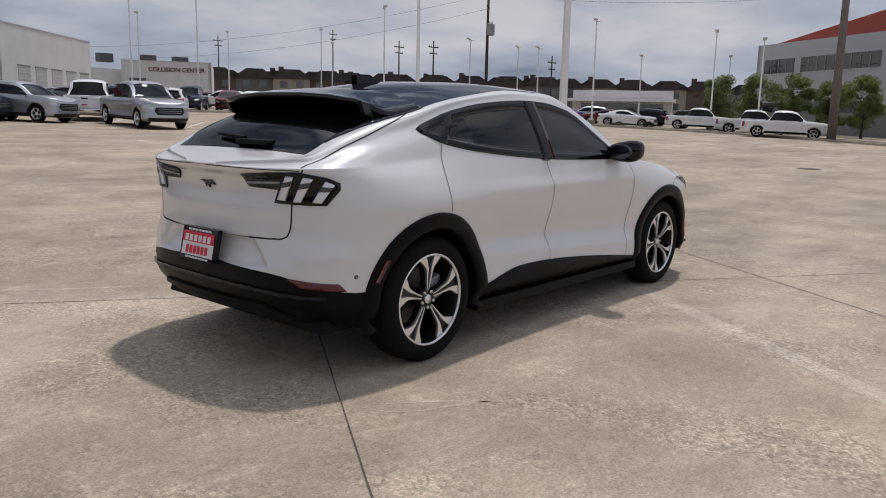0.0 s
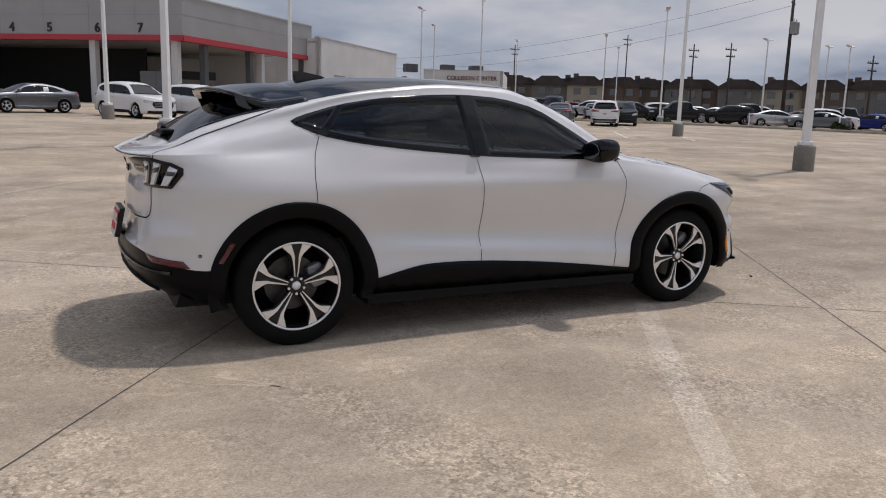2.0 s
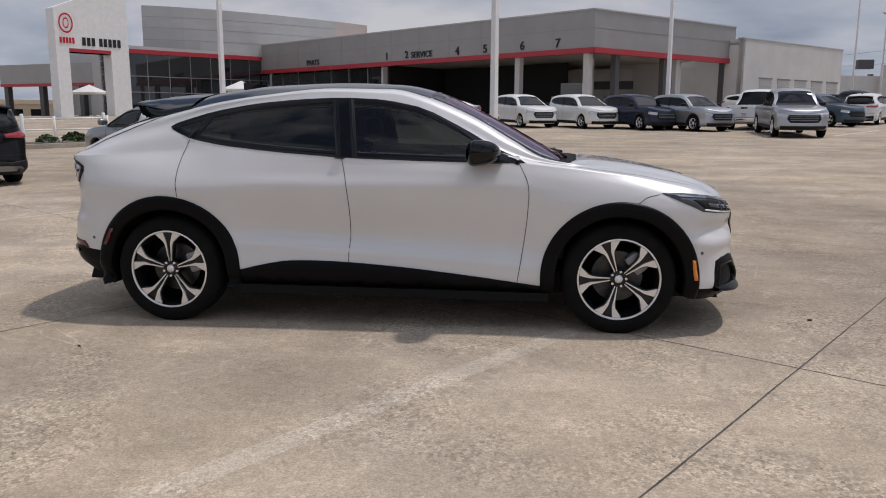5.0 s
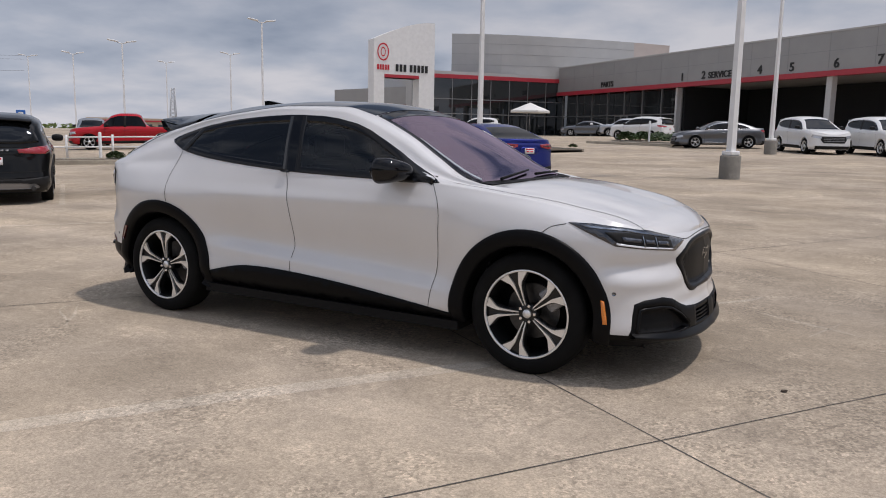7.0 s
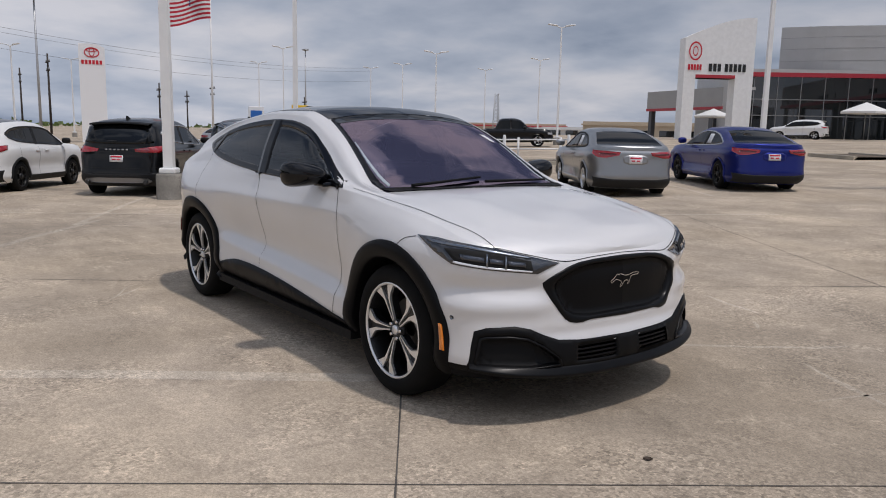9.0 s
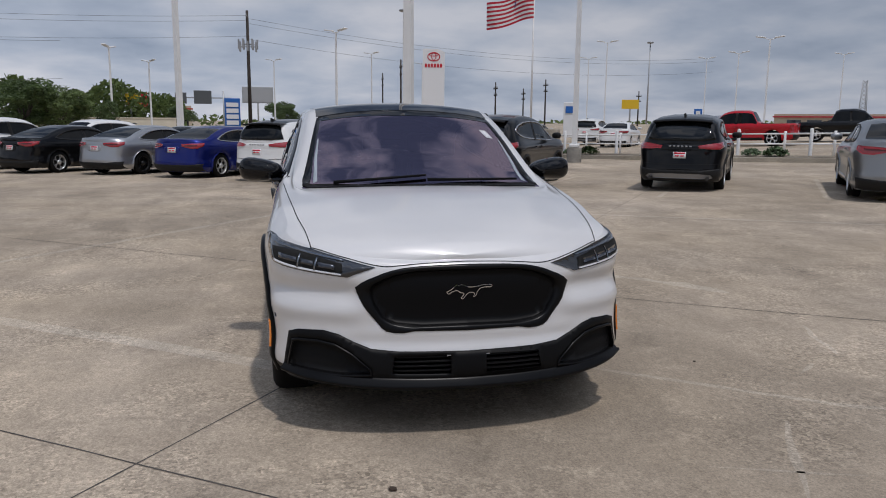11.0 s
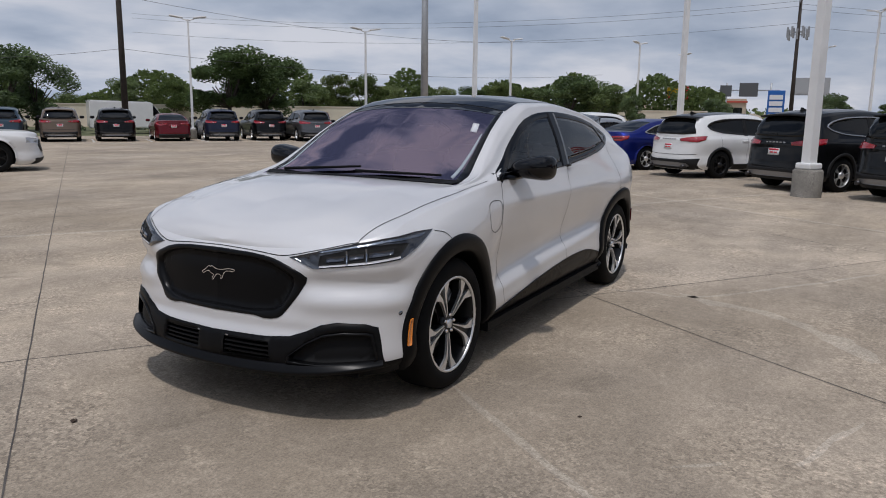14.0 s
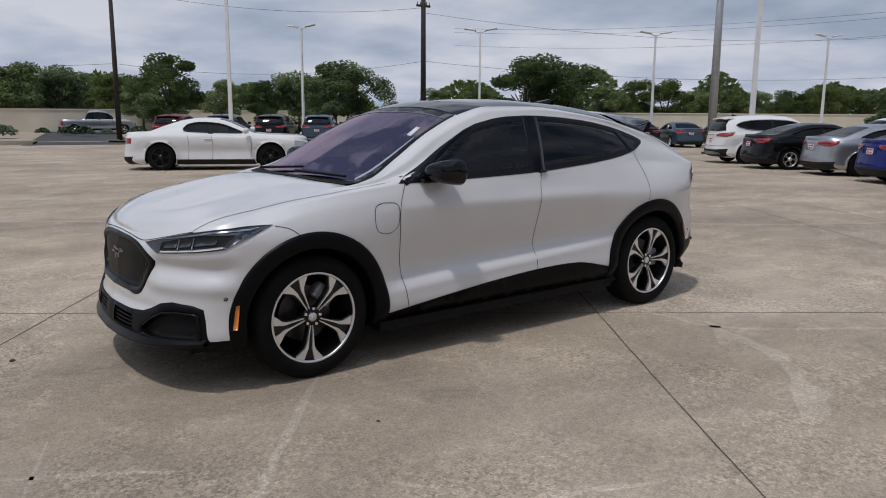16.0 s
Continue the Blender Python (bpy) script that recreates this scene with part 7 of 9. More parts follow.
def kerb_strip(pts, width, name, label, fill, category="planter"):
    """A raised bed between two kerbs along a line of points."""
    bed = thing(name, Matrix(), label, category)
    bm, soil = bmesh.new(), bmesh.new()
    line = []
    for a, b in zip(pts, pts[1:]):
        n = max(2, int((Vector(b) - Vector(a)).length / 3))
        line += [Vector(a).lerp(Vector(b), i / n) for i in range(n)]
    line.append(Vector(pts[-1]))
    rows = []
    for i, p in enumerate(line):
        d = (line[min(i + 1, len(line) - 1)] - line[max(i - 1, 0)]).normalized()
        s = Vector((-d.y, d.x))
        row = []
        for o, z in ((0, -.05), (.02, .15), (.15, .16), (.17, .10), (width - .17, .12), (width - .15, .16), (width - .02, .15), (width, -.05)):
            q = p + s * o
            row.append((q.x, q.y, ground_z(q.x, q.y) + z))
        rows.append(row)
    for lo, hi, target in ((0, 3, bm), (3, 4, soil), (4, 7, bm)):
        cols = [[target.verts.new(r[j]) for j in range(lo, hi + 1)] for r in rows]
        for a, b in zip(cols, cols[1:]):
            for j in range(hi - lo):
                target.faces.new((a[j], b[j], b[j + 1], a[j + 1]))
        for c in (cols[0], cols[-1]):
            if len(c) > 2:
                target.faces.new(c)
    for target in (bm, soil):
        bmesh.ops.recalc_face_normals(target, faces=target.faces[:])
    part("kerb", bm, KERB, bed, "concrete kerb")
    part("soil", soil, fill, bed)
    return bed


def shrub_mesh(r, n, seed):
    rnd = random.Random(seed)
    bm = bmesh.new()
    for _ in range(n):
        a, b = rnd.uniform(0, 2 * math.pi), rnd.uniform(0, .5 * math.pi)
        q = r * rnd.uniform(.55, 1.0)
        c = Vector((q * math.cos(a) * math.cos(b), q * math.sin(a) * math.cos(b), .1 + q * .75 * math.sin(b)))
        d = Vector((rnd.gauss(0, 1), rnd.gauss(0, 1), rnd.gauss(0, 1))).normalized()
        e = d.orthogonal().normalized()
        s = r * rnd.uniform(.10, .20)
        vs = [bm.verts.new(c + d * s * p + e * s * q2) for p, q2 in ((-1, 0), (0, .55), (1, 0), (0, -.55))]
        bm.faces.new(vs)
    return bm


SHRUB = None


def shrub(x, y, s):
    global SHRUB
    if SHRUB is None:
        SHRUB = bpy.data.meshes.new("shrub")
        bm = shrub_mesh(.5, 420, 7)
        bm.to_mesh(SHRUB)
        bm.free()
        SHRUB.materials.append(LEAF)
    o = new("shrub", SHRUB)
    o.matrix_basis = pose(x, y, ground_z(x, y) + .10, 0, 0, (x * 77 + y * 31) % 360) @ Matrix.Diagonal((s, s, s * .85, 1))
    return tagged(o, "low rounded green shrub in a planted bed", "shrub", "shrubs")


def bollard(x, y, h=1.0):
    bm = bmesh.new()
    lathe(bm, [(.06, -.05), (.06, h - .04), (.045, h - .01), (0, h)], 12, "Z")
    o = mesh_ob("bollard", bm, WHITE_PAINT)
    o.matrix_basis = pose(x, y, ground_z(x, y) + .1)
    return tagged(o, "white steel bollard at a planted bed", "bollard", "bollards")


PLANT = [(15.5, 50.5), (24.0, 47.0), (34.0, 43.4), (44.5, 38.5), (52.0, 28.0), (52.5, 17.0), (49.0, 8.5), (44.0, 2.5)]
kerb_strip(PLANT, 2.4, "planter", "long kerbed planter with shrubs and bollards", SOIL)
rnd = random.Random(11)
for a, b in zip(PLANT, PLANT[1:]):
    a, b = Vector(a), Vector(b)
    n = int((b - a).length / 2.6)
    d = (b - a).normalized()
    s = Vector((-d.y, d.x))
    for i in range(n):
        p = a.lerp(b, (i + .5) / n)
        q = p + s * rnd.uniform(.8, 1.6)
        if rnd.random() < .62 and p.y > 22:
            shrub(q.x, q.y, rnd.uniform(.8, 1.35))
        if i % 2 == 0 and p.y > 22:
            q = p + s * 1.9
            bollard(q.x, q.y)
EDGE = [(-13.0, 19.0), (-18.6, 13.7), (-24.5, 10.2), (-31.5, 5.5)]
kerb_strip(EDGE[::-1], 1.8, "planter", "kerbed bed with small shrubs along the access road", SOIL)
for i in range(9):
    p = Vector(EDGE[0]).lerp(Vector(EDGE[-1]), (i + .4) / 9)
    q = p + Vector((-.55, .85)) * .9
    if i % 3 != 1:
        shrub(q.x, q.y, .9)
        shrub(q.x - .7, q.y - .5, .75)
    bollard(q.x + .5, q.y + 1.0)
kerb_strip([(-8.2, 29.6), (-11.2, 31.8)], 2.0, "planter", "short kerbed island with a small plant", SOIL)
shrub(-9.6, 32.0, .5)
kerb_strip([(-4.8, 39.8), (-11.0, 44.0)], 2.2, "planter", "kerbed island planted with hedges", SOIL)
for i in range(5):
    shrub(-5.6 - 1.2 * i, 41.6 + .85 * i, 1.5)
bollard(-8.3, 42.3, 1.3)
# the access road and verge beyond the coupe
for pts, w, fill, nm, lb in (([(2.0, -42.5), (-3.5, -41.2)], 3.0, GRASS_GROUND, "planter", "grassed island at the access road"), ([(-9.0, -41.5), (-30.0, -56.0)], 2.2, GRASS_GROUND, "planter", "grassed verge beside the access road")):
    kerb_strip(pts, w, nm, lb, fill)
bm = bmesh.new()
ground_strip(bm, (-5.5, -39.5), (-13.0, -75.0), 5.5, .012, 3)
tagged(mesh_ob("road", bm, ASPHALT), "dark asphalt access road", "road", kind="structure")
for i in range(4):
    shrub(-1.5 + 1.4 * i, -42.6 - .2 * i, .8)
    shrub(-10.2 - 1.2 * i, -43.6 - .8 * i, 1.2)

LINES = [((18.4, 24.0), (22.1, 29.1)), ((20.8, 22.2), (24.8, 28.0)), ((15.2, 24.6), (19.9, 30.7)), ((13.4, 26.3), (17.2, 31.1)), ((23.4, 20.6), (27.4, 26.2)), ((10.6, 28.2), (14.2, 33.6)),
         ((26.0, 33.5), (29.0, 37.9)), ((29.0, 31.6), (32.0, 36.0)), ((23.0, 35.5), (26.0, 39.9)), ((32.0, 29.6), (35.0, 34.0))]
for i in range(11):                          # stalls of the row beside the car and of the row before the trees
    v = -23.0 + 2.95 * i
    LINES.append((lot(10.0, v), lot(15.2, v)))
for i in range(13):
    u = -12.4 + 2.66 * i
    LINES.append((lot(u, -35.2), lot(u, -40.2)))
for i, (p, q) in enumerate(LINES):
    bm = bmesh.new()
    ground_strip(bm, p, q, .10, .003, .4, .12, i)
    tagged(mesh_ob("stall_line", bm, FADED if 10 <= i < 21 else LINE_WHITE, ground), kind="structure")
for p, q, w in ((lot(6.9, 6.4), lot(6.9, -7.5), .11), ((-7.0, -.8), (-11.6, 1.5), .10), ((4.5, -9.2), (1.5, -8.0), .09), ((1.9, -9.4), (.5, -10.7), .1)):
    bm = bmesh.new()
    ground_strip(bm, p, q, w, .003, .4, .25, int(w * 500))
    tagged(mesh_ob("faded_line", bm, FADED, ground), kind="structure")
bm = bmesh.new()
lathe(bm, [(.36, .004), (.30, .012), (0, .012)], 28, "Z")
o = mesh_ob("manhole_cover", bm, mat("cast_iron", (.05, .05, .05), .7, vary=.3))
o.matrix_basis = pose(20.2, 2.9, ground_z(20.2, 2.9))
tagged(o, "round cast iron manhole cover in the concrete", "manhole cover")


# ---------------------------------------------------------------- small litter on the concrete
DRY_LEAF = mat("dry_leaf", (0.05, 0.032, 0.020), .8, vary=.3, vscale=40)
WEED = mat("dry_weed", (0.13, 0.10, 0.05), .8, vary=.4, vscale=30)


def dry_leaf(x, y, turn, size):
    """A small curled brown leaf lying on the ground."""
    bm = bmesh.new()
    rows = []
    for i in range(7):
        t = i / 6
        w = math.sin(math.pi * (t * .92 + .06)) * .42
        rows.append([bm.verts.new((size * (t - .5), size * w * s, size * (.16 * abs(s) ** 2 + .10 * (t - .5) ** 2) + .002)) for s in (-1, -.4, .4, 1)])
    for a, b in zip(rows, rows[1:]):
        for i in range(3):
            bm.faces.new((a[i], a[i + 1], b[i + 1], b[i])).smooth = True
    o = mesh_ob("dry_leaf", bm, DRY_LEAF)
    o.matrix_basis = pose(x, y, ground_z(x, y), 0, 0, turn)
    return tagged(o, "small curled dry brown leaf on the concrete", "leaf", "fallen leaves")


for x, y, turn, size in ((2.86, -.43, 40, .042), (1.54, 1.66, 110, .022)):
    dry_leaf(x, y, turn, size)


def weed_tuft(x, y):
    """Dry weed growing from a joint."""
    rnd = random.Random(9)
    bm = bmesh.new()
    for _ in range(46):
        a, r, h = rnd.uniform(0, 6.28), rnd.uniform(.05, .26), rnd.uniform(.03, .12)
        p = Vector((rnd.gauss(0, .03), rnd.gauss(0, .03), 0))
        q = p + Vector((r * math.cos(a), r * math.sin(a), h))
        tube(bm, p, q, .006, .002, 4)
    o = mesh_ob("weed_tuft", bm, WEED)
    o.matrix_basis = pose(x, y, ground_z(x, y))
    return tagged(o, "dry brown weed growing from a joint", "weed")


weed_tuft(-5.77, 9.45)

# ---------------------------------------------------------------- the dealership buildings
CLAD = mat("grey_metal_panel", (0.34, 0.335, 0.325), .45, metal=.3, vary=.05, vscale=.6)
CLAD_LIGHT = mat("light_metal_panel", (0.46, 0.455, 0.445), .5, metal=.1, vary=.05, vscale=.6)
RED_BAND = mat("red_fascia", (0.42, 0.03, 0.045), .35, vary=.06)
STUCCO = mat("white_tilt_wall", (0.62, 0.61, 0.59), .8, vary=.06, vscale=.5, grain=.05, gscale=30)
PINKISH = mat("tan_tilt_wall", (0.50, 0.43, 0.39), .8, vary=.06, vscale=.5)
DARK_GLASS = mat("curtain_wall_glass", (0.012, 0.014, 0.015), .04, coat=1.0, coat_rough=0, vary=.3, vscale=.3)
MULLION = mat("aluminium_mullion", (0.30, 0.30, 0.30), .4, metal=.8)
COLUMN = mat("white_column_cladding", (0.55, 0.55, 0.54), .5, vary=.05)
COLUMN_DARK = mat("dark_column", (0.08, 0.08, 0.085), .5)
SOFFIT = mat("soffit_panel", (0.42, 0.41, 0.40), .6, vary=.05)
SIGN_BLACK = mat("black_sign_letter", (0.012, 0.012, 0.012), .4)
SIGN_RED = mat("red_sign_letter", (0.55, 0.015, 0.03), .4)
# near-black: the shade inside bays and openings is put into the colour
SHADED_ROOM = mat("shaded_interior", (0.014, 0.014, 0.015), .8, vary=.2)


def frame2(p, q):
    """A pose at p whose x axis runs to q and whose -y axis is the outside on the right of that way."""
    p, q = Vector((*p, 0)), Vector((*q, 0))
    return Matrix.Translation(p) @ Matrix.Rotation(math.atan2(q.y - p.y, q.x - p.x), 4, "Z"), (q - p).length


def words(text, size, m, material, parent=None, depth=.04, label=""):
    """Raised letters, one mesh."""
    cu = bpy.data.curves.new("letters", "FONT")
    cu.body = text
    cu.size = size
    cu.extrude = depth
    cu.offset = size * .018
    cu.align_x = "CENTER"
    tmp = bpy.data.objects.new("letters", cu)
    scene.collection.objects.link(tmp)
    me = bpy.data.meshes.new_from_object(tmp.evaluated_get(bpy.context.evaluated_depsgraph_get()))
    bpy.data.objects.remove(tmp)
    bpy.data.curves.remove(cu)
    me.materials.clear()
    me.materials.append(material)
    o = new("letters", me)
    if parent:
        o.parent = parent
    o.matrix_basis = m
    if label:
        o["label"] = label
    return o


def wall_text(text, size, fr, s, z, material, parent, out=.03, bold=0):
    m = fr @ Matrix.Translation((s, -out, z)) @ Matrix.Rotation(math.pi / 2, 4, "X")
    return words(text, size, m, material, parent)


def slab_part(name, fr, x0, x1, y0, y1, z0, z1, material, parent, label="", bevel=0.0):
    bm = bmesh.new()
    box(bm, x0, x1, y0, y1, z0, z1, bevel)
    bmesh.ops.transform(bm, matrix=fr, verts=bm.verts[:])
    return part(name, bm, material, parent, label)


def build_service():
    C, Lend, End = (6.62, 56.9), (-30.6, 85.8), (21.0, 70.4)
    b = thing("service_building", Matrix(), "grey panelled service drive with red band, numbered bays and deep canopy", "building")
    fr, n = frame2(Lend, C)                         # front fascia, outside on the right
    z0, z1 = 6.45, 9.75
    slab_part("fascia", fr, 0, n, 0, .6, z0 + .42, z1, CLAD, b, "grey metal panel fascia")
    slab_part("red_band", fr, 0, n + .05, -.12, .6, z0, z0 + .42, RED_BAND, b, "red band under the fascia")
    slab_part("coping", fr, -.1, n, -.06, .7, z1, z1 + .12, CLAD_LIGHT, b)
    slab_part("fascia_joint", fr, 0, n, -.012, .0, (z0 + z1) / 2 + .25, (z0 + z1) / 2 + .29, MULLION, b)
    for i in range(1, 12):
        slab_part("fascia_joint", fr, n * i / 12 - .012, n * i / 12 + .012, -.010, .0, z0 + .42, z1, MULLION, b)
    fs, ns = frame2(C, End)
    slab_part("side_fascia", fs, 0, ns, 0, .6, z0 + .42, z1, CLAD, b, "grey metal panel fascia")
    slab_part("side_red_band", fs, 0, ns, -.12, .6, z0, z0 + .42, RED_BAND, b)
    slab_part("coping", fs, 0, ns, -.06, .7, z1, z1 + .12, CLAD_LIGHT, b)
    slab_part("fascia_joint", fs, 0, ns, -.012, .0, (z0 + z1) / 2 + .25, (z0 + z1) / 2 + .29, MULLION, b)
    slab_part("soffit", fr, 0, n, .5, 17, z0 + .15, z0 + .3, SOFFIT, b)
    slab_part("roof", fr, 0, n, .5, 17, z1 - .5, z1 - .3, CLAD_LIGHT, b)
    slab_part("rear_wall", fr, 0, n - 1, 16.5, 17, 1, z1 - .3, STUCCO, b)
    # glazed parts department on the far half, open bays on the near half
    half = n * .46
    slab_part("shop_window", fr, 0, half, 1.2, 1.3, 1.4, z0 + .1, DARK_GLASS, b, "dark glass curtain wall")
    for i in range(8):
        slab_part("mullion", fr, half * i / 7 - .05, half * i / 7 + .05, 1.08, 1.2, 1.4, z0 + .1, MULLION, b)
    for z in (3.9,):
        slab_part("transom", fr, 0, half, 1.1, 1.2, z, z + .10, MULLION, b)
    door = slab_part("entrance_door", fr, half * .50, half * .50 + 2.4, 1.0, 1.1, 1.5, 4.0, MULLION, b, "white framed glass entrance")
    for k in (0, 1):
        slab_part("door_glass", fr, half * .5 + .18 + 1.12 * k, half * .5 + 1.1 + 1.12 * k, .985, 1.0, 1.6, 3.8, DARK_GLASS, door)
    # bay walls coloured near-black for the shade under the canopy
    slab_part("bay_rear", fr, half, n - 9, 9.5, 9.7, 1.2, z0 + .2, SHADED_ROOM, b)
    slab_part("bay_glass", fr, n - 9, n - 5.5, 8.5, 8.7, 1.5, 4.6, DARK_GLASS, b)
    slab_part("bay_side", fr, half, half + .3, 1.2, 9.7, 1.2, z0 + .2, SHADED_ROOM, b)
    for s, e in ((half + .1, .13), (n - 7.9, .26), (n - .9, .27)):
        slab_part("column", fr, s - e, s + e, .3, .85, 1.0, z0 + .2, COLUMN, b, "pale clad canopy column")
    slab_part("column", fr, n - 5.2, n - 4.5, 6.5, 7.2, 1.0, z0 + .2, COLUMN, b)
    for s, m in ((3.4, COLUMN_DARK), (9.8, COLUMN_DARK), (11.6, COLUMN), (ns - .8, COLUMN_DARK)):
        slab_part("column", fs, s - .25, s + .25, .4, .9, 1.0, z0 + .2, m, b)
    for text, t, size in (("PARTS", .225, .80), ("1", .4846, .98), ("2", .546, .98), ("SERVICE", .590, .80), ("4", .689, .98), ("5", .760, .98), ("6", .8486, .98), ("7", .926, .98)):
        wall_text(text, size, fr, n * t, z0 + .62, SIGN_BLACK, b)
    return b


def build_showroom():
    b = thing("showroom_building", Matrix(), "curved grey showroom with dark glass walls and red band", "building")
    # a gently curved front in short straight runs
    ring = smooth_line([(-41.5, 78.5), (-36.0, 81.0), (-29.5, 86.0), (-23.0, 92.5), (-19.5, 96.5)], 4)
    for i, (p, q) in enumerate(zip(ring, ring[1:])):
        fr, n = frame2(p, q)
        far = i >= 12
        slab_part("upper_wall", fr, 0, n + .03, 0, .5, 8.6, 13.6 - .02 * i, PINKISH if far else CLAD_LIGHT, b)
        if not far:
            for z in (9.9, 11.2, 12.4):
                slab_part("panel_joint", fr, 0, n, -.012, 0, z, z + .03, MULLION, b)
    fr, n = frame2((-42.8, 71.5), (-29.8, 86.2))
    slab_part("glass_wall", fr, 0, n, 0, .2, 1.5, 8.0, DARK_GLASS, b, "tall dark glass wall")
    slab_part("red_band", fr, -.2, n, -.25, .4, 8.0, 8.45, RED_BAND, b)
    slab_part("roof_edge", fr, -.2, n, -.2, .4, 8.45, 8.8, CLAD_LIGHT, b)
    for z in (3.9, 5.6):
        slab_part("transom", fr, 0, n, -.08, 0, z, z + .09, MULLION, b)
    for i in range(9):
        slab_part("mullion", fr, n * i / 8 - .04, n * i / 8 + .04, -.06, 0, 1.5, 8.0, MULLION, b)
    slab_part("side_wall", fr, -.1, .5, 0, 14, 1.5, 12.6, CLAD_LIGHT, b)
    # low wing beyond the arch
    fr, n = frame2((-58.0, 77.0), (-41.5, 72.0))
    slab_part("wing_fascia", fr, 0, n, 0, .5, 4.9, 7.0, CLAD, b)
    slab_part("wing_band", fr, 0, n, -.1, .5, 4.6, 4.9, RED_BAND, b)
    slab_part("wing_roof", fr, 0, n, .4, 10, 6.6, 6.9, CLAD_LIGHT, b)
    for s in (.5, 6, 12):
        slab_part("wing_column", fr, s - .3, s + .3, .2, .8, 1.2, 4.7, COLUMN_DARK, b)
    return b


def build_arch():
    a = thing("entrance_arch", Matrix(), "tall white entrance portal with red lettering at the showroom", "building")
    fr, n = frame2((-38.9, 57.7), (-35.2, 63.1))
    bm = bmesh.new()
    top_line = [(i / 10 * n, 10.5 + 1.9 * math.sin(i / 10 * math.pi / 2)) for i in range(11)]
    prism(bm, [(0, 1.2), (1.1, 1.2), (1.1, 6.9), (n - 1.7, 6.9), (n - 1.7, 1.2), (n, 1.2)] + top_line[::-1], 0, 1.5)
    bmesh.ops.transform(bm, matrix=fr, verts=bm.verts[:])
    part("portal", bm, WHITE_PAINT, a, "white panelled portal with an opening")
    slab_part("lintel_band", fr, 1.1, n - 1.7, -.02, 1.5, 6.9, 7.2, RED_BAND, a)
    # the round red mark and the bars below it, and dark name bars
    for r0, r1, sx in ((.85, .70, .72), (.46, .34, .55)):
        bm = bmesh.new()
        seg = 32
        o = [bm.verts.new((.95 + r0 * sx * math.cos(2 * math.pi * i / seg), -.06, 9.3 + r0 * math.sin(2 * math.pi * i / seg))) for i in range(seg)]
        q = [bm.verts.new((.95 + r1 * sx * math.cos(2 * math.pi * i / seg), -.06, 9.3 + r1 * math.sin(2 * math.pi * i / seg))) for i in range(seg)]
        for i in range(seg):
            bm.faces.new((o[i], o[(i + 1) % seg], q[(i + 1) % seg], q[i]))
        bmesh.ops.transform(bm, matrix=fr, verts=bm.verts[:])
        part("red_ring", bm, SIGN_RED, a)
    for k in range(5):
        slab_part("red_bar", fr, .35 + .27 * k, .35 + .27 * k + .17, -.06, .0, 7.6, 8.1, SIGN_RED, a)
    for k in range(8):
        slab_part("name_bar", fr, 2.3 + .42 * k + (.25 if k > 2 else 0), 2.3 + .42 * k + .28 + (.25 if k > 2 else 0), -.06, 0, 7.5, 8.2, SIGN_BLACK, a)
    return a


def build_workshop():
    b = thing("workshop_building", Matrix(), "white windowless workshop with roller doors along one side", "building")
    p, q, r = (22.0, 69.5), (35.6, 82.6), (8.0, 82.0)
    fr, n = frame2(p, q)
    slab_part("wall", fr, -1, n, 0, .4, 1.2, 8.6, STUCCO, b)
    slab_part("end_wall", fr, -1, -.6, 0, 22, 1.2, 8.6, STUCCO, b)
    slab_part("roof", fr, -1, n, .4, 22, 8.1, 8.3, CLAD_LIGHT, b)
    slab_part("coping", fr, -1.05, n + .05, -.05, .5, 8.6, 8.72, CLAD_LIGHT, b)
    for i in range(5):
        s = n * (.12 + .18 * i)
        d = slab_part("roller_door", fr, s, s + n * .12, -.03, .05, 1.3, 5.1, CLAD_LIGHT, b, "pale roller door")
        for k in range(6):
            slab_part("door_rib", fr, s, s + n * .12, -.05, -.03, 1.6 + .58 * k, 1.64 + .58 * k, STUCCO, d)
        slab_part("door_frame", fr, s - .12, s + n * .12 + .12, -.06, .04, 5.1, 5.22, MULLION, d)
    # far left wing behind the canopy
    fr2, n2 = frame2((-2.0, 76.5), (22.0, 71.5))
    slab_part("wing_wall", fr2, 0, n2, 0, .4, 1.2, 6.2, STUCCO, b)
    slab_part("wing_window", fr2, 3, 9, -.03, 0, 2.2, 4.6, DARK_GLASS, b)
    slab_part("wing_sign", fr2, 10.5, 15.5, -.06, 0, 4.2, 5.0, COLUMN_DARK, b)
    return b


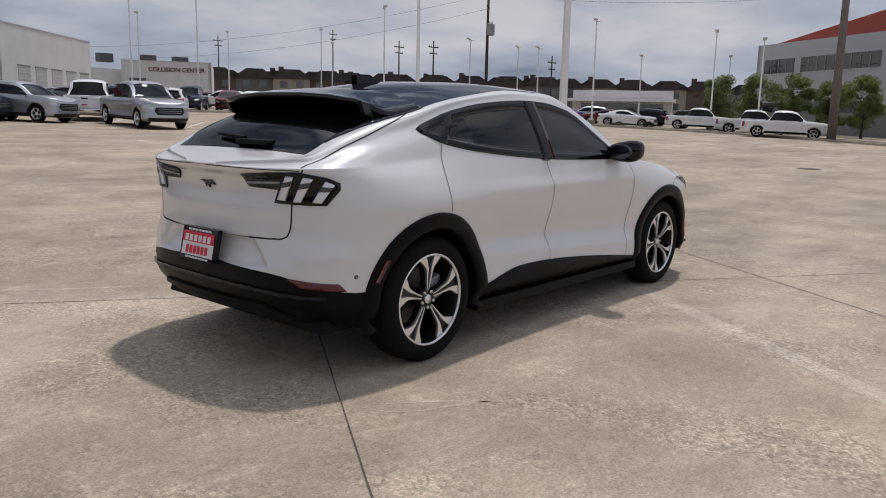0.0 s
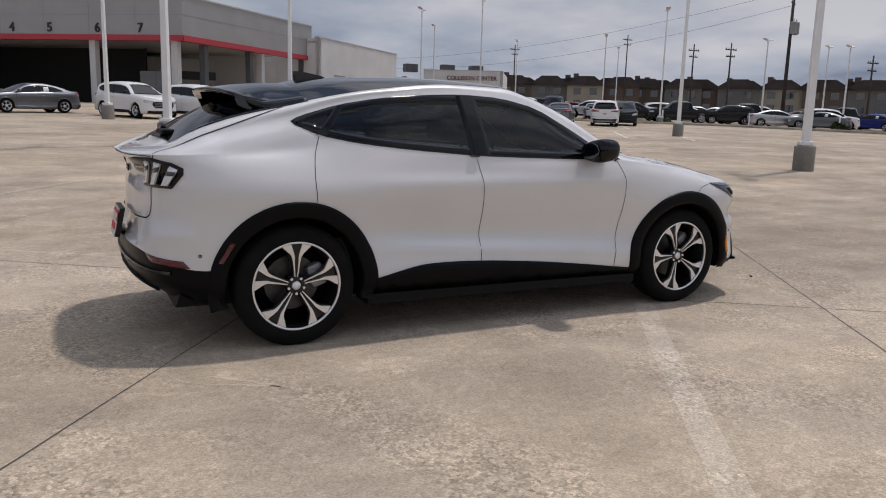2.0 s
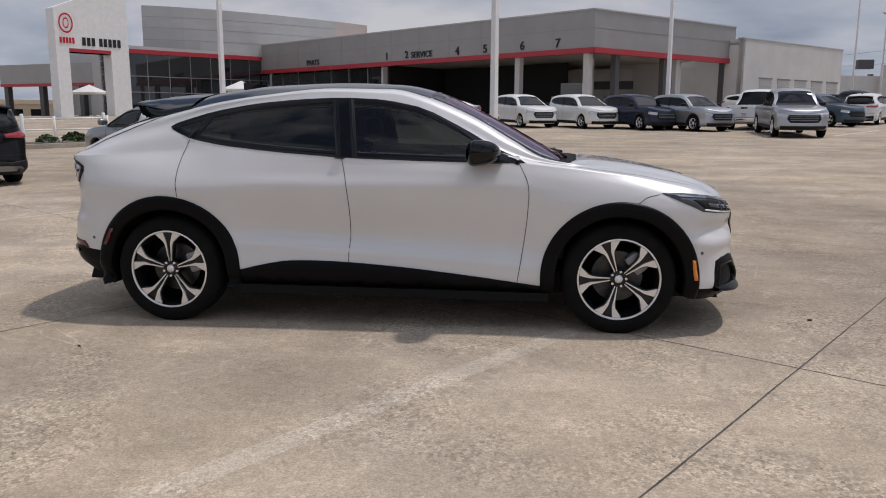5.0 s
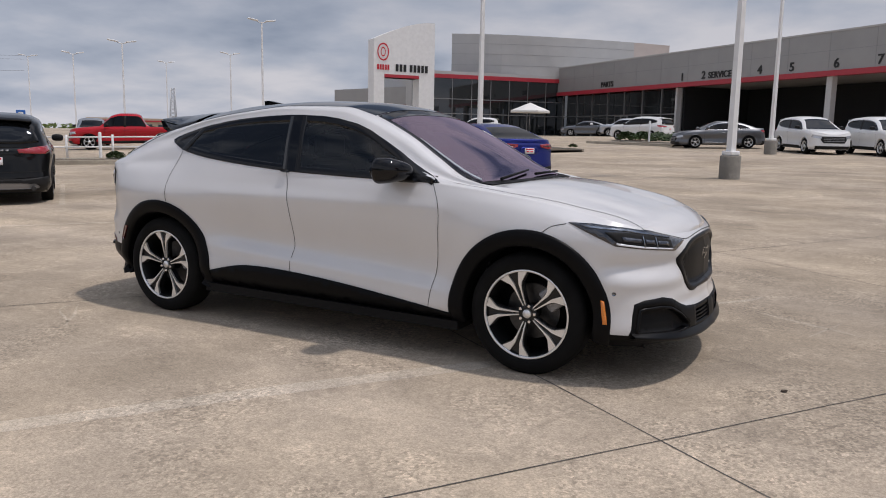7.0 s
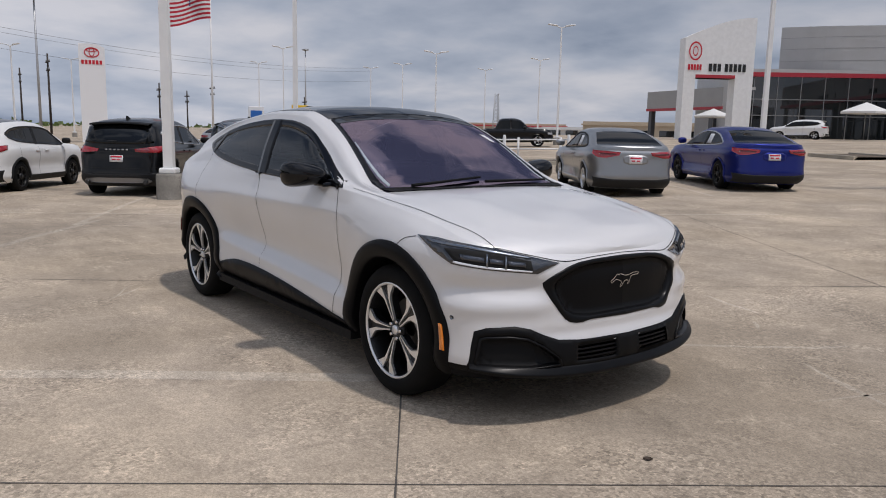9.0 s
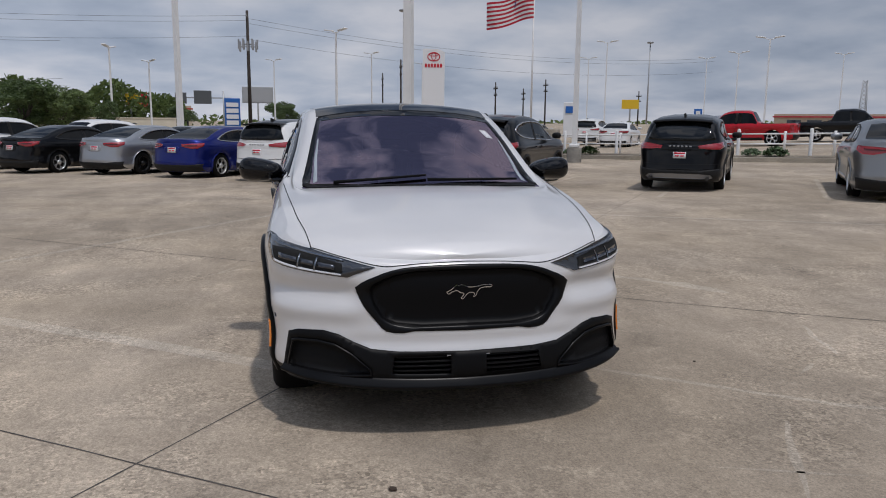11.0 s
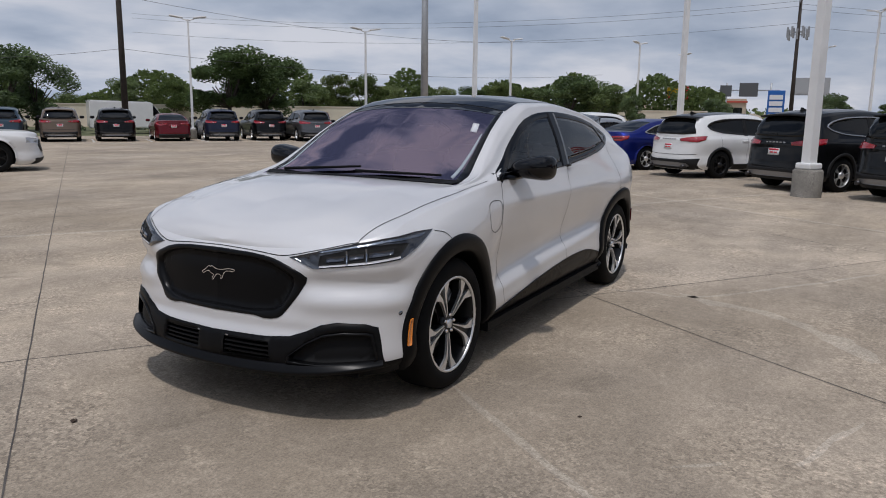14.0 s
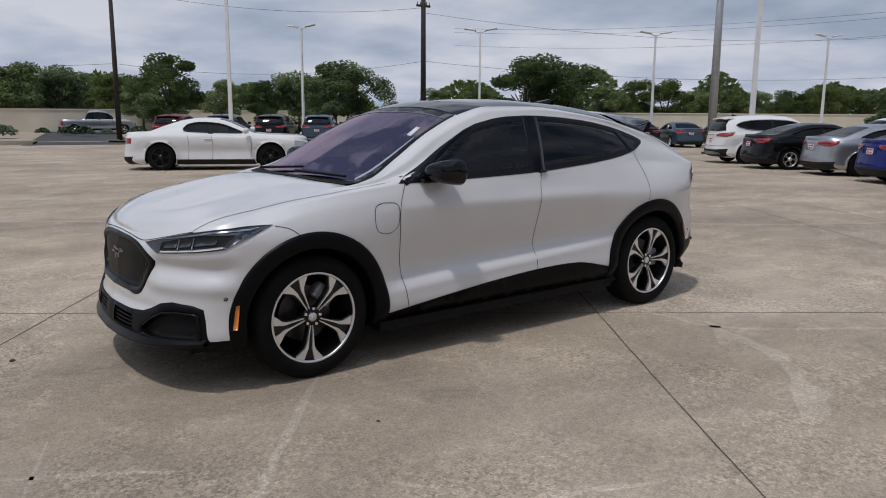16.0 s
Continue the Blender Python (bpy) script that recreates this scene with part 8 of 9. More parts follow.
def build_collision():
    b = thing("collision_center", Matrix(), "low white collision center building with dark lettering", "building")
    fr, n = frame2((43.4, 91.05), (52.4, 84.93))
    slab_part("wall", fr, 0, n, 0, .4, 1.2, 7.5, STUCCO, b)
    slab_part("end_wall", fr, n - .4, n, 0, 14, 1.2, 7.45, STUCCO, b)
    slab_part("coping", fr, 0, n + .05, -.05, .5, 7.5, 7.62, CLAD_LIGHT, b)
    wall_text("COLLISION CENTER", 0.76, fr, n * .61, 6.30, mat("maroon_letter", (.10, .012, .02), .5), b)
    slab_part("name_bar", fr, .9, 2.9, -.04, 0, 4.9, 5.4, COLUMN_DARK, b)
    fr2, n2 = frame2((35.8, 90.0), (43.4, 91.6))
    slab_part("link_wall", fr2, 0, n2 + .5, 0, .4, 4.2, 6.4, STUCCO, b)
    # dark panel stands in for the shade behind the open link
    slab_part("link_shade_panel", fr2, .3, n2, 1.5, 1.7, 1.2, 4.2, SHADED_ROOM, b)
    slab_part("link_post", fr2, n2 * .5, n2 * .5 + .4, 0, .4, 1.2, 4.2, STUCCO, b)
    for x, y in ((42.5, 93.5), (47.0, 91.0), (51.0, 90.0)):
        bm = bmesh.new()
        box(bm, x - .9, x + .9, y - .6, y + .6, 7.3, 8.4, .05)
        part("roof_unit", bm, COLUMN_DARK, b, "grey rooftop air unit")
    return b


build_service()
build_showroom()
build_arch()
build_workshop()
build_collision()


def parasol(x, y):
    p = thing("parasol", pose(x, y, ground_z(x, y)), "open white market parasol before the showroom", "parasol", "parasols")
    bm = bmesh.new()
    tube(bm, (0, 0, 0), (0, 0, 2.9), .03, .03, 8)
    part("pole", bm, MULLION, p)
    bm = bmesh.new()
    c = bm.verts.new((0, 0, 3.0))
    ring = [bm.verts.new((1.9 * math.cos(2 * math.pi * i / 8), 1.9 * math.sin(2 * math.pi * i / 8), 2.25)) for i in range(8)]
    low = [bm.verts.new((1.9 * math.cos(2 * math.pi * i / 8), 1.9 * math.sin(2 * math.pi * i / 8), 2.08)) for i in range(8)]
    for i in range(8):
        bm.faces.new((c, ring[i], ring[(i + 1) % 8]))
        bm.faces.new((ring[i], low[i], low[(i + 1) % 8], ring[(i + 1) % 8]))
    part("canopy", bm, mat("white_canvas", (.7, .69, .66), .8) if "white_canvas" not in bpy.data.materials else bpy.data.materials["white_canvas"], p)


parasol(-23.6, 60.4)
parasol(-41.0, 66.0)

# the grey building with a red roof, past the planter
TILE_RED = mat("red_metal_roof", (.40, .07, .045), .5, vary=.08, vscale=.4)


def build_grey():
    b = thing("grey_office_building", Matrix(), "light grey two-storey building with window bands and red roof", "building")
    fr, n = frame2((80.5, 25.0), (66.0, 2.0))
    slab_part("wall", fr, 0, n, 0, .4, .4, 9.6, mat("light_grey_panel", (.47, .48, .49), .6, vary=.04, vscale=.4), b)
    slab_part("end_wall", fr, 0, .4, 0, 20, .4, 9.6, STUCCO, b)
    slab_part("plinth", fr, 0, n, -.06, 0, .4, 2.6, mat("grey_block", (.25, .25, .25), .9, vary=.15, vscale=2), b)
    for g in range(5):
        s0 = 1.2 + g * 5.2
        w = slab_part("window", fr, s0, s0 + 4.3, -.05, 0, 6.6, 8.0, DARK_GLASS, b)
        for k in range(1, 4):
            slab_part("window_frame", fr, s0 + 4.3 * k / 4 - .04, s0 + 4.3 * k / 4 + .04, -.09, -.05, 6.6, 8.0, MULLION, w)
        slab_part("shop_window", fr, s0 + .3, s0 + 3.6, -.05, 0, 1.0, 3.6, DARK_GLASS, b)
    bm = bmesh.new()
    prism(bm, [(2.0, 9.6), (34, 9.6), (34, 14.0), (26, 13.0)], .4, 18)
    bmesh.ops.transform(bm, matrix=fr, verts=bm.verts[:])
    part("roof", bm, TILE_RED, b, "red standing-seam roof")
    fr, n = frame2((75.5, 44.5), (80.0, 34.0))
    slab_part("low_wing", fr, 0, n, 0, 6, .6, 4.9, STUCCO, b)
    slab_part("awning", fr, -.4, n + .4, -2.0, .2, 3.6, 3.9, WHITE_PAINT, b)
    slab_part("shop_window", fr, 1, n - 1, -.05, 0, 1.2, 3.4, DARK_GLASS, b)


build_grey()

# ---------------------------------------------------------------- apartments far off
ROOF_DARK = mat("dark_shingle", (.045, .036, .034), .9, vary=.3, vscale=.6)
APT_WALLS = [mat("apartment_cream", (.30, .27, .22), .9, vary=.1), mat("apartment_brown", (.10, .075, .06), .9, vary=.15), mat("apartment_grey", (.13, .125, .12), .9, vary=.1)]


def apartment(x, y, w, turn, floors=3, seed=0):
    rnd = random.Random(seed)
    b = thing("apartment_building", pose(x, y, 0.9, 0, 0, turn) @ Matrix.Diagonal((1, 1, .84, 1)), "distant three-storey apartment block with dark hipped roof", "building", "apartment blocks")
    n = max(2, int(w / 7))
    h = floors * 3.0
    for i in range(n):
        x0 = -w / 2 + w * i / n
        x1 = x0 + w / n
        d = rnd.choice((0, -1.2))
        bm = bmesh.new()
        box(bm, x0, x1, d, 12, 0, h)
        part("wall", bm, APT_WALLS[(i + seed) % 3], b)
        for f in range(floors):
            for k in (.28, .72):
                xc = x0 + (x1 - x0) * k
                bm = bmesh.new()
                box(bm, xc - .75, xc + .75, d - .05, d, f * 3 + .8, f * 3 + 2.4)
                part("window", bm, DARK_GLASS, b)
        bm = bmesh.new()
        e = .7
        prism(bm, [(x0 - e, h), (x1 + e, h), ((x0 + x1) / 2 + w / n * .22, h + 2.3), ((x0 + x1) / 2 - w / n * .22, h + 2.3)], d - e, 12 + e)
        part("roof", bm, ROOF_DARK, b, "dark shingle roof")
        if i % 2 == 0:
            bm = bmesh.new()
            box(bm, x0 + 1.2, x0 + 2.3, 3, 4.2, h, h + 3.2)
            part("chimney", bm, APT_WALLS[1], b)
    return b


for i, (az, d, w) in enumerate(((57, 170, 26), (53.5, 160, 30), (49, 165, 30), (44, 170, 26), (38.5, 165, 40), (32.5, 170, 44), (26.5, 175, 40), (62, 190, 30), (21, 190, 40))):
    a = radians(az)
    apartment(d * math.cos(a), d * math.sin(a), w, az - 90, 3, i)

# ---------------------------------------------------------------- trees
LEAVES = [mat("oak_leaf", (0.145, 0.195, 0.066), .6, vary=.45, vscale=1.3, tint=(0.085, 0.125, 0.042)), mat("light_leaf", (0.19, 0.235, 0.08), .6, vary=.45, vscale=1.3, tint=(0.11, 0.145, 0.05)),
          mat("dark_leaf", (0.115, 0.165, 0.062), .6, vary=.45, vscale=1.3, tint=(0.06, 0.092, 0.036))]
for leaf in LEAVES:                              # leaves let some light through
    nt = leaf.node_tree
    shader = nt.nodes["Principled BSDF"]
    thin = nt.nodes.new("ShaderNodeBsdfTranslucent")
    both = nt.nodes.new("ShaderNodeMixShader")
    both.inputs[0].default_value = 0.42
    nt.links.new(shader.inputs["Base Color"].links[0].from_socket, thin.inputs["Color"])
    nt.links.new(shader.outputs[0], both.inputs[1])
    nt.links.new(thin.outputs[0], both.inputs[2])
    nt.links.new(both.outputs[0], nt.nodes["Material Output"].inputs["Surface"])
BARK = mat("bark", (0.075, 0.06, 0.048), .9, vary=.3, vscale=4, bump=.5, bscale=25)
TREE_KINDS = {}


def tree_meshes(seed, h, spread, n, leaf):
    """Trunk with limbs, and a crown of many small leaves gathered in uneven clumps."""
    rnd = random.Random(seed)
    bm = bmesh.new()
    fork = h * .28
    tube(bm, (0, 0, -.1), (.05, 0, fork), .16, .11, 8)
    clumps = []
    for k in range(17):
        a = 2 * math.pi * k / 17 * 2.0 + rnd.uniform(-.3, .3)
        r = spread * rnd.uniform(.25, .80)
        z = h * rnd.uniform(.26, .90)
        r *= max(.35, 1.12 - abs(z / h - .58) * 1.3)
        tip = Vector((r * math.cos(a), r * math.sin(a), z))
        tube(bm, (.05, 0, fork - .1), tip * .6 + Vector((0, 0, fork * .4)), .07, .035, 6)
        clumps.append((tip, spread * rnd.uniform(.18, .40)))
    clumps.append((Vector((0, 0, h * .70)), spread * .55))
    clumps.append((Vector((rnd.uniform(-.4, .4), 0, h * .86)), spread * .36))
    trunk = bpy.data.meshes.new("trunk")
    bm.to_mesh(trunk)
    bm.free()
    trunk.materials.append(BARK)
    verts, faces = [], []
    for _ in range(n):
        c, r = clumps[rnd.randrange(len(clumps))]
        d = Vector((rnd.gauss(0, 1), rnd.gauss(0, 1), rnd.gauss(0, 1))).normalized()
        p = c + Vector((d.x, d.y, d.z * .72)) * r * rnd.uniform(.30, 1.12) ** .6
        if p.z < h * .13:
            continue
        e = Vector((rnd.gauss(0, 1), rnd.gauss(0, 1), rnd.gauss(0, .7))).normalized()
        f = e.orthogonal().normalized()
        s = leaf * rnd.uniform(.6, 1.3)
        i = len(verts)
        verts += [tuple(p - e * s), tuple(p + f * s * .5), tuple(p + e * s), tuple(p - f * s * .5)]
        faces.append((i, i + 1, i + 2, i + 3))
    crown = bpy.data.meshes.new("crown")
    crown.from_pydata(verts, [], faces)
    return trunk, crown


def tree(x, y, h, wide=1.0, kind=0, label="leafy green roadside tree", group="roadside trees", shade=0):
    key = (kind, shade)
    if key not in TREE_KINDS:
        t, c = tree_meshes(kind * 13 + 5, 6.0, (2.7, 3.0, 2.4, 2.9)[kind % 4], 10500, .115)
        c.materials.append(LEAVES[shade])
        TREE_KINDS[key] = (t, c)
    s = h / 6.2
    e = thing("tree", pose(x, y, ground_z(x, y), 0, 0, (x * 53 + y * 97) % 360) @ Matrix.Diagonal((s * wide, s * wide, s, 1)), label, "tree", group)
    for name, me in zip(("trunk", "crown"), TREE_KINDS[key]):
        o = new(name, me)
        o.parent = e
    return e


def polar(az, d, ex=3.4, ey=4.7):
    return ex + d * math.cos(radians(az)), ey + d * math.sin(radians(az))


rnd = random.Random(21)
for az, d, h, wide, k, sh in ((-98, 80, 6.4, 1.2, 0, 0), (-100.5, 86, 6.6, 1.2, 1, 2), (-103.5, 80, 5.6, 1.2, 2, 1), (-107.4, 62, 6.4, 1.05, 0, 2), (-111.0, 70, 4.8, 1.0, 3, 1), (-113.6, 64, 4.6, 1.0, 2, 2),
                              (-116.2, 66, 5.5, 1.0, 1, 0), (-118.8, 60, 6.0, 1.2, 3, 2), (-120.6, 63, 5.6, 1.1, 0, 2), (-123.2, 92, 3.4, 1.0, 1, 0), (-126.6, 80, 4.6, 1.1, 2, 0), (-129.6, 76, 4.6, 1.2, 0, 0), (-133.0, 66, 7.0, 1.25, 3, 2),
                              (-135.6, 68, 6.6, 1.2, 1, 2), (-138.6, 78, 4.8, 1.2, 0, 0), (-140.9, 80, 5.6, 1.0, 2, 1), (-143.0, 78, 5.4, 1.1, 3, 0), (-145.2, 82, 4.6, 1.0, 1, 1), (-147.3, 84, 4.6, 1.0, 0, 0), (-149.2, 84, 4.5, 1.0, 2, 1),
                              (-151.0, 80, 4.4, 1.2, 0, 2), (-153.2, 82, 5.0, 1.1, 1, 1), (-155.3, 84, 4.5, 1.1, 3, 0), (-158.0, 70, 5.2, 1.5, 3, 2), (-160.3, 72, 4.8, 1.4, 1, 0), (-162.4, 59, 3.3, .8, 0, 2),
                              (-94.5, 84, 6.0, 1.3, 3, 0), (-91.0, 88, 6.2, 1.3, 0, 2), (-105.5, 74, 4.6, 1.2, 3, 0)):
    x, y = polar(az, d)
    tree(x, y, h, wide, k, "broad green tree behind the low wall", "trees behind the wall", sh)
for az, d, h in ((20.9, 76, 5.2), (18.6, 73, 5.2), (16.0, 73, 5.4), (11.9, 70, 5.2), (8.5, 69, 5.0), (14.0, 74, 4.8)):
    x, y = polar(az, d, -4.6, -3.7)
    tree(x, y, h, .95, int(h * 10) % 4, "young street tree before the grey building", "young trees", 1)
for x, y, h, w, k, sh in ((-85, -1.2, 4.2, 1.2, 1, 2), (-90, 4, 3.2, 1.2, 2, 0), (-78, -12, 3.4, 1.3, 0, 2)):
    tree(x, y, h, w, k, "small dark tree at the roadside", "roadside trees", sh)


def woods(name, d, n, h, seed, a0, a1, label, sparse=1.0, leaf=.9, base=0.0):
    """Far woods as one mass of leaf clumps along an arc."""
    rnd = random.Random(seed)
    verts, faces = [], []
    for _ in range(n):
        az = radians(rnd.uniform(a0, a1))
        r = d * rnd.uniform(.94, 1.06)
        hump = .55 + .45 * noise.noise(Vector((math.cos(az) * 14, math.sin(az) * 14, seed)))
        z = rnd.random() ** .8 * h * max(.3, hump)
        p = Vector((r * math.cos(az), r * math.sin(az), base + z))
        e = Vector((rnd.gauss(0, 1), rnd.gauss(0, 1), rnd.gauss(0, .8))).normalized()
        f = e.orthogonal().normalized()
        s = leaf * rnd.uniform(.6, 1.4)
        i = len(verts)
        verts += [tuple(p - e * s), tuple(p + f * s * .6), tuple(p + e * s), tuple(p - f * s * .6)]
        faces.append((i, i + 1, i + 2, i + 3))
    me = bpy.data.meshes.new(name)
    me.from_pydata(verts, [], faces)
    me.materials.append(LEAVES[0])
    return tagged(new(name, me), label, "woods", kind="stuff")


woods("far_woods", 260, 9000, 5.0, 3, 60, 420, "distant green tree line at the horizon", base=-.5)
woods("hedge_thicket", 88, 34000, 8.2, 5, 188, 274, "dense green thicket behind the trees", leaf=.34, base=-.4)
woods("apartment_greenery", 140, 2600, 3.6, 8, 30, 62, "green bushes before the apartment blocks", leaf=.5, base=1.2)

# the low cream wall and the planted verge behind the row of cars
CREAM = mat("cream_wall", (0.66, 0.60, 0.48), .85, vary=.08, vscale=.6)
w = thing("boundary_wall", Matrix(), "long low cream masonry wall behind the lot", "wall", kind="structure")
ring = [polar(a, 76) for a in range(-168, -88, 5)]
for p, q in zip(ring, ring[1:]):
    fr, n = frame2(p, q)
    slab_part("wall_panel", fr, 0, n, -.15, .15, -.6, 1.55, CREAM, w)
    slab_part("wall_cap", fr, 0, n, -.2, .2, 1.55, 1.65, CREAM, w)
VERGE = mat("dry_verge", (0.16, 0.15, 0.075), .95, vary=.4, vscale=.7, tint=(0.06, 0.10, 0.03))
bm = bmesh.new()
ring = [(polar(a, 52), polar(a, 74)) for a in range(-150, -108, 3)]
rows = [[bm.verts.new((*p, ground_z(*p) + .02)) for p in pr] for pr in ring]
for a, b in zip(rows, rows[1:]):
    bm.faces.new((a[0], a[1], b[1], b[0]))
bmesh.ops.recalc_face_normals(bm, faces=bm.faces[:])
tagged(mesh_ob("verge", bm, VERGE), "dry grass verge before the wall", "verge", kind="structure")
rnd = random.Random(9)
for i in range(34):
    x, y = polar(-150 + 1.6 * i + rnd.uniform(-.5, .5), rnd.uniform(58, 70))
    shrub(x, y, rnd.uniform(1.0, 2.2))
for a in range(-150, -110, 4):
    x, y = polar(a, 57)
    bm = bmesh.new()
    box(bm, -.07, .07, -.07, .07, -.1, 1.1, .01)
    o = mesh_ob("fence_post", bm, POLE_WOOD)
    o.matrix_basis = pose(x, y, ground_z(x, y))
    tagged(o, "short dark wooden fence post on the verge", "post", "fence posts")
# white box van behind the row
van = thing("white_van", pose(-29.5, -40.5, ground_z(-29.5, -40.5), 0, 0, 150), "white cargo van behind the parked row", "van")
bm = bmesh.new()
prism(bm, [(-2.6, .4), (2.5, .4), (2.6, .9), (1.9, 1.15), (1.2, 2.1), (-2.6, 2.2)], -.95, .95)
bmesh.ops.bevel(bm, geom=bm.edges[:], offset=.08, segments=2, affect="EDGES")
part("body", bm, PAINTS["white"], van)
for x in (-1.6, 1.6):
    for s in (-1, 1):
        bm = bmesh.new()
        tube(bm, (x, s * .75, .36), (x, s * .97, .36), .36, .36, 20)
        part("wheel", bm, RUBBER, van)
bm = bmesh.new()
prism(bm, [(1.25, 1.2), (1.80, 1.2), (1.25, 1.95)], -.97, .97)
part("side_window", bm, CAR_GLASS, van)

# ---------------------------------------------------------------- signs across the access road
SIGN_WHITE = mat("sign_white", (.80, .80, .80), .4)
SIGN_YELLOW = mat("sign_yellow", (.75, .48, .02), .4)
SIGN_BLUE = mat("sign_blue", (.02, .13, .45), .4)


def post_sign(x, y, z0, z1, width, face, turn, label, posts=(0,), depth=.3, name="roadside_sign"):
    s = thing(name, pose(x, y, ground_z(x, y), 0, 0, turn), label, "sign", "roadside signs")
    for p in posts:
        bm = bmesh.new()
        tube(bm, (p, 0, -.1), (p, 0, z1), .12, .10, 10)
        part("post", bm, POLE_GREY, s)
    bm = bmesh.new()
    box(bm, -width / 2, width / 2, -depth / 2, depth / 2, z0, z1, .04)
    part("panel", bm, face, s)
    return s


def sign_bit(s, x0, x1, z0, z1, m, out=-.18, name="sign_field"):
    bm = bmesh.new()
    box(bm, x0, x1, out - .02, out, z0, z1)
    return part(name, bm, m, s)


# tall white pylon with a red ring mark
p = thing("brand_pylon", pose(-68.2, 13.3, ground_z(-68, 13), 0, 0, 78), "tall white sign pylon with a red ring mark", "sign", "roadside signs")
bm = bmesh.new()
prism(bm, [(-1.05, -.1), (1.05, -.1), (1.05, 8.2), (.4, 8.5), (-1.05, 8.5)], -.3, .3)
part("slab", bm, SIGN_WHITE, p)
for rx, rz, t in ((.62, .44, .09), (.24, .38, .07), (.44, .17, .07)):
    bm = bmesh.new()
    seg = 28
    zc = 7.75 if rz > .4 else 7.78 if rz > .2 else 7.95
    a = [bm.verts.new((rx * math.cos(2 * math.pi * i / seg), -.33, zc + rz * math.sin(2 * math.pi * i / seg))) for i in range(seg)]
    b = [bm.verts.new(((rx - t) * math.cos(2 * math.pi * i / seg), -.33, zc + (rz - t) * math.sin(2 * math.pi * i / seg))) for i in range(seg)]
    for i in range(seg):
        bm.faces.new((a[i], a[(i + 1) % seg], b[(i + 1) % seg], b[i]))
    part("red_ring", bm, SIGN_RED, p)
for k in range(6):
    sign_bit(p, -.85 + .29 * k, -.85 + .29 * k + .2, 6.75, 7.1, SIGN_RED, -.31, "red_bar")

# flagpole and flag
FLAG_RED, FLAG_WHITE, FLAG_BLUE = mat("flag_red", (.45, .02, .04), .8), mat("flag_white", (.72, .72, .72), .8), mat("flag_blue", (.02, .03, .16), .8)
f = thing("flagpole", pose(-51.7, 17.9, ground_z(-51.7, 17.9), 0, 0, -108), "tall flagpole with a waving striped flag", "flagpole")
bm = bmesh.new()
tube(bm, (0, 0, 0), (0, 0, 11.8), .09, .05, 10)
part("pole", bm, WHITE_PAINT, f)
flag = None
for k in range(13):
    bm = bmesh.new()
    rows = []
    for i in range(21):
        u = i / 20
        x0 = 3.6 * u
        sag = -.9 * u + .10 * math.sin(u * 7)
        y = .22 * math.sin(u * 9 + k * .12)
        rows.append([bm.verts.new((x0, y, 11.3 + sag - .155 * (k + j))) for j in (0, 1)])
    for a, b in zip(rows, rows[1:]):
        bm.faces.new((a[0], a[1], b[1], b[0]))
    o = part("stripe", bm, FLAG_RED if k % 2 == 0 else FLAG_WHITE, f)
bm = bmesh.new()
rows = []
for i in range(9):
    u = .42 * i / 8
    rows.append([bm.verts.new((3.6 * u, .22 * math.sin(u * 9 + j * .8) - .015, 11.31 + (-.9 * u + .10 * math.sin(u * 7)) - 1.085 * j)) for j in (0, 1)])
for a, b in zip(rows, rows[1:]):
    bm.faces.new((a[0], a[1], b[1], b[0]))
part("canton", bm, FLAG_BLUE, f)

s = post_sign(*polar(-169.8, 92, 5.6, -.8), 3.2, 4.8, 2.4, SIGN_WHITE, 100, "small fuel station sign with a yellow sunburst", (-.6, .6))
sign_bit(s, -1.15, .45, 3.4, 4.65, SIGN_YELLOW)
sign_bit(s, .5, 1.18, 3.25, 4.75, SIGN_RED)
sign_bit(s, -1.0, .3, 3.4, 3.65, SIGN_RED, -.2)
s = post_sign(*polar(-176.2, 95, 5.6, -.8), .9, 4.4, 1.8, SIGN_BLUE, 94, "tall blue price sign with white panels", (-.7, .7))
for z in (1.3, 2.0, 2.7, 3.4):
    sign_bit(s, -.7, .7, z, z + .5, SIGN_WHITE)
s = post_sign(*polar(-178.0, 110, 5.6, -.8), 4.2, 6.4, 4.2, POLE_GREY, 92, "grey roadside billboard on one post", (0,))
sign_bit(s, -1.9, 1.9, 4.4, 6.2, mat("billboard_face", (.38, .39, .40), .6))
s = post_sign(*polar(-174.2, 105, 5.6, -.8), 3.9, 5.6, 2.2, mat("road_sign_back", (.10, .105, .11), .5), 95, "road gantry with the backs of dark signs", (-2.6, 2.6))
sign_bit(s, -3.6, 3.6, 4.6, 4.75, POLE_GREY, .1)
sign_bit(s, -3.4, -2.0, 3.9, 5.3, mat("dark_sign", (.10, .105, .11), .5), -.1)
s = post_sign(*polar(154.8, 105, 5.6, -.8), 2.6, 3.8, 2.2, SIGN_YELLOW, 65, "yellow roadside sign on a pole")
s = post_sign(*polar(150.1, 105, 5.6, -.8), 1.4, 2.4, 1.0, SIGN_BLUE, 60, "small blue brand sign on a pole")
sign_bit(s, -.26, .26, 1.7, 2.15, SIGN_WHITE)
s = post_sign(*polar(159.0, 58, 5.6, -.8), .3, 2.9, 1.1, SIGN_WHITE, 69, "white sign monument at the lot edge", ())
sign_bit(s, -.4, .4, 2.1, 2.6, SIGN_BLUE)
bm = bmesh.new()
box(bm, -.5, .5, -.5, .5, 0, 1.2, .04)
o = mesh_ob("utility_box", bm, KERB)
o.matrix_basis = pose(-27.0, 10.6, ground_z(-27, 10.6), 0, 0, 55)
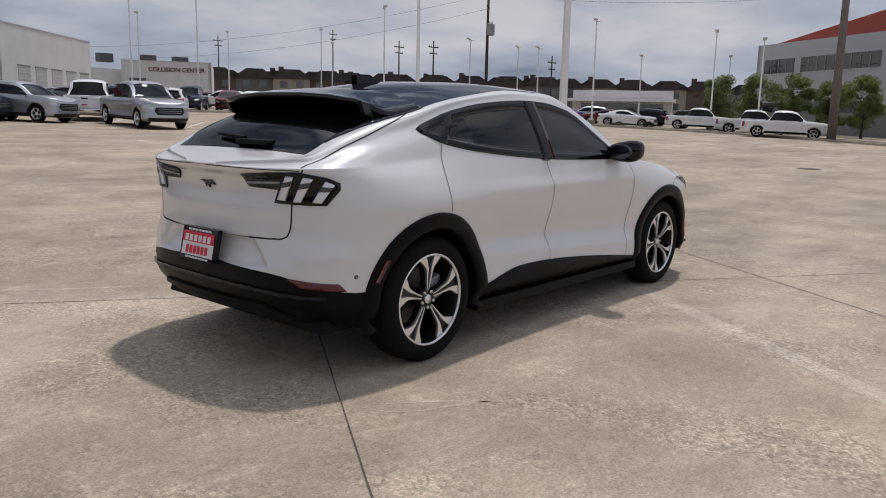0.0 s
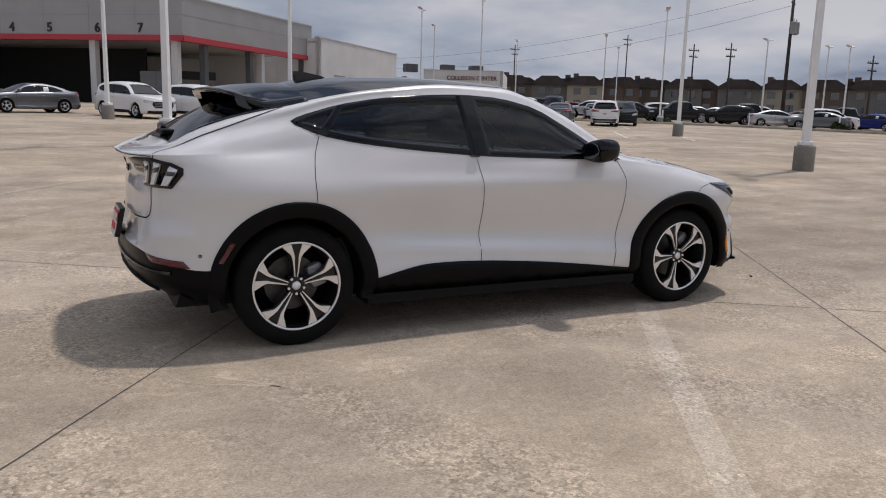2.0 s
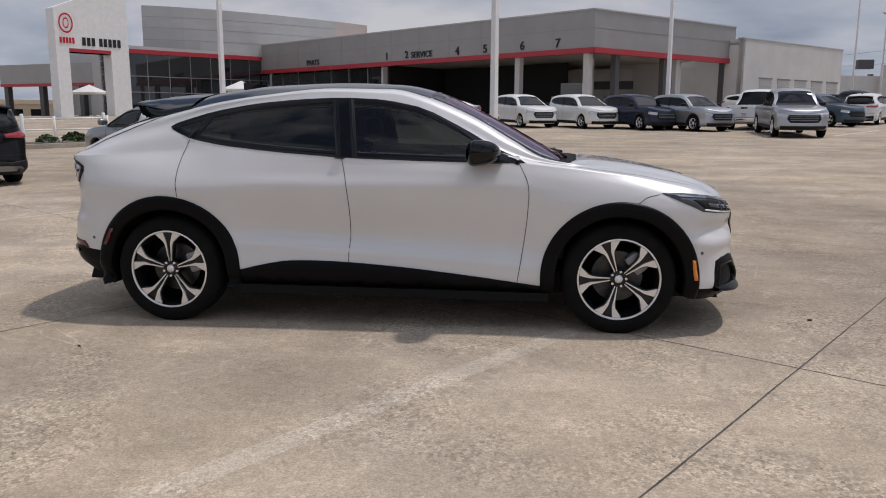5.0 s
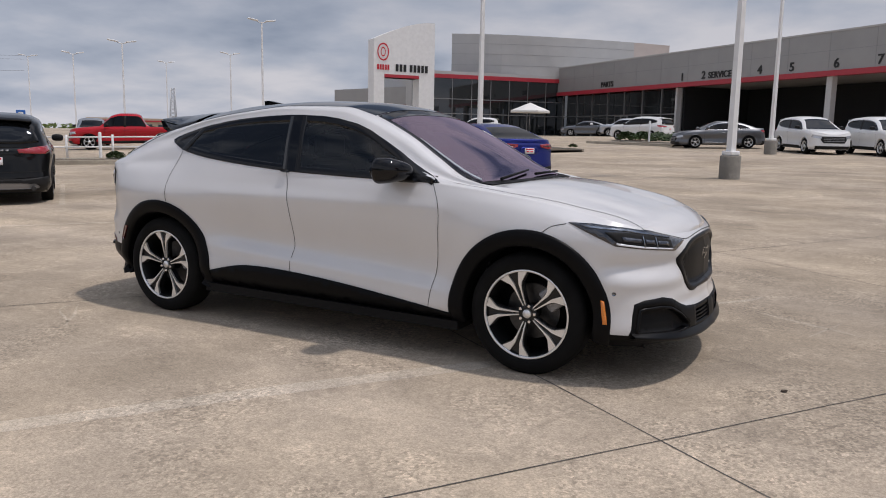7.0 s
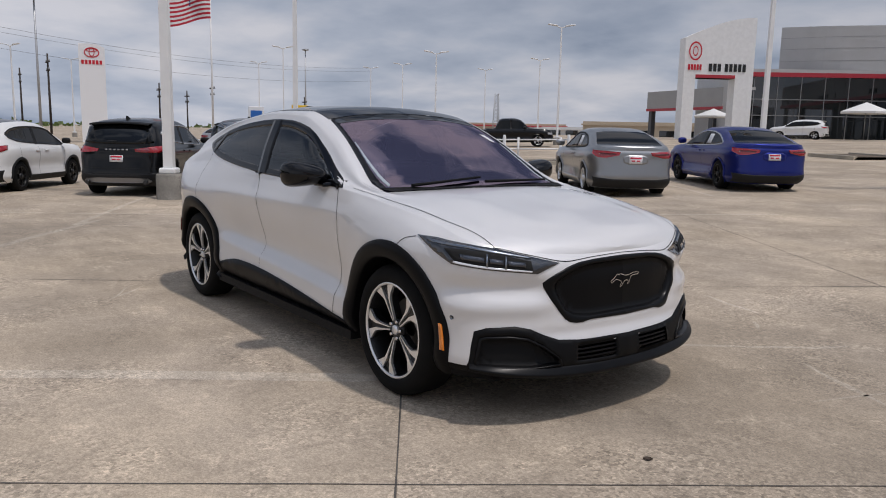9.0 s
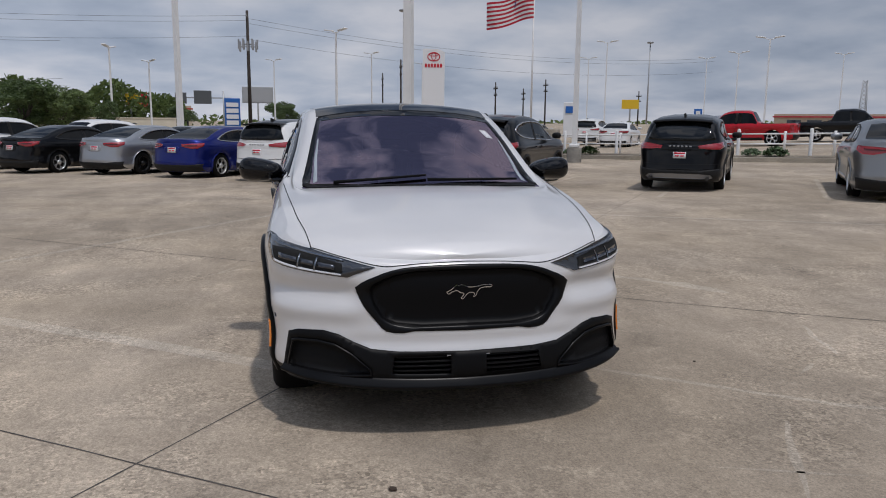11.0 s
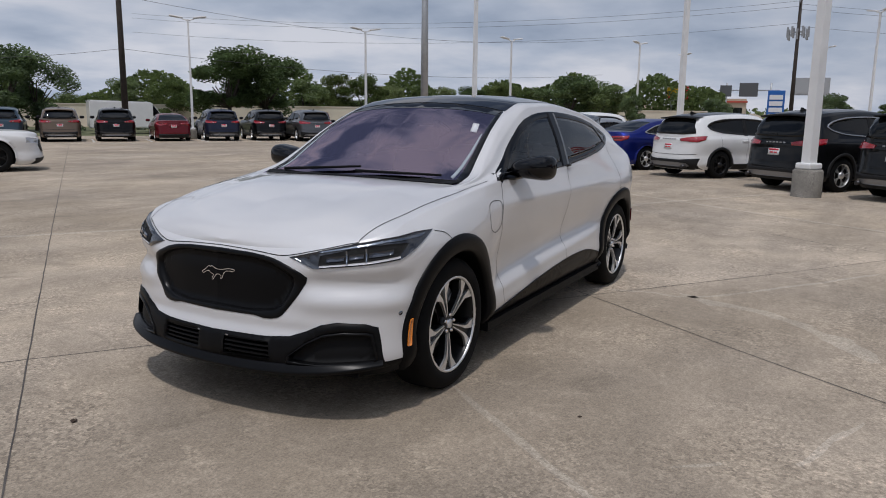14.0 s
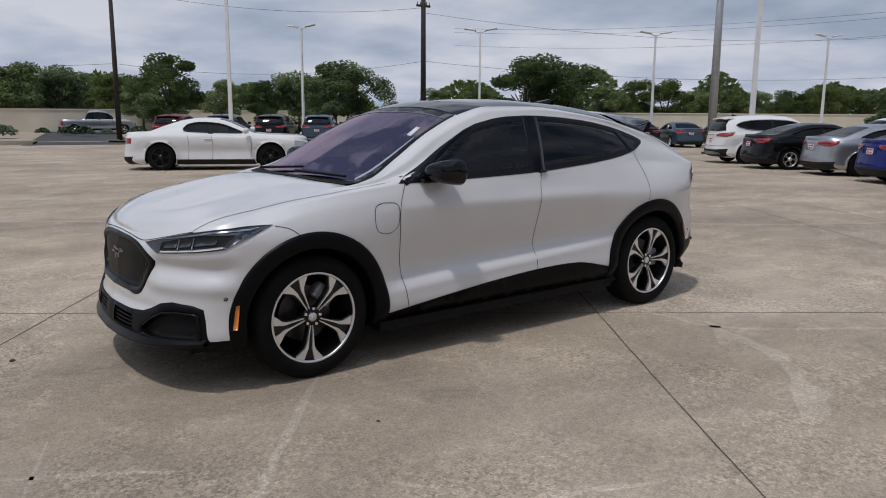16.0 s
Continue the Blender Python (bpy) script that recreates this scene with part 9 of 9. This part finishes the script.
tagged(o, "square concrete utility box by the kerb", "utility box")

# shops and roofs far along the road
TAN = mat("tan_stucco", (.48, .40, .30), .85, vary=.08)


def far_shop(az, d, w, h, wall, label, turn=None, band=None):
    x, y = polar(az, d, 5.6, -.8)
    b = thing("shop_building", pose(x, y, ground_z(x, y) - (1.7 if y > 20 else 0), 0, 0, (turn if turn is not None else az - 90) + 180), label, "building", "roadside shops")
    bm = bmesh.new()
    box(bm, -w / 2, w / 2, -8, 8, 0, h)
    part("wall", bm, wall, b)
    bm = bmesh.new()
    box(bm, -w / 2 - .3, w / 2 + .3, 7.6, 8.3, h - .75, h - .45)
    part("parapet", bm, band or wall, b)
    for k in range(int(w / 4)):
        bm = bmesh.new()
        box(bm, -w / 2 + 4 * k + .6, -w / 2 + 4 * k + 3.4, 8.0, 8.06, .4, 2.9)
        part("shop_window", bm, DARK_GLASS, b)
    return b


far_shop(139.8, 190, 34, 4.2, TAN, "long tan strip mall beyond the road", band=RED_BAND)
far_shop(135.0, 190, 26, 3.6, STUCCO, "low pale shop beyond the road")
far_shop(128.5, 160, 26, 4.5, TAN, "tan shop far down the road")
far_shop(-172.6, 170, 4.5, 4.6, TAN, "small tan hotel far down the road", band=TILE_RED)
far_shop(-166.0, 170, 20, 3.2, TAN, "low tan roof behind the trees")
# lattice tower
t = thing("lattice_tower", pose(*polar(139.8, 150, 5.6, -.8), 0), "grey lattice radio tower far off", "tower")
for a in range(3):
    bm = bmesh.new()
    c, q = math.cos(a * 2.094), math.sin(a * 2.094)
    tube(bm, (.9 * c, .9 * q, 0), (.45 * c, .45 * q, 9.0), .09, .08, 6)
    part("leg", bm, POLE_GREY, t)
for k in range(12):
    bm = bmesh.new()
    z = .7 + .7 * k
    r0, r1 = .9 - .05 * z, .9 - .05 * (z + .7)
    for a in range(3):
        c0, s0, c1, s1 = math.cos(a * 2.094), math.sin(a * 2.094), math.cos((a + 1) * 2.094), math.sin((a + 1) * 2.094)
        tube(bm, (r0 * c0, r0 * s0, z), (r1 * c1, r1 * s1, z + .7), .05, .05, 5)
    part("brace", bm, POLE_GREY, t)
# tall road masts far off
for az, d in ((171.2, 170), (153.5, 250)):
    x, y = polar(az, d, 5.6, -1.4)
    m = thing("road_mast", pose(x, y, ground_z(x, y)), "very tall dark steel mast with a ring of lamps", "lamp post", "road masts")
    bm = bmesh.new()
    tube(bm, (0, 0, -.2), (0, 0, 25), .28, .16, 10)
    part("pole", bm, POLE_GREY, m)
    bm = bmesh.new()
    lathe(bm, [(.15, 24.6), (.9, 24.7), (1.1, 24.9), (.9, 25.1), (.1, 25.2)], 14, "Z")
    part("lamp_ring", bm, MULLION, m)
# low white rail along the access road
for i in range(12):
    p, q = Vector((-15.0, 22.5)).lerp(Vector((-33.0, 10.0)), i / 12), Vector((-15.0, 22.5)).lerp(Vector((-33.0, 10.0)), (i + 1) / 12)
    r = thing("white_rail", Matrix(), "low white pipe rail at the lot's edge", "railing", "white rails")
    for h in (.45, .85):
        bm = bmesh.new()
        tube(bm, (p.x, p.y, ground_z(p.x, p.y) + h), (q.x, q.y, ground_z(q.x, q.y) + h), .035, .035, 6)
        part("pipe", bm, WHITE_PAINT, r)
    bm = bmesh.new()
    tube(bm, (p.x, p.y, ground_z(p.x, p.y) - .05), (p.x, p.y, ground_z(p.x, p.y) + .95), .05, .05, 8)
    part("post", bm, WHITE_PAINT, r)
